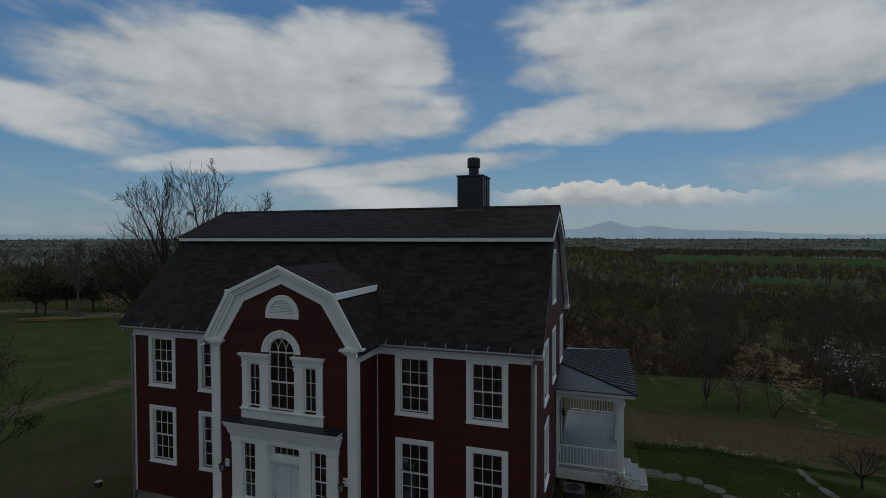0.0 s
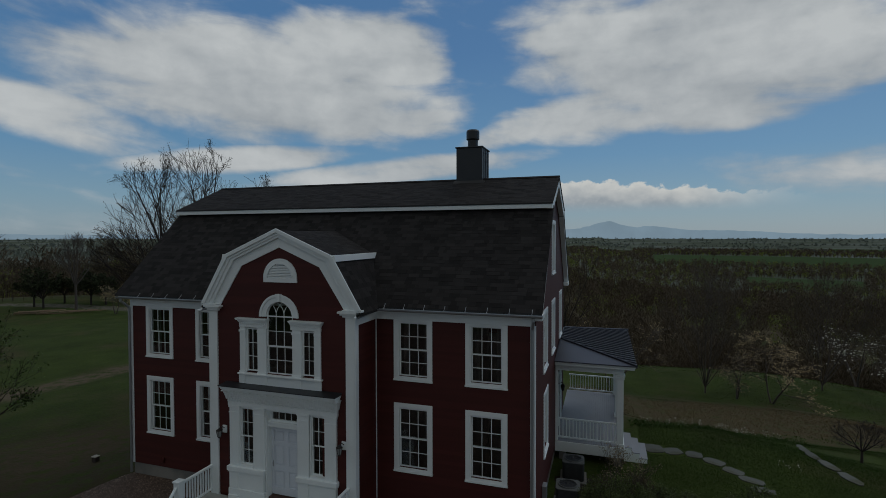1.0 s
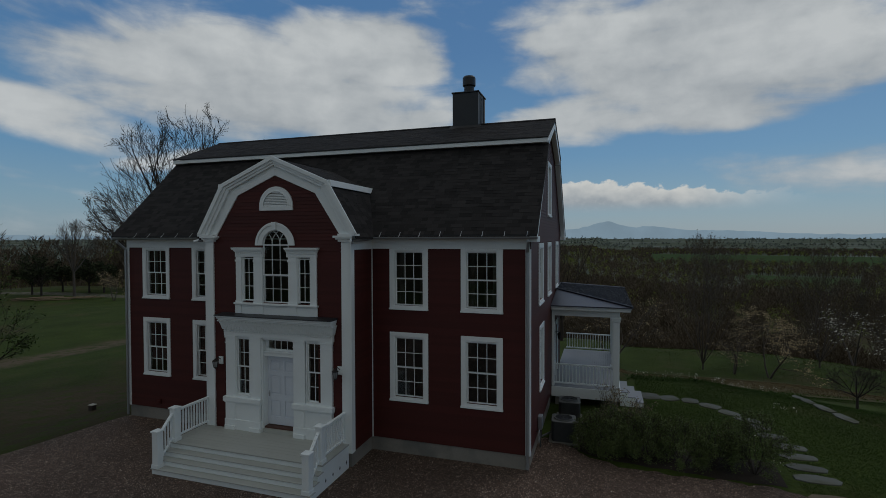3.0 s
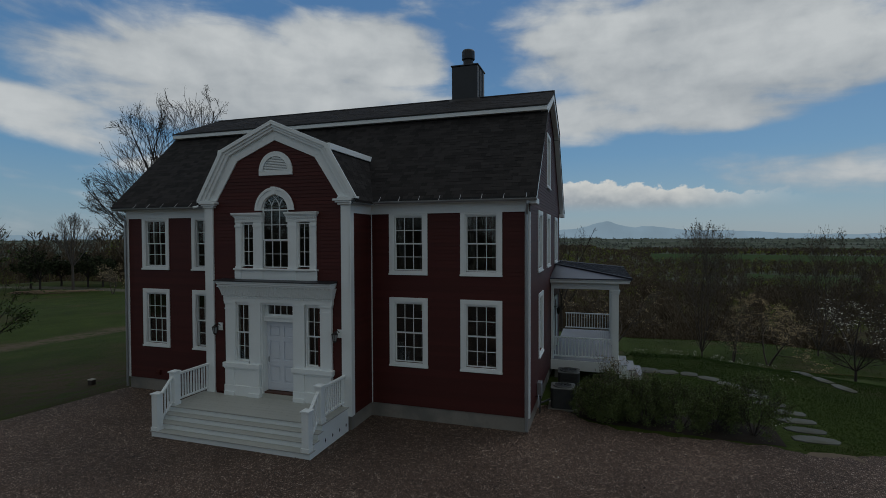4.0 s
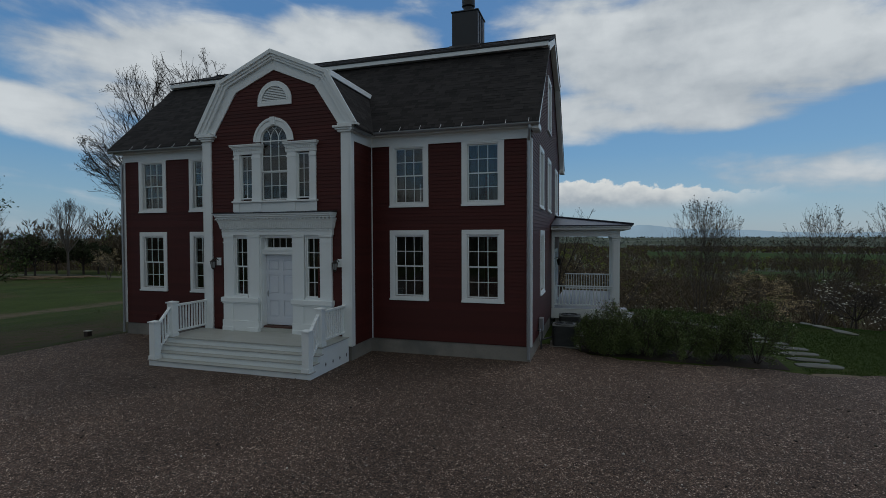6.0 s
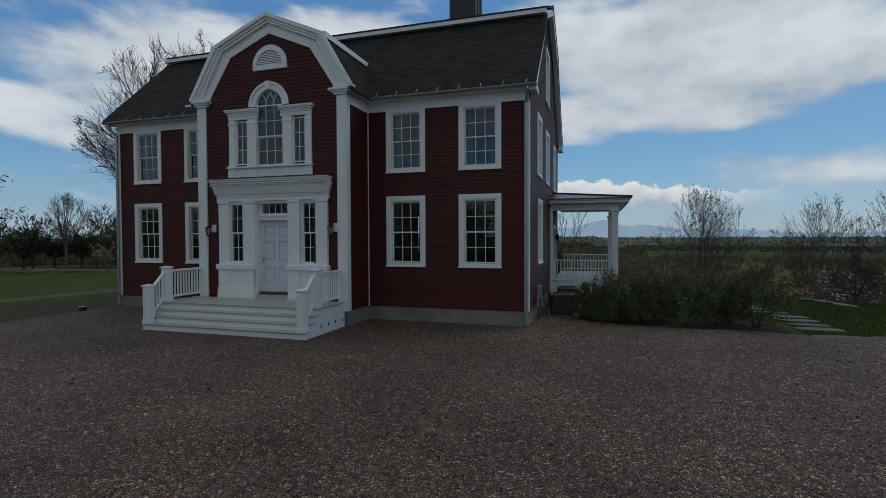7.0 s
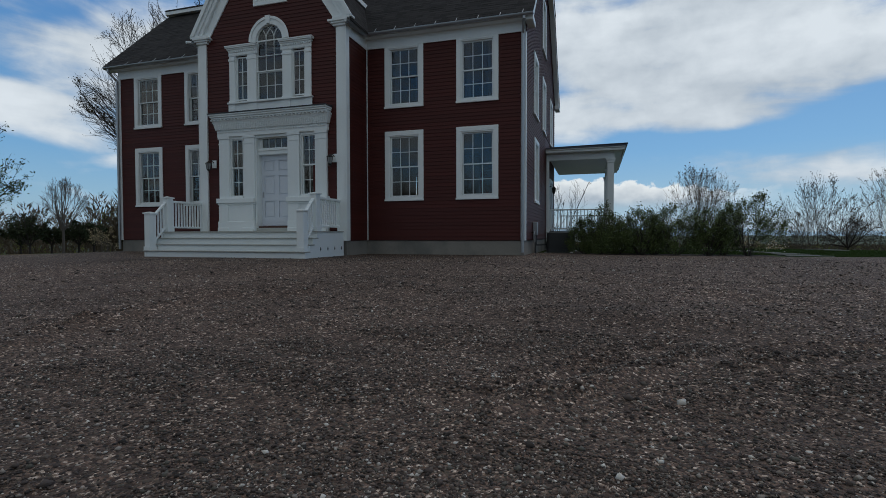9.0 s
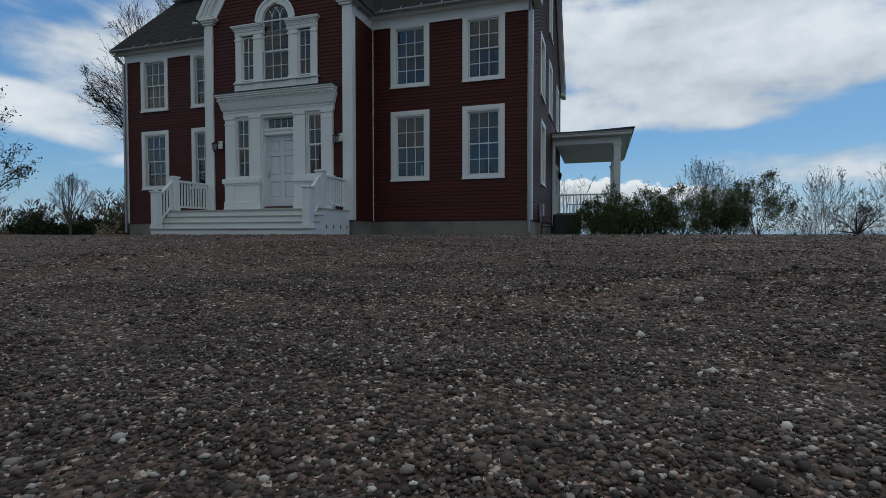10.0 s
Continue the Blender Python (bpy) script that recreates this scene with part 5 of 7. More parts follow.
    # recess, transom and door
    for s in (-1, 1):
        x0, x1 = sorted((EX + s * 0.58, EX + s * 0.53))
        part("door_jamb", Geo().box(x0, x1, y, -0.82, 0.6, 3.5), WHITE, ent)
        for z0, z1 in ((1.0, 1.6), (1.75, 2.7), (2.85, 3.3)):
            q0, q1 = sorted((EX + s * 0.53, EX + s * 0.522))
            part("jamb_panel", Geo().box(q0, q1, y + 0.08, -1.230, z0, z1), WHITE, ent)
    part("recess_head", Geo().box(EX - 0.53, EX + 0.53, y, -0.82, 3.5, 3.56), WHITE, ent)
    part("transom_bar", Geo().box(EX - 0.53, EX + 0.53, -1.260, -1.070, 2.93, 3.09).box(EX - 0.53, EX + 0.53, -1.290, -1.260, 3.04, 3.09), WHITE, ent, bevel=0.005)
    part("transom_side", Geo().box(EX - 0.53, EX - 0.45, -1.190, -1.070, 3.09, 3.5).box(EX + 0.45, EX + 0.53, -1.190, -1.070, 3.09, 3.5).box(EX - 0.45, EX + 0.45, -1.190, -1.070, 3.43, 3.5).box(EX - 0.45, EX + 0.45, -1.190, -1.070, 3.09, 3.12), WHITE, ent)
    glazed(ent, EX - 0.45, EX + 0.45, 3.12, 3.43, -1.170, 4, 1, 0.02)
    door = part("door", Geo().box(EX - 0.53, EX + 0.53, -1.075, -1.050, 0.82, 2.93), DOOR_WHITE, ent, "white six-panel entrance door")
    rails = [(0.82, 1.06), (1.56, 1.74), (2.32, 2.44), (2.77, 2.93)]
    for z0, z1 in rails:
        for x0, x1 in ((EX - 0.43, EX - 0.07), (EX + 0.07, EX + 0.43)):
            part("door_rail", Geo().box(x0, x1, -1.105, -1.075, z0, z1), DOOR_WHITE, door)
    for x0, x1 in ((EX - 0.53, EX - 0.43), (EX - 0.07, EX + 0.07), (EX + 0.43, EX + 0.53)):
        part("door_stile", Geo().box(x0, x1, -1.105, -1.075, 0.82, 2.93), DOOR_WHITE, door)
    for s in (-1, 1):
        for z0, z1 in ((1.06, 1.56), (1.74, 2.32), (2.44, 2.77)):
            x0, x1 = sorted((EX + s * 0.07, EX + s * 0.43))
            part("door_panel", Geo().box(x0 + 0.04, x1 - 0.04, -1.095, -1.075, z0 + 0.04, z1 - 0.04), DOOR_WHITE, door, bevel=0.012)
    part("door_handle", Geo().box(EX - 0.475, EX - 0.445, -1.112, -1.1, 1.66, 1.84).tube((EX - 0.46, -1.145, 1.69), (EX - 0.46, -1.145, 1.81), 0.009), GUTTER, door, "worn metal door handle")
    part("threshold", Geo().box(EX - 0.55, EX + 0.55, -1.345, -1.270, 0.6, 0.75), DECK, ent, "grey door step")
    part("threshold", Geo().box(EX - 0.55, EX + 0.55, -1.270, -1.050, 0.6, 0.8), RED_WOOD, ent, "worn reddish wooden threshold")
    ent.location.z = 0.08


entrance()


def wall_lantern(x, z):
    lan = thing("wall_lantern", "dark metal carriage lantern on a white backing board", "lantern", "entrance lanterns", at=pose(x, BAY_Y - 0.026, z))
    part("backing_board", Geo().box(-0.075, 0.075, -0.04, 0.0, -0.1, 0.13), WHITE, lan, "white backing board", 0.004)
    part("arm", Geo().tube((0, -0.04, 0.05), (-0.02, -0.12, 0.12), 0.012).tube((-0.02, -0.12, 0.12), (-0.05, -0.2, 0.09), 0.012), COPPER, lan)
    part("cap", Geo().lathe([(0.015, 0.1), (0.04, 0.07), (0.1, 0.03), (0.095, 0.02)], -0.05, -0.2, 8), COPPER, lan)
    part("lamp_glass", Geo().lathe([(0.085, 0.02), (0.05, -0.16)], -0.05, -0.2, 6), LENS, lan)
    cage = Geo()
    for i in range(6):
        a = 2 * math.pi * i / 6
        cage.tube((-0.05 + 0.09 * math.cos(a), -0.2 + 0.09 * math.sin(a), 0.02), (-0.05 + 0.054 * math.cos(a), -0.2 + 0.054 * math.sin(a), -0.17), 0.007, n=4)
    part("cage", cage, COPPER, lan)
    part("finial", Geo().lathe([(0.056, -0.16), (0.05, -0.18), (0.015, -0.22)], -0.05, -0.2, 8), COPPER, lan)


wall_lantern(-9.3, 2.77)
wall_lantern(-5.17, 2.77)


def eave_camera(x, y, z, s):
    c = thing("security_camera", "small white camera under the bay eave", "camera", at=pose(x, y, z))
    part("bracket", Geo().tube((0, 0, 0), (0, -0.05, -0.03), 0.018, n=8), WHITE, c)
    part("camera_body", Geo().tube((0, -0.03, -0.04), (s * 0.05, -0.15, -0.07), 0.035, n=12), WHITE, c)


eave_camera(CX + BAY_H + 0.12, BAY_Y - 0.2, 6.52, 1)
eave_camera(CX - BAY_H - 0.14, BAY_Y - 0.2, 6.52, -1)

# ---- front steps ----
SX0, SX1 = -9.93, -4.9
STEP_N = [(-3.34, 0.21), (-3.14, 0.38), (-2.95, 0.55), (-2.76, 0.72)]


def front_steps():
    st = thing("front_steps", "white-sided front steps with grey treads up to the entrance", "steps")
    end = BAY_Y - 0.06
    for k, (y, z) in enumerate(STEP_N):
        back = STEP_N[k + 1][0] if k < 3 else end
        part("riser", Geo().box(SX0 + 0.02, SX1 - 0.02, y + 0.05, y + 0.08, z - 0.2 - (0.25 if k == 0 else 0), z - 0.03), WHITE, st)
        if k < 3:
            part("tread", Geo().box(SX0 - 0.02, SX1 + 0.02, y, back + 0.06, z - 0.03, z), DECK, st, "grey painted tread", 0.008)
    n = 9
    for i in range(n):                                   # deck boards run along the front
        a = STEP_N[3][0] + (end - STEP_N[3][0]) * i / n
        b = STEP_N[3][0] + (end - STEP_N[3][0]) * (i + 1) / n - 0.004
        part("deck_board", Geo().box(SX0 - 0.02, SX1 + 0.02, a, b, 0.69, 0.72), DECK, st)
    for x0, x1 in ((SX0, SX0 + 0.04), (SX1 - 0.04, SX1)):
        poly = [(-3.3, -0.3), (end, -0.3), (end, 0.69), (STEP_N[3][0] + 0.02, 0.69), (STEP_N[3][0] + 0.02, 0.52), (STEP_N[2][0] + 0.02, 0.52), (STEP_N[2][0] + 0.02, 0.35), (STEP_N[1][0] + 0.02, 0.35), (STEP_N[1][0] + 0.02, 0.18), (-3.3, 0.18)]
        part("side_skirt", Geo().prism(poly, "x", x0, x1), WHITE, st)
    for i in range(4):
        yy = -2.58 + i * 0.365
        part("diamond_vent", Geo().prism([(yy - 0.03, 0.25), (yy, 0.19), (yy + 0.03, 0.25), (yy, 0.31)], "x", SX1 - 0.01, SX1 + 0.004), BLACK_METAL, st, "small dark diamond vent")
    return st


front_steps()


def newel(name_x, y, z0, z1, parent):
    part("newel_post", Geo().box(name_x - 0.1, name_x + 0.1, y - 0.1, y + 0.1, z0, z1), WHITE, parent, bevel=0.008)
    part("post_cap", Geo().box(name_x - 0.125, name_x + 0.125, y - 0.125, y + 0.125, z1, z1 + 0.035).add(
        [(name_x - 0.11, y - 0.11, z1 + 0.035), (name_x + 0.11, y - 0.11, z1 + 0.035), (name_x + 0.11, y + 0.11, z1 + 0.035), (name_x - 0.11, y + 0.11, z1 + 0.035), (name_x, y, z1 + 0.065)],
        [(0, 1, 4), (1, 2, 4), (2, 3, 4), (3, 0, 4), (3, 2, 1, 0)]), WHITE, parent)
    part("post_collar", Geo().box(name_x - 0.115, name_x + 0.115, y - 0.115, y + 0.115, z0, z0 + 0.1), WHITE, parent)


def sloped_bar(p, q, w, h):
    """A rail of section w x h between two points in one vertical plane along y."""
    g = Geo()
    (x, y0, z0), (_, y1, z1) = p, q
    return g.add([(x - w, y0, z0), (x + w, y0, z0), (x + w, y1, z1), (x - w, y1, z1), (x - w, y0, z0 + h), (x + w, y0, z0 + h), (x + w, y1, z1 + h), (x - w, y1, z1 + h)],
                 [(0, 3, 2, 1), (4, 5, 6, 7), (0, 1, 5, 4), (1, 2, 6, 5), (2, 3, 7, 6), (3, 0, 4, 7)])


def stair_railing(x):
    r = thing("stair_railing", "white painted railing with square newel posts", "railing", "entrance railings")
    newel(x, -3.22, 0.21, 1.2, r)
    newel(x, -2.62, 0.72, 1.66, r)
    part("handrail", sloped_bar((x, -3.12, 1.1), (x, -2.72, 1.5), 0.045, 0.06), WHITE, r, bevel=0.006)
    part("bottom_rail", sloped_bar((x, -3.12, 0.4), (x, -2.72, 0.8), 0.03, 0.05), WHITE, r, bevel=0.004)
    end = BAY_Y - 0.06
    part("handrail", sloped_bar((x, -2.52, 1.55), (x, end, 1.55), 0.045, 0.06), WHITE, r, bevel=0.006)
    part("bottom_rail", sloped_bar((x, -2.52, 0.82), (x, end, 0.82), 0.03, 0.05), WHITE, r, bevel=0.004)
    for i in range(4):
        y = -3.06 + i * 0.095
        z = 0.45 + (y + 3.12)
        part("baluster", Geo().box(x - 0.017, x + 0.017, y - 0.017, y + 0.017, z, z + 0.72), WHITE, r)
    for i in range(11):
        y = -2.44 + i * 0.105
        part("baluster", Geo().box(x - 0.017, x + 0.017, y - 0.017, y + 0.017, 0.86, 1.56), WHITE, r)


stair_railing(SX0 + 0.13)
stair_railing(SX1 - 0.13)

# ---- side porch ----
PX, PY0, PY1, PF = 2.55, 5.95, 12.75, 0.73
PT = 3.5                                             # underside of the porch beam


def side_porch():
    po = thing("side_porch", "white side porch with a dark standing-seam metal roof", "porch")
    n = 26
    for i in range(n):
        a, b = 0.03 + (PX - 0.03) * i / n, 0.03 + (PX - 0.03) * (i + 1) / n - 0.004
        part("floor_board", Geo().box(a, b, PY0, PY1, PF - 0.03, PF), PORCH_FLOOR, po)
    part("rim_board", Geo().box(0.03, PX + 0.03, PY0 - 0.04, PY0, 0.34, PF - 0.002).box(PX, PX + 0.04, PY0, PY1, 0.34, PF - 0.002), WHITE, po, bevel=0.006)
    for px, py in ((0.3, PY0 + 0.2), (PX - 0.2, PY0 + 0.2), (PX - 0.2, 9.4), (PX - 0.2, PY1 - 0.3)):
        part("pier", Geo().box(px - 0.13, px + 0.13, py - 0.13, py + 0.13, float(land(px, py)) - 0.3, PF - 0.04), CONCRETE, po, "concrete pier under the porch floor")
    for y in (PY0 + 0.13, 9.4, PY1 - 0.14):
        x = PX - 0.13
        part("column", Geo().box(x - 0.12, x + 0.12, y - 0.12, y + 0.12, PF, PT), WHITE, po, bevel=0.008)
        part("column_base", Geo().box(x - 0.15, x + 0.15, y - 0.15, y + 0.15, PF, PF + 0.14), WHITE, po, bevel=0.008)
        part("column_capital", Geo().box(x - 0.15, x + 0.15, y - 0.15, y + 0.15, PT - 0.16, PT - 0.1).box(x - 0.17, x + 0.17, y - 0.17, y + 0.17, PT - 0.07, PT), WHITE, po, bevel=0.006)
    y = PY0 + 0.13
    part("half_column", Geo().box(0.03, 0.13, y - 0.1, y + 0.1, PF, PT), WHITE, po, bevel=0.006)
    part("beam", Geo().box(0.03, PX, PY0 + 0.03, PY0 + 0.23, PT, PT + 0.25).box(PX - 0.23, PX, PY0 + 0.23, PY1, PT, PT + 0.25), WHITE, po, bevel=0.006)
    part("ceiling", Geo().box(0.03, PX + 0.3, PY0 - 0.2, PY1 + 0.2, PT + 0.25, PT + 0.28), WHITE, po)
    part("cornice", Geo().box(0.03, PX + 0.36, PY0 - 0.26, PY0 - 0.22, PT + 0.26, PT + 0.4).box(PX + 0.32, PX + 0.36, PY0 - 0.22, PY1 + 0.3, PT + 0.26, PT + 0.4).box(0.03, PX + 0.4, PY0 - 0.3, PY0 - 0.26, PT + 0.35, PT + 0.42).box(PX + 0.36, PX + 0.4, PY0 - 0.26, PY1 + 0.34, PT + 0.35, PT + 0.42), WHITE, po, bevel=0.008)
    # hipped roof: front triangle, long plane to the east
    ex, ey, fy, ez, rz = PX + 0.44, PY0 - 0.34, PY1 + 0.38, PT + 0.44, 4.33
    h0, h1 = (0.03, 8.1, rz), (0.03, 10.7, rz)
    a, b, c = (0.03, ey, ez), (ex, ey, ez), (ex, fy, ez)
    g = Geo()
    g.add([a, b, h0, (a[0], a[1], ez - 0.04), (b[0], b[1], ez - 0.04), (0.03, 8.1, ez - 0.04)], [(0, 1, 2), (5, 4, 3), (0, 3, 4, 1), (0, 2, 5, 3)])
    roof = part("porch_roof", g, SEAM_METAL, po, "dark grey standing-seam roof")
    g = Geo()
    g.add([b, c, h1, h0, (b[0], b[1], ez - 0.04), (c[0], c[1], ez - 0.04), (0.03, 10.7, ez - 0.04), (0.03, 8.1, ez - 0.04)], [(0, 1, 2, 3), (7, 6, 5, 4), (0, 4, 5, 1), (1, 5, 6, 2)])
    g.add([c, (0.03, fy, ez), h1], [(0, 1, 2)])
    part("porch_roof", g, SEAM_METAL, po)
    yy = ey + 0.45
    while yy < fy - 0.2:
        t = 1.0
        if yy < h0[1]:
            t = (yy - ey) / (h0[1] - ey)
        elif yy > h1[1]:
            t = (fy - yy) / (fy - h1[1])
        x1, z1 = ex + (0.03 - ex) * t, ez + (rz - ez) * t
        part("standing_seam", Geo().add([(ex, yy - 0.012, ez), (ex, yy + 0.012, ez), (x1, yy + 0.012, z1), (x1, yy - 0.012, z1), (ex, yy - 0.012, ez + 0.045), (ex, yy + 0.012, ez + 0.045), (x1, yy + 0.012, z1 + 0.045), (x1, yy - 0.012, z1 + 0.045)],
                                        [(0, 3, 2, 1), (4, 5, 6, 7), (0, 1, 5, 4), (1, 2, 6, 5), (2, 3, 7, 6), (3, 0, 4, 7)]), SEAM_METAL, roof)
        yy += 0.36
    part("hip_cap", Geo().tube((ex, ey, ez + 0.02), (0.03, 8.1, rz + 0.02), 0.04, n=8), SEAM_METAL, roof)
    part("hip_cap", Geo().tube((ex, fy, ez + 0.02), (0.03, 10.7, rz + 0.02), 0.04, n=8), SEAM_METAL, roof)
    part("wall_flashing", Geo().box(0.02, 0.05, 8.05, 10.2, rz - 0.02, rz + 0.1), SEAM_METAL, roof)
    # railings: front and far end
    for y in (PY0 + 0.13, PY1 - 0.14):
        part("handrail", Geo().box(0.13, PX - 0.25, y - 0.04, y + 0.04, 1.56, 1.61), WHITE, po, bevel=0.006)
        part("bottom_rail", Geo().box(0.13, PX - 0.25, y - 0.03, y + 0.03, PF + 0.1, PF + 0.15), WHITE, po)
        n = 17
        for i in range(n):
            x = 0.13 + (PX - 0.38) * (i + 0.5) / n
            part("baluster", Geo().box(x - 0.016, x + 0.016, y - 0.016, y + 0.016, PF + 0.15, 1.56), WHITE, po)
    for y0, y1 in ((9.54, PY1 - 0.28),):
        x = PX - 0.13
        part("handrail", Geo().box(x - 0.04, x + 0.04, y0, y1, 1.56, 1.61), WHITE, po)
        part("bottom_rail", Geo().box(x - 0.03, x + 0.03, y0, y1, PF + 0.1, PF + 0.15), WHITE, po)
        for i in range(26):
            yb = y0 + (y1 - y0) * (i + 0.5) / 26
            part("baluster", Geo().box(x - 0.016, x + 0.016, yb - 0.016, yb + 0.016, PF + 0.15, 1.56), WHITE, po)
    # steps to the garden
    for i in range(3):
        x0, z = PX + 0.04 + 0.28 * i, PF - 0.18 * (i + 1)
        part("porch_step", Geo().box(x0, x0 + 0.3, 6.55, 8.1, z - 0.03, z), PORCH_FLOOR, po, "grey porch tread", 0.006)
        part("step_riser", Geo().box(x0 + 0.24, x0 + 0.27, 6.57, 8.08, z - 0.19, z - 0.03), WHITE, po)
        part("step_side", Geo().box(x0, x0 + 0.28, 6.55, 6.58, -0.1, z - 0.03), WHITE, po)
    # porch door
    part("door_frame", Geo().box(0.005, 0.06, 7.48, 7.6, PF, 2.98).box(0.005, 0.06, 8.55, 8.67, PF, 2.98).box(0.005, 0.06, 7.6, 8.55, 2.85, 2.98), WHITE, po, bevel=0.005)
    door = part("porch_door", Geo().box(-0.08, -0.03, 7.6, 8.55, PF + 0.1, 2.85), DOOR_WHITE, po, "white glazed porch door")
    part("porch_door_glass", Geo().box(-0.028, -0.02, 7.75, 8.4, 1.5, 2.65), LENS, door)
    part("porch_lantern", Geo().lathe([(0.02, 2.62), (0.09, 2.54), (0.085, 2.52), (0.055, 2.34), (0.02, 2.3)], 0.22, 7.25, 8).tube((0.03, 7.25, 2.6), (0.22, 7.25, 2.66), 0.012), COPPER, po, "dark porch lantern")


side_porch()


def condenser(x, y, z, name_group):
    u = thing("air_conditioner", "dark grey outdoor air-conditioning condenser on a pad", "air conditioner", name_group, at=pose(x, y, z, 0, 0, 3))
    part("pad", Geo().box(-0.46, 0.46, -0.46, 0.46, -0.1, 0.04), CONCRETE, u, "concrete pad", 0.01)
    k, c = 0.37, 0.11
    corner = [(k - c + c * math.cos(a), k - c + c * math.sin(a)) for a in [math.pi / 2 * i / 5 for i in range(6)]]
    loop = [(px * qx - py * qy, px * qy + py * qx) for qx, qy in ((1, 0), (0, 1), (-1, 0), (0, -1)) for px, py in corner]
    part("casing", Geo().prism(loop, "z", 0.04, 0.66), AC_METAL, u, bevel=0.012)
    for i in range(15):
        z0 = 0.1 + i * 0.036
        part("louvre", Geo().prism([(px * 1.02, py * 1.02) for px, py in loop], "z", z0, z0 + 0.014), AC_METAL, u)
    part("top_rim", Geo().prism([(px * 1.03, py * 1.03) for px, py in loop], "z", 0.66, 0.685), AC_RIM, u, "top rim coloured paler for its glint", 0.008)
    part("fan_ring", Geo().lathe([(0.31, 0.685), (0.3, 0.72), (0.27, 0.72), (0.27, 0.688)], 0, 0, 28), AC_RIM, u)
    part("fan_well", Geo().lathe([(0.27, 0.688), (0.05, 0.69)], 0, 0, 28), BLACK_METAL, u)
    for i in range(6):
        a = math.pi * i / 6
        part("guard_wire", Geo().tube((-0.28 * math.cos(a), -0.28 * math.sin(a), 0.725), (0.28 * math.cos(a), 0.28 * math.sin(a), 0.725), 0.006, n=4), BLACK_METAL, u)


condenser(0.74, 2.62, 0.0, "condensers beside the gable wall")
condenser(0.8, 4.6, 0.0, "condensers beside the gable wall")


def utilities():
    m = thing("utility_meter", "grey meter box and pipes on the gable wall", "meter", at=pose(0, 0, 0))
    part("meter_box", Geo().box(0.027, 0.16, 1.62, 1.92, 0.6, 1.0), GUTTER, m, bevel=0.01)
    part("pipe", Geo().tube((0.1, 1.7, -0.1), (0.1, 1.7, 0.6), 0.025), AC_METAL, m)
    part("pipe", Geo().tube((0.1, 1.85, 0.3), (0.45, 2.5, 0.3), 0.03), AC_METAL, m)
    part("pipe", Geo().tube((0.1, 1.85, 0.3), (0.1, 1.85, 0.6), 0.03), AC_METAL, m)
    h = thing("hose_reel", "pale coiled garden hose hung on the wall", "hose", at=pose(0.12, 1.25, 0.55, 0, 0, 0))
    g = Geo()
    for r in (0.13, 0.16, 0.19):
        for i in range(18):
            a, b = 2 * math.pi * i / 18, 2 * math.pi * (i + 1) / 18
            g.tube((0, r * math.cos(a), r * math.sin(a)), (0, r * math.cos(b), r * math.sin(b)), 0.014, n=5, caps=False)
    part("hose_coil", g, LENS, h)
    part("hook", Geo().tube((-0.1, 0, 0.14), (0.03, 0, 0.14), 0.012), BLACK_METAL, h)
    solid("wall_vent", Geo().box(-13.3, -13.12, -0.06, -0.026, 0.62, 0.8).box(-13.28, -13.14, -0.085, -0.06, 0.64, 0.74), SIDING, "small red exhaust vent on the clapboards", "vent", bevel=0.006)


utilities()


def stump_light():
    s = thing("wooden_block", "weathered cut wooden block standing on the lawn", "block", at=pose(-17.9, 1.03, float(land(-17.9, 1.03))))
    part("block", Geo().box(-0.11, 0.11, -0.1, 0.1, 0, 0.22), BARK_DARK, s, bevel=0.02)
    part("block_top", Geo().box(-0.12, 0.12, -0.11, 0.11, 0.22, 0.25), FLAG_PALE, s, "pale top", 0.01)


stump_light()


# ---- tracks, bare soil, stones ----
ribbon("mulch_bed", [(0.8, 4.6), (1.0, 3.3), (1.9, 2.3), (4.2, 2.05), (6.6, 1.9)], [1.3, 1.5, 1.6, 1.7, 1.5], 0.008, MULCH, "dark mulch bed under the hedge", "flower bed", 0.1)


def slab_stone(name, x, y, w, d, turn, h, label, category, group, mat=FLAG, top=0.03):
    n = 9
    rng = random.Random(int(x * 100) + int(y * 10))
    poly = []
    for i in range(n):
        a = 2 * math.pi * i / n + rng.uniform(-0.12, 0.12)
        sq = 1 / max(abs(math.cos(a)), abs(math.sin(a)))
        r = (0.45 * sq + 0.62) / 1.05 * rng.uniform(0.9, 1.04)
        poly.append((w / 2 * r * math.cos(a), d / 2 * r * math.sin(a)))
    g = Geo().prism(poly, "z", -h, 0.0)
    z = float(land(x, y)) + top
    return solid(name, g, mat, label, category, group, bevel=0.012, at=pose(x, y, z, rng.uniform(-0.8, 0.8), rng.uniform(-0.8, 0.8), turn))


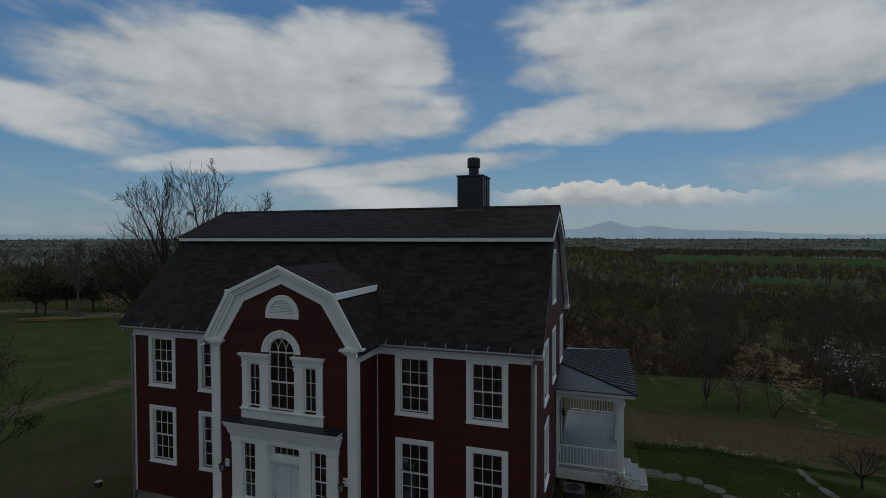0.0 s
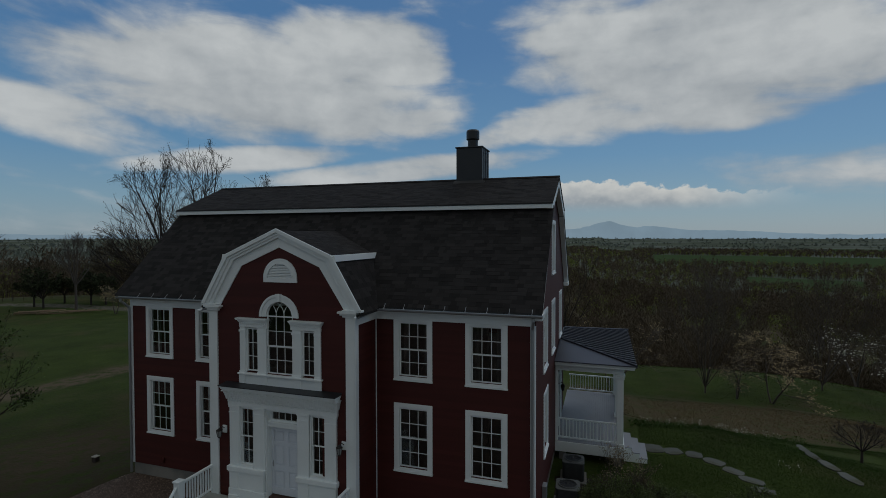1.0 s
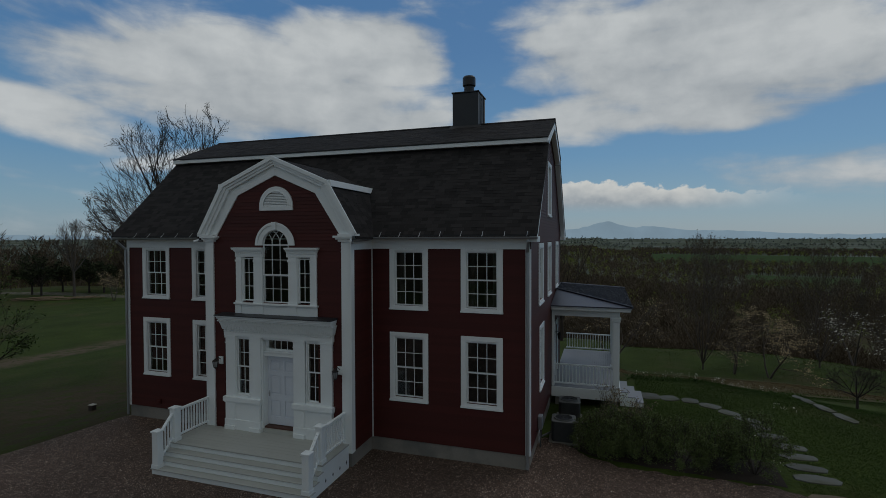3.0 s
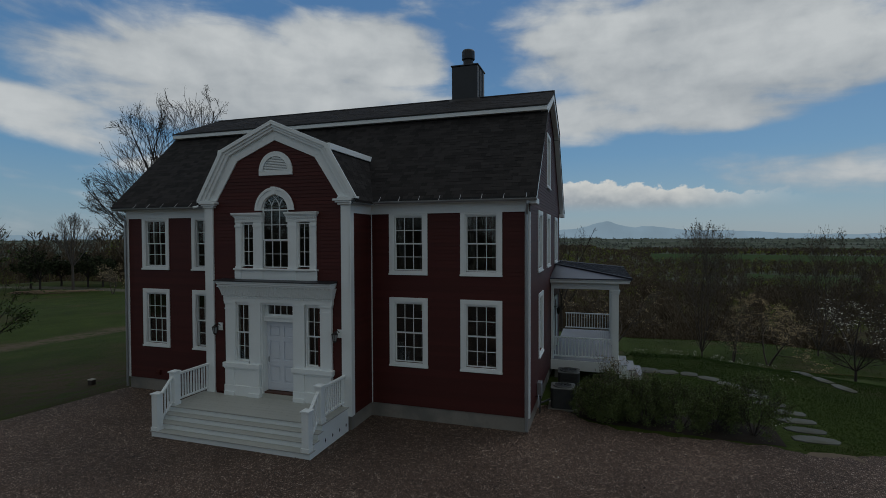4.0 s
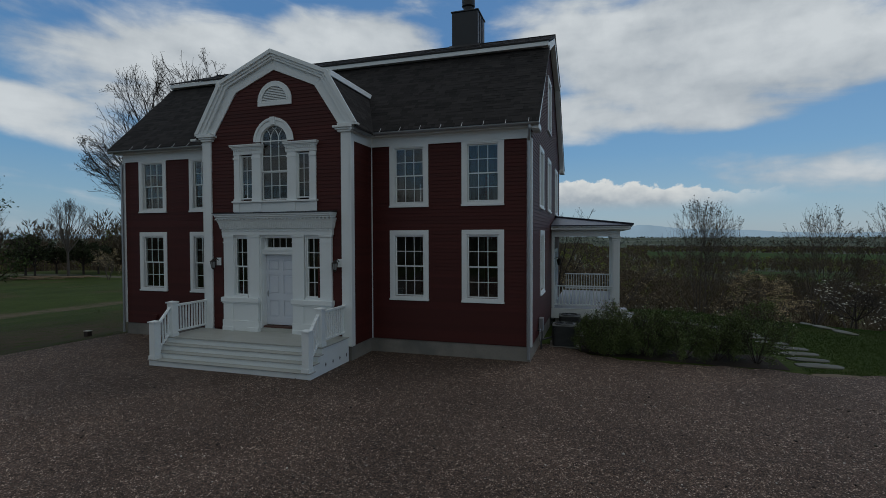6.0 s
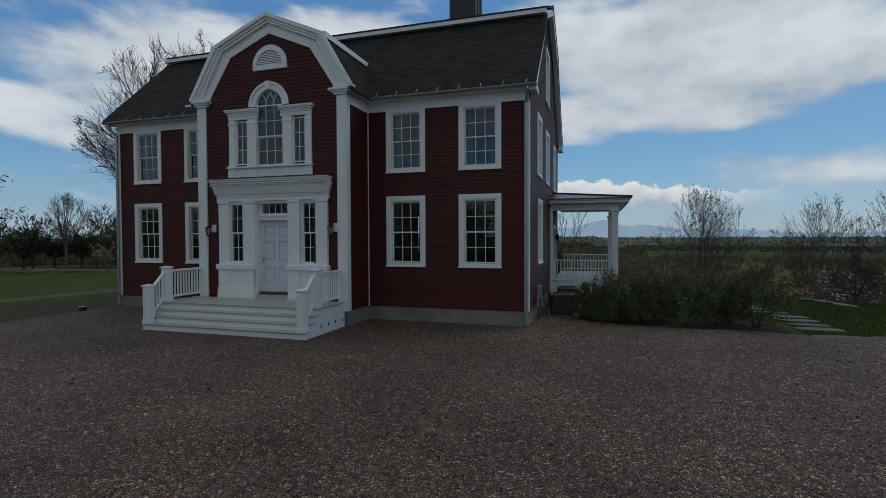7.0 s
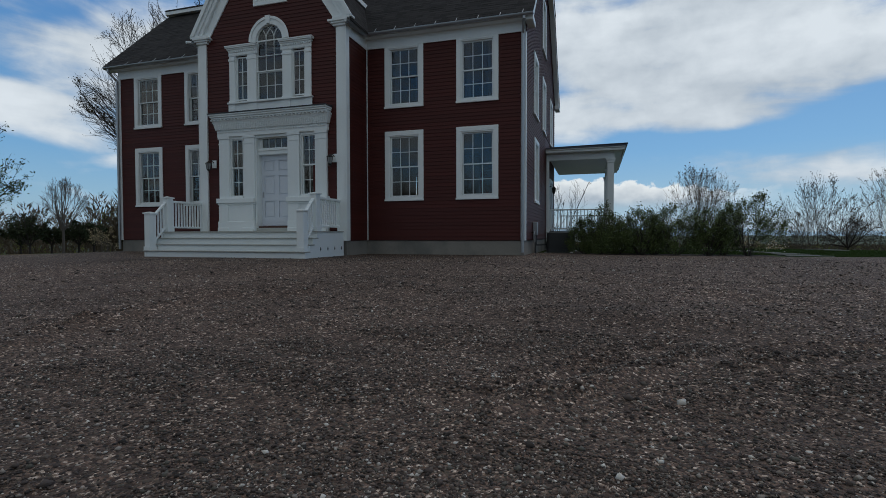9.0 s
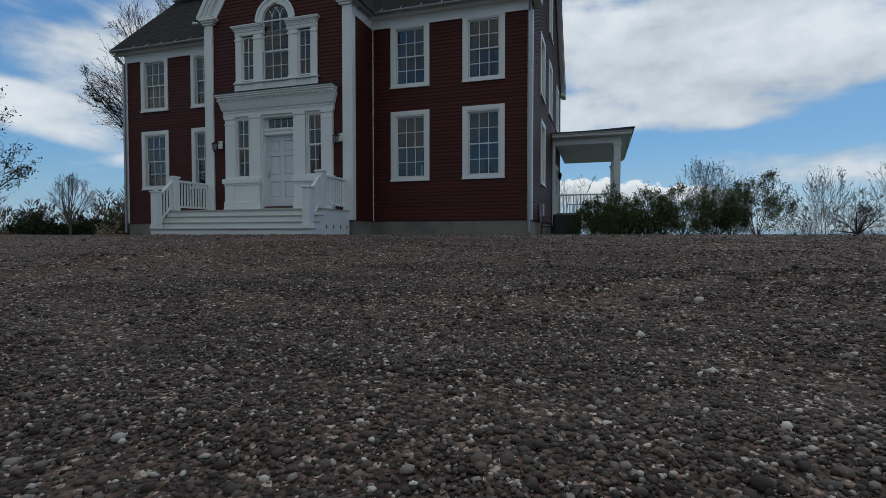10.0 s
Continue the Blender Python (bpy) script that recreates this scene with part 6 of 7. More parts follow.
FLAGS = [(3.75, 8.1, 0.85, 0.95, 10), (4.5, 8.05, 0.75, 0.75, 20), (5.25, 7.95, 0.65, 0.7, -15), (5.88, 7.5, 0.8, 0.65, -30), (6.4, 6.85, 0.75, 0.6, -40), (6.85, 6.25, 0.85, 0.55, -25),
         (7.02, 5.58, 0.8, 0.52, -10), (7.22, 4.82, 0.85, 0.55, -12), (7.45, 4.05, 0.95, 0.55, -5), (7.46, 3.3, 1.0, 0.55, 4), (7.42, 2.55, 1.05, 0.55, 0), (7.43, 1.85, 1.15, 0.6, 3), (7.4, 0.62, 1.35, 0.75, 4)]
for fx, fy, fw, fd, fr in FLAGS:
    slab_stone("flagstone", fx, fy, fw, fd * 0.9, fr, 0.08, "broad worn tan stone at the gravel's edge" if fy < 1 else "grey bluestone stepping stone set in the grass", "flagstone", "stepping stone path", TAN_STONE if fy < 1 else FLAG)
for sx, sy, sw, sd, sr in ((9.95, 11.2, 0.3, 0.6, 5), (9.8, 10.3, 0.34, 0.7, 4), (9.75, 9.35, 0.36, 0.85, 8), (9.95, 8.45, 0.4, 1.0, 14), (10.25, 7.45, 0.42, 1.05, 20)):
    slab_stone("stone_slab", sx, sy, sw, sd, sr, 0.3, "long flat stone slab at the lawn edge", "stone", "lawn edge slabs", top=0.045)


# ---- plants ----
def quads(points, size, rng, flat=0.0):
    """Small leaves: one folded quad at each point, facing any way."""
    points = np.asarray(points)
    n = len(points)
    a = rng.normal(size=(n, 3))
    a[:, 2] *= 1 - flat
    a /= np.linalg.norm(a, axis=1)[:, None] + 1e-9
    b = np.cross(a, rng.normal(size=(n, 3)))
    b /= np.linalg.norm(b, axis=1)[:, None] + 1e-9
    s = size * rng.uniform(0.6, 1.3, (n, 1))
    v = np.stack([points - a * s, points + b * s * 0.45, points + a * s, points - b * s * 0.45], 1).reshape(-1, 3)
    f = np.arange(4 * n).reshape(-1, 4)
    return v, f


class Branches:
    """Limbs grown from a base, kept as tapering tubes; remembers the twig ends."""

    def __init__(self, seed):
        self.rng = random.Random(seed)
        self.v, self.f, self.ends = [], [], []
        self.crown = None                             # middle height, half width, half height of the crown

    def limb(self, pts, rads, n):
        k = len(self.v)
        for i, (p, r) in enumerate(zip(pts, rads)):
            d = (pts[min(i + 1, len(pts) - 1)] - pts[max(i - 1, 0)]).normalized()
            u = d.orthogonal().normalized()
            w = d.cross(u)
            for j in range(n):
                a = 2 * math.pi * j / n
                self.v.append(p + (u * math.cos(a) + w * math.sin(a)) * r)
        for i in range(len(pts) - 1):
            for j in range(n):
                q = (j + 1) % n
                self.f.append((k + i * n + j, k + i * n + q, k + (i + 1) * n + q, k + (i + 1) * n + j))

    def room(self, p, d):
        """How far the way d runs from p to the edge of the crown."""
        zc, rw, rh = self.crown
        q, e = Vector((p.x / rw, p.y / rw, (p.z - zc) / rh)), Vector((d.x / rw, d.y / rw, d.z / rh))
        a, b, c = e.dot(e), q.dot(e), q.dot(q) - 1
        disc = b * b - a * c
        if disc <= 0:
            return 0.12 * rh
        return max((-b + math.sqrt(disc)) / a, 0.12 * rh)

    def grow(self, p, d, length, r, level, kids, spread, lift, thin):
        rng = self.rng
        segs = 5 if level == 0 else (4 if level == 1 else (3 if level < 4 else 2))
        if self.crown:
            length = min(length, self.room(p, d) * (rng.uniform(0.8, 1.0) if level < 2 else rng.uniform(0.45, 1.0)))
            if length < 0.04 * self.crown[2] / 5:
                return
        pts, rads, dirs = [p.copy()], [r], [d.copy()]
        for i in range(segs):
            d = (d + Vector((rng.gauss(0, 0.1), rng.gauss(0, 0.1), rng.gauss(0, 0.07) + lift * 0.12))).normalized()
            p = p + d * length / segs
            pts.append(p.copy()), dirs.append(d.copy())
            rads.append(max(r * (1 - 0.75 * (i + 1) / segs), thin))
        self.limb(pts, rads, 7 if level == 0 else (5 if level == 1 else 3))
        if level >= len(kids):
            self.ends += pts[1:]
            return
        if level >= len(kids) - 1:
            self.ends.append(pts[-1])
        for i in range(kids[level]):
            t = 0.25 + 0.75 * (i + rng.uniform(0.2, 0.9)) / kids[level]
            t = min(t, 0.98)
            s = t * segs
            a = int(s)
            q = pts[a].lerp(pts[a + 1], s - a)
            side = dirs[a].orthogonal().normalized()
            side.rotate(Matrix.Rotation(rng.uniform(0, 6.283), 3, dirs[a]))
            ang = spread * rng.uniform(0.65, 1.25)
            nd = (dirs[a] * math.cos(ang) + side * math.sin(ang)).normalized()
            nl = length * rng.uniform(0.42, 0.68) * (1.15 - 0.45 * t)
            self.grow(q, nd, nl, max(rads[a] * rng.uniform(0.45, 0.6), thin), level + 1, kids, spread, lift, thin)

    def mesh(self, name, mat):
        me = bpy.data.meshes.new(name)
        me.from_pydata([tuple(p) for p in self.v], [], self.f)
        me.materials.append(mat)
        me.shade_smooth()
        return me


def tree(name, x, y, label, seed, height, stems=1, kids=(5, 5, 4, 4), spread=0.6, lift=0.4, trunk=0.16, bole=0.3, thin=0.008, bark=BARK, leaf=None, leaf_size=0.05, leaf_n=0, lean=0.25,
         category="tree", group="", jitter=0.15, wide=1.0, sink=0.1, flat=0.0, z=None):
    rng = random.Random(seed)
    br = Branches(seed)
    for s in range(stems):
        a = 2 * math.pi * s * (0.382 if stems > 10 else 1 / max(stems, 1)) + rng.uniform(-0.4, 0.4)
        tilt = lean * rng.uniform(0.1 if stems > 10 else 0.6, 1.2) if stems > 1 else rng.uniform(0, 0.06)
        d = Vector((math.cos(a) * math.sin(tilt), math.sin(a) * math.sin(tilt), math.cos(tilt)))
        base = Vector((math.cos(a), math.sin(a), 0)) * (0.12 * trunk / 0.16 if stems > 1 else 0)
        br.grow(base - Vector((0, 0, sink)), d, height * (0.62 if stems == 1 else 0.72) * rng.uniform(0.85, 1.1), trunk * rng.uniform(0.8, 1.1), 0, kids, spread, lift, thin)
    zs = max(p.z for p in br.v)
    k = height / zs
    for p in br.v + br.ends:
        p.x *= k * wide
        p.y *= k * wide
        p.z *= k
    t = thing(name, label, category, group, at=pose(x, y, float(land(x, y)) if z is None else z, 0, 0, rng.uniform(0, 360)))
    part("trunk", br.mesh("trunk", bark), bark, t)
    if leaf is not None and leaf_n:
        nr = np.random.default_rng(seed)
        ends = np.array([tuple(p) for p in br.ends])
        pick = ends[nr.integers(0, len(ends), leaf_n)] + nr.normal(scale=jitter, size=(leaf_n, 3)) * np.array([1, 1, 0.7 * (1 - flat)])
        if category == "shrub":                           # foliage down to the ground
            low = nr.random(leaf_n) < 0.3
            pick[low, 2] *= nr.uniform(0.08, 0.8, low.sum())
            pick[low, :2] *= 0.85
        pick = pick[pick[:, 2] > 0.03]
        v, f = quads(pick, leaf_size, nr, flat)
        part("crown", big_mesh("crown", v, f, leaf), leaf, t)
    return t


def crowned(name, x, y, label, seed, height, half, low, stems, kids, spread, lift, trunk, thin, bark, lean, bole=0.0, leaf=None, leaf_size=0.05, leaf_n=0, category="tree", group="", jitter=0.1, cover=0.0, z=None):
    """A tree or shrub whose twigs end in a rounded crown: half its width, low its foot; stems spread by lean from a bole of that height."""
    rng = random.Random(seed)
    br = Branches(seed)
    br.crown = ((height + low) / 2, half, (height - low) / 2)
    top = Vector((0, 0, bole))
    if bole:
        br.limb([Vector((0, 0, -0.15)), Vector((rng.gauss(0, 0.03), 0, bole * 0.5)), top], [trunk * 1.9, trunk * 1.6, trunk * 1.4], 9)
    for k in range(stems):
        a = 2.4 * k + rng.uniform(-0.3, 0.3)
        tilt = lean * math.sqrt((k + 0.35) / stems) * rng.uniform(0.85, 1.1)
        d = Vector((math.cos(a) * math.sin(tilt), math.sin(a) * math.sin(tilt), math.cos(tilt)))
        base = top + Vector((math.cos(a), math.sin(a), 0)) * trunk * 0.8 - Vector((0, 0, 0.05))
        saved = br.crown
        if base.z < low:                               # the stem runs up into the crown from below it
            br.crown = (saved[0], saved[1], saved[0] - base.z + 0.05 if saved[0] - base.z > saved[2] else saved[2])
        br.grow(base, d, height * 1.2, trunk * rng.uniform(0.7, 1.1), 0, kids, spread, lift, thin)
        br.crown = saved
    t = thing(name, label, category, group, at=pose(x, y, float(land(x, y)) if z is None else z, 0, 0, rng.uniform(0, 360)))
    part("trunk", br.mesh("trunk", bark), bark, t)
    if leaf is not None:
        nr = np.random.default_rng(seed)
        ends = np.array([tuple(p) for p in br.ends])
        pick = ends[nr.integers(0, len(ends), leaf_n)] + nr.normal(scale=jitter, size=(leaf_n, 3))
        if cover:                                      # some foliage hangs lower
            lowered = nr.random(leaf_n) < cover
            pick[lowered, 2] *= nr.uniform(0.2, 0.9, lowered.sum())
        pick = pick[pick[:, 2] > 0.04]
        v, f = quads(pick, leaf_size, nr)
        part("crown", big_mesh("crown", v, f, leaf), leaf, t)
    return t


# hedge along the yard: vase-shaped shrubs on bare lower stems
for i, (hx, hy, hh, hw, n_) in enumerate(((1.6, 2.1, 1.05, 0.55, 4200), (2.05, 1.75, 1.5, 0.55, 5600), (2.55, 2.1, 1.25, 0.55, 5200), (3.15, 1.75, 1.4, 0.66, 4600), (3.6, 2.35, 1.1, 0.5, 3600), (4.1, 1.7, 1.42, 0.72, 4600), (4.95, 1.75, 1.2, 0.58, 3800), (5.45, 2.4, 1.0, 0.5, 3000), (5.95, 1.75, 1.7, 0.88, 5200))):
    crowned("hedge_shrub", hx, hy, "olive green leafy multi-stemmed garden shrub", 40 + i, hh, hw, 0.0, 15, (6, 5, 3), 0.42, 0.25, 0.011, 0.0022, BARK_DARK, 0.95, leaf=HEDGE, leaf_size=0.026, leaf_n=int(n_ * 1.35), category="shrub", group="hedge by the gravel", jitter=0.045, cover=0.12 if i > 2 else 0.3)
tree("hydrangea", 2.2, 4.9, "dry hydrangea bush with pale flower heads", 61, 1.35, stems=8, kids=(4, 4), spread=0.45, trunk=0.014, thin=0.004, leaf=DRY_HEADS, leaf_size=0.04, leaf_n=420, lean=0.5, category="shrub", jitter=0.06)
tree("hydrangea", 2.95, 4.6, "dry hydrangea bush with pale flower heads", 62, 1.0, stems=8, kids=(4, 4), spread=0.45, trunk=0.014, thin=0.004, leaf=DRY_HEADS, leaf_size=0.035, leaf_n=420, lean=0.55, category="shrub", jitter=0.06)
for bx, by, bh in ((1.9, 3.4, 0.8), (2.7, 3.5, 0.9), (3.4, 3.3, 0.8), (3.1, 4.0, 0.7)):
    tree("dry_shrub", bx, by, "low brown dry-stemmed garden shrub", int(bx * 100), bh, stems=12, kids=(5, 4, 3), spread=0.5, trunk=0.01, thin=0.003, leaf=DRY_LEAVES, leaf_size=0.022, leaf_n=900, lean=0.6, category="shrub", group="dry shrubs by the porch", jitter=0.05, sink=0.02)
crowned("fruit_tree", 11.7, 10.2, "low bare fruit tree with spreading dark branches", 71, 1.75, 1.15, 0.5, 8, (7, 5, 4), 0.75, -0.05, 0.03, 0.004, BARK_DARK, 1.15, bole=0.55)
crowned("lawn_tree", -22.7, -1.4, "young tree with opening dark leaves on the lawn", 81, 7.0, 3.25, 0.3, 11, (6, 5, 4), 0.6, 0.2, 0.05, 0.005, BARK_DARK, 0.8, bole=1.0, leaf=YOUNG, leaf_size=0.06, leaf_n=5200, jitter=0.1)
crowned("maple_tree", -21.5, 10.5, "large bare maple with fine red-brown budding twigs", 91, 14.9, 5.6, 2.2, 15, (8, 6, 4), 0.5, 0.3, 0.1, 0.0095, BARK_DARK, 0.8, bole=2.6, leaf=BUDS, leaf_size=0.036, leaf_n=15000, jitter=0.08)
for i, (tx, ty, th, tw) in enumerate(((10.6, 36.0, 11.6, 4.4), (21.3, 41.0, 11.2, 4.0), (27.2, 38.0, 12.6, 4.4))):
    crowned("shade_tree", tx, ty, "slender bare tree with upswept twigs and swelling buds", 101 + i, th, tw, 1.5, 13, (7, 6, 4), 0.4, 0.5, 0.045, 0.0058, BARK, 0.66, bole=0.6, leaf=BUDS, leaf_size=0.07, leaf_n=2600, jitter=0.05)
crowned("shade_tree", -2.4, 43.0, "bare tree behind the house", 104, 12.0, 4.0, 3.0, 8, (6, 5, 3), 0.55, 0.3, 0.1, 0.008, BARK_DARK, 0.85, bole=2.5)
crowned("lone_tree", -75.4, 41.6, "lone bare tree at the woodland edge", 105, 12.2, 3.7, 3.4, 9, (7, 5, 4), 0.42, 0.45, 0.11, 0.01, BARK, 0.62, bole=4.0)
for i, (tx, ty, th, tw) in enumerate(((-85.7, 42.3, 6.4, 2.2), (-82.4, 41.5, 6.8, 2.2), (-84.9, 46.5, 4.4, 1.6), (-79.3, 46.9, 5.6, 2.1), (-77.0, 47.7, 5.0, 2.3))):
    crowned("cedar_tree", tx, ty, "dark evergreen on a bare trunk beside the lane", 140 + i, th, tw, 1.2, 8, (7, 5), 0.7, 0.1, 0.09, 0.02, BARK_DARK, 1.0, bole=1.6, leaf=WOODS_DARK, leaf_size=0.2, leaf_n=1700, jitter=0.2, group="evergreens along the lane")
for i, (tx, ty, th, n_, lf, sp, fl) in enumerate(((12.9, 35.0, 5.2, 420, BLOSSOM, 0.9, 0.5), (15.4, 34.5, 6.0, 2300, BLOSSOM, 0.95, 0.6), (27.2, 49.0, 6.2, 260, WHITE_BLOSSOM, 1.2, 0.93), (31.5, 47.0, 5.0, 90, WHITE_BLOSSOM, 1.1, 0.9), (2.6, 33.0, 6.4, 700, BLOSSOM, 0.8, 0.4), (-66.5, 41.0, 4.6, 1000, BLOSSOM, 0.8, 0.3))):
    tree("flowering_tree", tx, ty, "white-flowering spring tree at the woodland edge" if lf is WHITE_BLOSSOM else "small garden tree in cream blossom", 120 + i, th, stems=2, kids=(7, 5, 4), spread=sp, lift=0.1, trunk=0.07, thin=0.01, leaf=lf,
         leaf_size=0.12 if lf is WHITE_BLOSSOM else 0.05, leaf_n=int(n_ * 1.7), lean=0.35, jitter=0.2 if lf is WHITE_BLOSSOM else 0.1, wide=1.15, flat=fl)


def log_pile():
    pile = thing("brush_pile", "heap of pale cut branches on the lawn", "brush pile", at=pose(-75.0, 39.0, float(land(-75.0, 39.0)), 0, 0, 30))
    rng = random.Random(5)
    for i in range(34):
        x, y, z = rng.uniform(-3.6, 3.6), rng.uniform(-0.8, 0.8), rng.uniform(0.06, 0.45)
        a = rng.gauss(0.1, 0.35)
        l = rng.uniform(0.6, 2.2)
        x *= 1.3
        part("branch", Geo().tube((x - l * math.cos(a), y - l * math.sin(a) * 0.5, z), (x + l * math.cos(a), y + l * math.sin(a) * 0.5, z + rng.uniform(-0.05, 0.15)), rng.uniform(0.03, 0.07), n=5), STUMP_WOOD, pile)


log_pile()


def ground_cover(name, n, area, height, mat, label, category, seed, keep=None, size=0.03):
    """Upright slivers standing on the land."""
    rng = np.random.default_rng(seed)
    x, y = rng.uniform(area[0], area[1], n), rng.uniform(area[2], area[3], n)
    ok = (y > gravel_back(x) + 0.12)
    if keep is not None:
        ok &= keep(x, y)
    x, y = x[ok], y[ok]
    n = len(x)
    z = land(x, y)
    a = rng.uniform(0, 2 * math.pi, n)
    h = height * rng.uniform(0.4, 1.3, n)
    w = size * rng.uniform(0.6, 1.3, n)
    lx, ly = rng.normal(scale=1.1, size=(2, n)) * h
    p = np.stack([np.stack([x - w * np.cos(a), y - w * np.sin(a), z - 0.01], -1), np.stack([x + w * np.cos(a), y + w * np.sin(a), z - 0.01], -1), np.stack([x + lx, y + ly, z + h], -1)], 1)
    ob = new(name, big_mesh(name, p.reshape(-1, 3), np.arange(3 * n).reshape(-1, 3), mat))
    return tagged(ob, label, category, kind="stuff")


def off_stones(x, y):
    ok = np.ones(len(x), bool)
    for fx, fy, fw, fd, _ in FLAGS:
        ok &= (np.abs(x - fx) > fw * 0.5) | (np.abs(y - fy) > fd * 0.5)
    ok &= y < np.interp(x, [3.3, 5.3, 6.6, 8.0, 9.2, 10.4], [10.9, 11.35, 12.0, 13.0, 13.0, 12.5])
    ok &= ~((x < 3.3) & (y > 5.8) & (y < 14.4)) & ~((x < 6.9) & (y < 2.9)) & ~((x < 1.6) & (y < 6))
    return ok


ground_cover("lawn_grass", 320000, (0.3, 15, 0.6, 14.5), 0.04, GRASS, "short green spring grass", "grass", 11, off_stones, 0.007)
ground_cover("border_plants", 5200, (3.0, 10.6, 10.2, 14.2), 0.16, GRASS, "green perennials in the border", "plants", 13, lambda x, y: np.abs(y - np.interp(x, [3.3, 5.3, 6.6, 8.0, 9.2, 10.4], [10.9, 11.35, 12.0, 13.0, 13.0, 12.5])) < 0.5, 0.02)


def slope(x, y):
    return np.abs(y - (21.0 + 0.13 * x) + 2.0 * np.sin(x * 0.4)) < 9.0


ground_cover("meadow_grass", 70000, (1.0, 46, 13.5, 54), 0.06, ROUGH_GRASS, "rough green spring grass below the garden", "grass", 14, lambda x, y: ~slope(x, y), 0.03)
ground_cover("meadow_grass", 60000, (1.0, 46, 12.5, 34), 0.05, DEAD_GRASS, "flattened tan grass on the slope", "grass", 15, slope, 0.025)
ground_cover("meadow_grass", 150000, (-62, -15.2, -6, 46), 0.02, ROUGH_GRASS, "short uneven spring grass beside the house", "grass", 16, lambda x, y: np.abs(x + 35.8 - y / 6) > 1.1, 0.012)


def border_flowers():
    rng = np.random.default_rng(21)
    spots = []
    for _ in range(60):
        x = rng.uniform(3.4, 9.6)
        spots.append((x, rng.normal(float(np.interp(x, [3.3, 5.3, 6.6, 8.0, 9.2], [10.9, 11.35, 12.0, 13.0, 13.0])), 0.3)))
    for cx, cy in ((6.2, 4.3), (6.5, 3.2), (6.9, 2.4), (2.9, 3.7), (8.4, 7.6)):
        for _ in range(5):
            spots.append((cx + rng.normal(0, 0.4), cy + rng.normal(0, 0.3)))
    pts = []
    for x, y in spots:
        z = float(land(x, y))
        for _ in range(5):
            pts.append((x + rng.normal(0, 0.05), y + rng.normal(0, 0.05), z + rng.uniform(0.08, 0.34)))
    v, f = quads(np.array(pts), 0.025, rng)
    tagged(new("border_flowers", big_mesh("border_flowers", v, f, WHITE_BLOSSOM)), "white flowers scattered in the garden", "flowers", kind="stuff")


border_flowers()


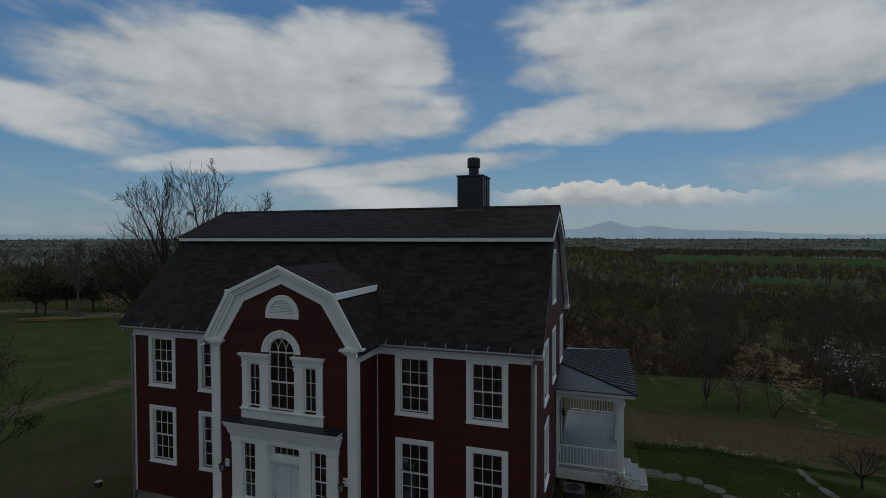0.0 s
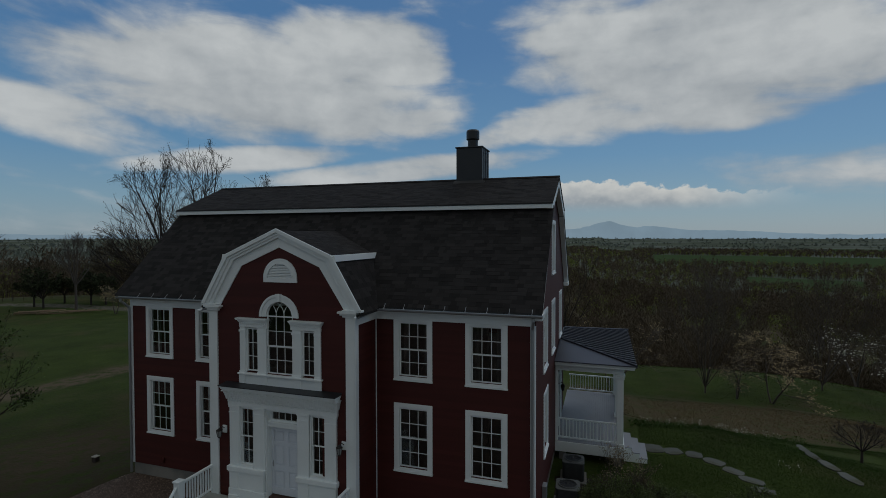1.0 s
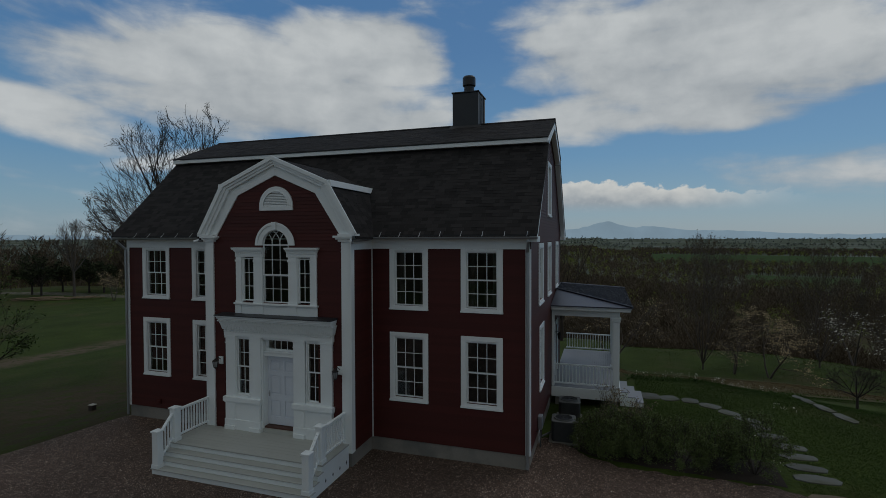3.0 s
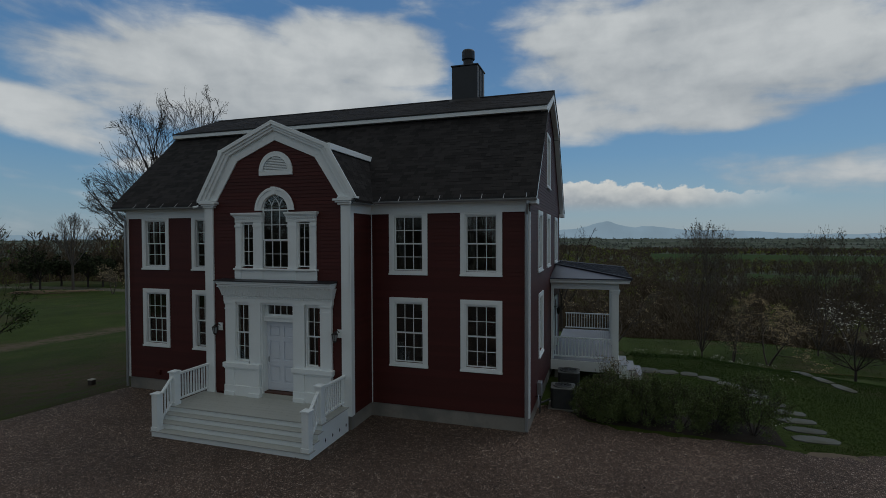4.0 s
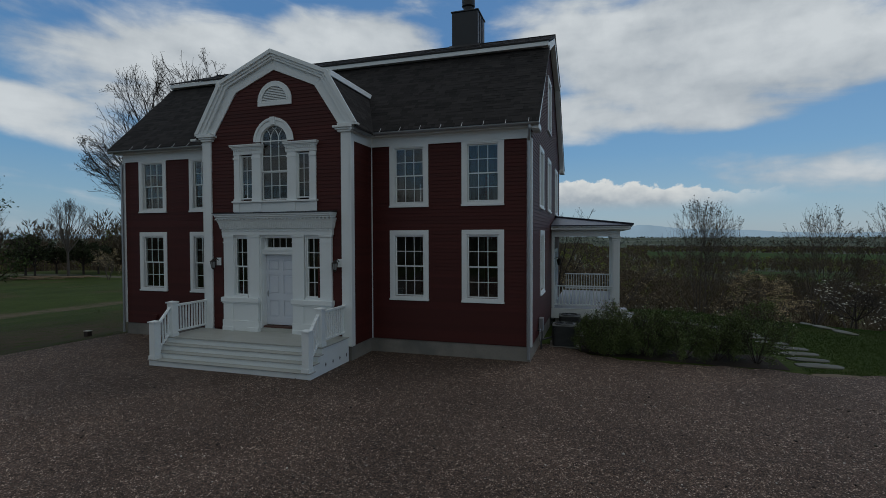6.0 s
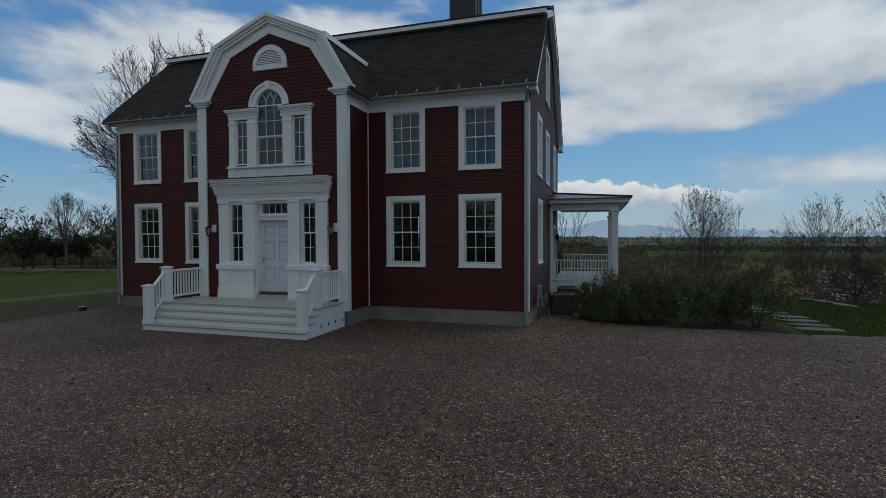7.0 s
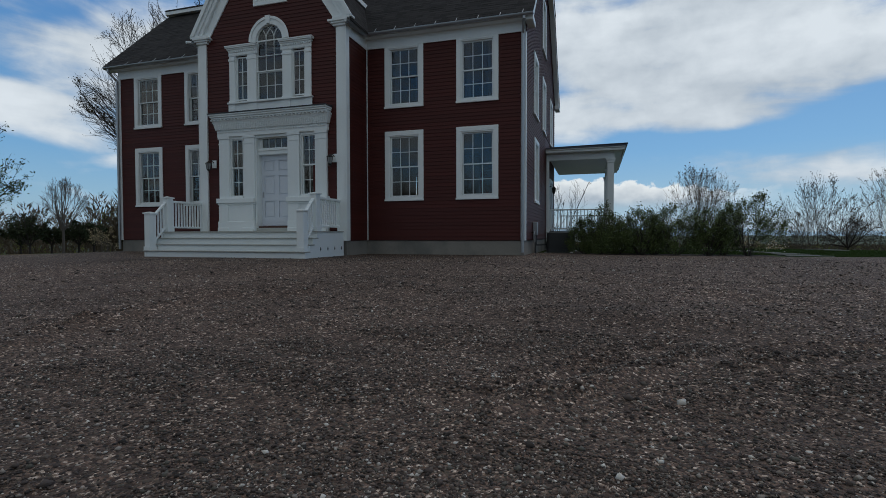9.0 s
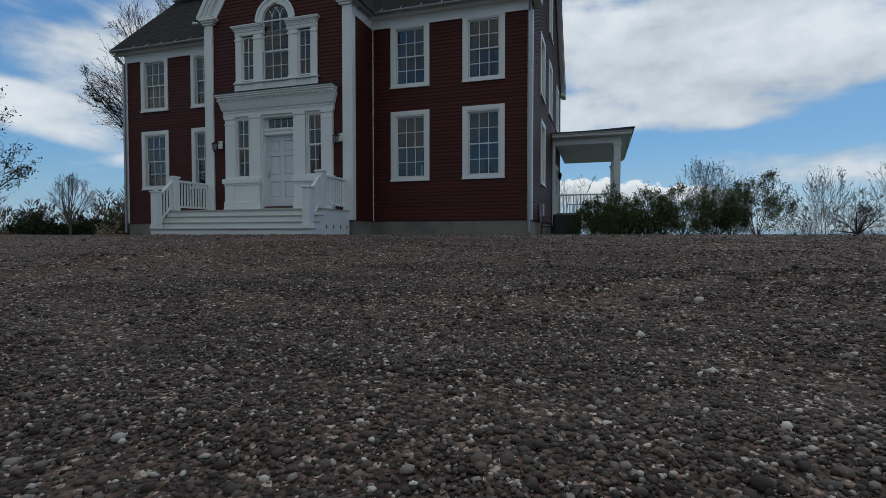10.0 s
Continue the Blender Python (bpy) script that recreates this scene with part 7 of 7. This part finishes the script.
# ---- woods ----
def woods(name, seed, count, sectors, mat, kind_of, label, avoid=None, tall=(6, 9.5)):
    """Many small slivers gathered into crowns, over trunks, in sectors of bearing and distance about the yard."""
    rng = np.random.default_rng(seed)
    vs, fs, total = [], [], 0
    for _ in range(count):
        a0, a1, r0, r1 = sectors[rng.integers(len(sectors))]
        az, r = math.radians(rng.uniform(a0, a1)), math.sqrt(rng.uniform(r0 * r0, r1 * r1))
        x, y = 1.8 + r * math.sin(az), -13.8 + r * math.cos(az)
        if avoid is not None and avoid(x, y):
            continue
        z = float(land(x, y)) - 0.2
        h = rng.uniform(*tall)
        near = min(1.0, 110 / r)
        n = int((210 if kind_of == "bare" else 480) * near ** 1.5) + 17
        wide = max(0.042, 0.00066 * r)
        if kind_of == "bare":
            up = rng.beta(2.2, 1.6, n)
            rad = h * 0.27 * np.sqrt(rng.uniform(0, 1, n)) * np.sin(np.clip(0.25 + up, 0, 1.25) * 2.3)
            th = rng.uniform(0, 6.283, n)
            c = np.stack([rad * np.cos(th), rad * np.sin(th), h * (0.18 + 0.8 * up)], -1)
            d = np.stack([np.cos(th) * 0.45 + rng.normal(0, 0.3, n), np.sin(th) * 0.45 + rng.normal(0, 0.3, n), rng.uniform(0.5, 1.2, n)], -1)
            d /= np.linalg.norm(d, axis=1)[:, None]
            length = h * rng.uniform(0.05, 0.14, n) / near ** 0.4
            s = np.cross(d, rng.normal(size=(n, 3)))
            s /= np.linalg.norm(s, axis=1)[:, None]
            tri = np.stack([c - s * wide * 1.3, c + s * wide * 1.3, c + d * length[:, None]], 1)
        elif kind_of == "leaf":
            q = rng.normal(size=(n, 3))
            q /= np.linalg.norm(q, axis=1)[:, None]
            q *= rng.uniform(0.35, 1.05, (n, 1)) ** 0.6
            lump = 1 + 0.25 * np.sin(3 * q[:, 0] + 7 * az) * np.cos(4 * q[:, 2] + r)
            c = q * np.array([h * 0.27, h * 0.27, h * 0.36]) * lump[:, None] + np.array([0, 0, h * 0.62])
            size = max(0.13, 0.00085 * r) * rng.uniform(0.6, 1.5, (n, 1))
            d1, d2 = rng.normal(size=(n, 3)), rng.normal(size=(n, 3))
            tri = np.stack([c, c + d1 * size, c + d2 * size], 1)
        else:                                          # evergreen: drooping whorls on a spire
            up = rng.uniform(0, 1, n) ** 1.3
            th = rng.uniform(0, 6.283, n)
            rad = h * 0.2 * (1 - up) * rng.uniform(0.3, 1.1, n)
            c = np.stack([rad * np.cos(th), rad * np.sin(th), h * (0.06 + 0.94 * up)], -1)
            d = np.stack([np.cos(th), np.sin(th), rng.uniform(-0.5, 0.1, n)], -1)
            size = max(0.3, 0.002 * r)
            s = np.stack([-np.sin(th), np.cos(th), np.zeros(n)], -1)
            tri = np.stack([c - s * size * 0.5, c + s * size * 0.5, c + d * size * 1.5], 1)
        t = max(0.07, 0.0007 * r) * h / 11
        trunk = np.array([[[-t, 0, 0], [t, 0, 0], [0, 0, h * 0.8]], [[0, -t, 0], [0, t, 0], [0, 0, h * 0.8]]])
        tri = np.concatenate([tri, trunk]) + np.array([x, y, z])
        vs.append(tri.reshape(-1, 3))
    v = np.concatenate(vs)
    ob = new(name, big_mesh(name, v, np.arange(len(v)).reshape(-1, 3), mat))
    return tagged(ob, label, "woods", kind="stuff")


EYE_X, EYE_Y = 1.8, -13.8


def in_field(x, y):
    return (y < 58 and x > -30) or (x < -30 and y < 50 + (-x - 75) * 0.1 and x > -98)


# farm fields on the valley floor: bearings from the yard in degrees, nearest and farthest distance
FARM = [(13.5, 22.5, 465, 575), (5.0, 40, 815, 1180), (-9, 3, 1300, 1500), (-70, -52, 420, 560), (20, 40, 1500, 1800)]


def open_ground(x, y):
    """Fields and clearings between the woods."""
    az, r = math.degrees(math.atan2(x - EYE_X, y - EYE_Y)), math.hypot(x - EYE_X, y - EYE_Y)
    return in_field(x, y) or any(a0 < az < a1 and r0 < r < r1 for a0, a1, r0, r1 in FARM) or (r > 1500 and noise.noise((x * 0.004, y * 0.004, 4.0)) > 0.12)


EAST, WEST, SOUTH = (-11, 36, 74, 340), (-72, -38, 96, 330), (110, 250, 45, 90)
FAR_EAST, FAR_WEST = (-11, 36, 330, 640), (-75, -38, 330, 640)
PLAIN = (-11, 38, 600, 1500)
woods("bare_woods", 31, 1250, [EAST], WOODS_BROWN, "bare", "leafless grey-brown spring woods", in_field)
woods("bare_woods", 38, 620, [WEST], WOODS_BROWN, "bare", "leafless grey-brown spring woods beyond the lane", in_field, (7.5, 12))
woods("bare_woods", 36, 340, [(-11, 34, 70, 130)], WOODS_BROWN, "bare", "leafless grey-brown woodland edge", in_field, (5, 8))
woods("bare_woods", 39, 160, [(-66, -38, 92, 125)], WOODS_BROWN, "bare", "leafless scrub along the woodland edge", in_field, (4, 7))
woods("budding_woods", 32, 330, [(-11, 36, 150, 340)], WOODS_GREEN, "leaf", "woods in yellow-green new leaf", in_field, (5, 8.5))
woods("budding_woods", 40, 220, [WEST], WOODS_GREEN, "leaf", "woods in yellow-green new leaf beyond the lane", in_field, (6.5, 10.5))
woods("evergreen_woods", 33, 40, [EAST], WOODS_DARK, "evergreen", "dark evergreens among the woods", in_field, (5, 8))
woods("bare_woods", 34, 240, [SOUTH], WOODS_BROWN, "bare", "bare trees across the yard, seen in the panes", None, (8, 13))
woods("evergreen_woods", 45, 70, [SOUTH], WOODS_DARK, "leaf", "dark trees across the yard, seen in the panes", None, (6, 11))
woods("bare_woods", 41, 2600, [FAR_EAST, FAR_EAST, FAR_WEST], WOODS_BROWN, "leaf", "brown leafless woods on the valley floor", open_ground, (6, 10))
woods("budding_woods", 42, 900, [FAR_EAST, FAR_EAST, FAR_WEST], WOODS_GREEN, "leaf", "greening woods on the valley floor", open_ground, (5, 9))
woods("distant_woods", 43, 4600, [PLAIN], WOODS_BROWN, "leaf", "brown woods between the valley fields", open_ground, (7, 11))
woods("distant_woods", 44, 1200, [PLAIN], WOODS_GREEN, "leaf", "greening woods between the valley fields", open_ground, (6, 9))
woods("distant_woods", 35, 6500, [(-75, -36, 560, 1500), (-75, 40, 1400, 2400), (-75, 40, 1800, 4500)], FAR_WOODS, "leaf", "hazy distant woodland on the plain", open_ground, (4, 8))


def far_fields():
    for a0, a1, r0, r1 in FARM:
        az, r = np.meshgrid(np.radians(np.linspace(a0, a1, 30)), np.linspace(r0, r1, 14))
        x, y = EYE_X + r * np.sin(az), EYE_Y + r * np.cos(az)
        pts = np.stack([x, y, land(x, y) + 0.8], -1).reshape(-1, 3)
        i = (np.arange(13)[:, None] * 30 + np.arange(29)[None]).ravel()
        me = big_mesh("field", pts, np.stack([i, i + 1, i + 31, i + 30], -1)[:, ::-1], FIELD, True)
        tagged(new("field", me), "distant green farm field", "field", kind="structure")


far_fields()


def mountains():
    """Hills along the horizon, far beyond the plain; their blue haze is emitted colour."""
    R = 4750
    verts, faces = [], []
    n = 400
    for i in range(n + 1):
        az = math.radians(-75 + 125 * i / n)
        deg = math.degrees(az)
        h = 18 + 10 * noise.noise((deg * 0.25, 1.5, 0)) + 5 * noise.noise((deg * 0.9, 4.5, 0))
        h += 88 * math.exp(-((deg - 0.2) / 1.9) ** 2) + 72 * math.exp(-((deg - 4.6) / 3.4) ** 2) + 48 * math.exp(-((deg + 3.5) / 3.0) ** 2) + 34 * math.exp(-((deg - 11.5) / 4.0) ** 2)
        h += 7 * noise.noise((deg * 2.1, 0.5, 2.0)) * (1 if h > 40 else 0.4)
        x, y = 1.8 + R * math.sin(az), -13.8 + R * math.cos(az)
        verts += [(x, y, -60), (x * 0.995, y * 0.995, 10 + h * 0.45), (x, y, 10 + h)]
    for i in range(n):
        k = 3 * i
        faces += [(k, k + 3, k + 4, k + 1), (k + 1, k + 4, k + 5, k + 2)]
    me = bpy.data.meshes.new("mountains")
    me.from_pydata(verts, [], faces)
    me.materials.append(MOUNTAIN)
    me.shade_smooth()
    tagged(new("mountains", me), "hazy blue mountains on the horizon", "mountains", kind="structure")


mountains()


# ---- loose gravel stones ----
def pebbles(name, seed, zones, detail):
    """Worn stones strewn over the gravel. zones: nearest and farthest distance from the yard's open end, stones a square metre, size."""
    rng = np.random.default_rng(seed)
    if detail:
        bm = bmesh.new()
        bmesh.ops.create_icosphere(bm, subdivisions=detail, radius=1.0)
        bm.verts.ensure_lookup_table()
        ball = np.array([tuple(v.co) for v in bm.verts])
        tris = np.array([[v.index for v in f.verts] for f in bm.faces])
        bm.free()
    else:                                               # small eight-sided chips
        ball = np.array([(1, 0, 0), (0, 1, 0), (-1, 0, 0), (0, -1, 0), (0, 0, 1), (0, 0, -1)]) * 1.15
        tris = np.array([(k, (k + 1) % 4, 4) for k in range(4)] + [((k + 1) % 4, k, 5) for k in range(4)])
    vs, fs, count = [], [], 0
    for r0, r1, per, size in zones:
        n = int(per * 0.5 * math.radians(100) * (r1 * r1 - r0 * r0))
        az = np.radians(rng.uniform(-17.5 - 50, -17.5 + 50, n))
        r = np.sqrt(rng.uniform(r0 * r0, r1 * r1, n))
        x, y = 1.83 + r * np.sin(az), -14.0 + r * np.cos(az)
        s = size * rng.lognormal(0, 0.4, n)
        w = np.sin(np.einsum("vk,nkj->nvj", ball, rng.normal(size=(n, 3, 3))) * 1.7 + rng.uniform(0, 6, (n, 1, 3))).sum(-1)
        shape = ball[None] * (1 + 0.13 * w)[..., None] * (s[:, None] * rng.uniform((0.8, 0.7, 0.45), (1.25, 1.05, 0.8), (n, 3)))[:, None]
        t, tilt = rng.uniform(0, 6.283, (n, 1)), rng.normal(0, 0.4, (n, 1))
        xx, yy, zz = shape[..., 0], shape[..., 1], shape[..., 2]
        yy, zz = yy * np.cos(tilt) - zz * np.sin(tilt), yy * np.sin(tilt) + zz * np.cos(tilt)
        z = np.array([gravel_height(a, b) for a, b in zip(x, y)]) + s * rng.uniform(-0.12, 0.45, n)
        out = np.stack([x[:, None] + xx * np.cos(t) - yy * np.sin(t), y[:, None] + xx * np.sin(t) + yy * np.cos(t), z[:, None] + zz], -1)
        vs.append(out.reshape(-1, 3))
        fs.append((tris[None] + (count + np.arange(n))[:, None, None] * len(ball)).reshape(-1, 3))
        count += n
    ob = new(name, big_mesh(name, np.concatenate(vs), np.concatenate(fs), PEBBLE, True))
    return tagged(ob, "loose rounded grey and tan gravel stones", "gravel", kind="stuff")


pebbles("gravel_stones", 51, [(0.35, 0.9, 12000, 0.0048), (0.9, 1.5, 8500, 0.0052)], 1)
pebbles("gravel_stones", 52, [(1.5, 2.2, 8000, 0.0052), (2.2, 4.5, 2900, 0.006), (4.5, 8.0, 650, 0.007), (8.0, 14.0, 170, 0.0082)], 0)
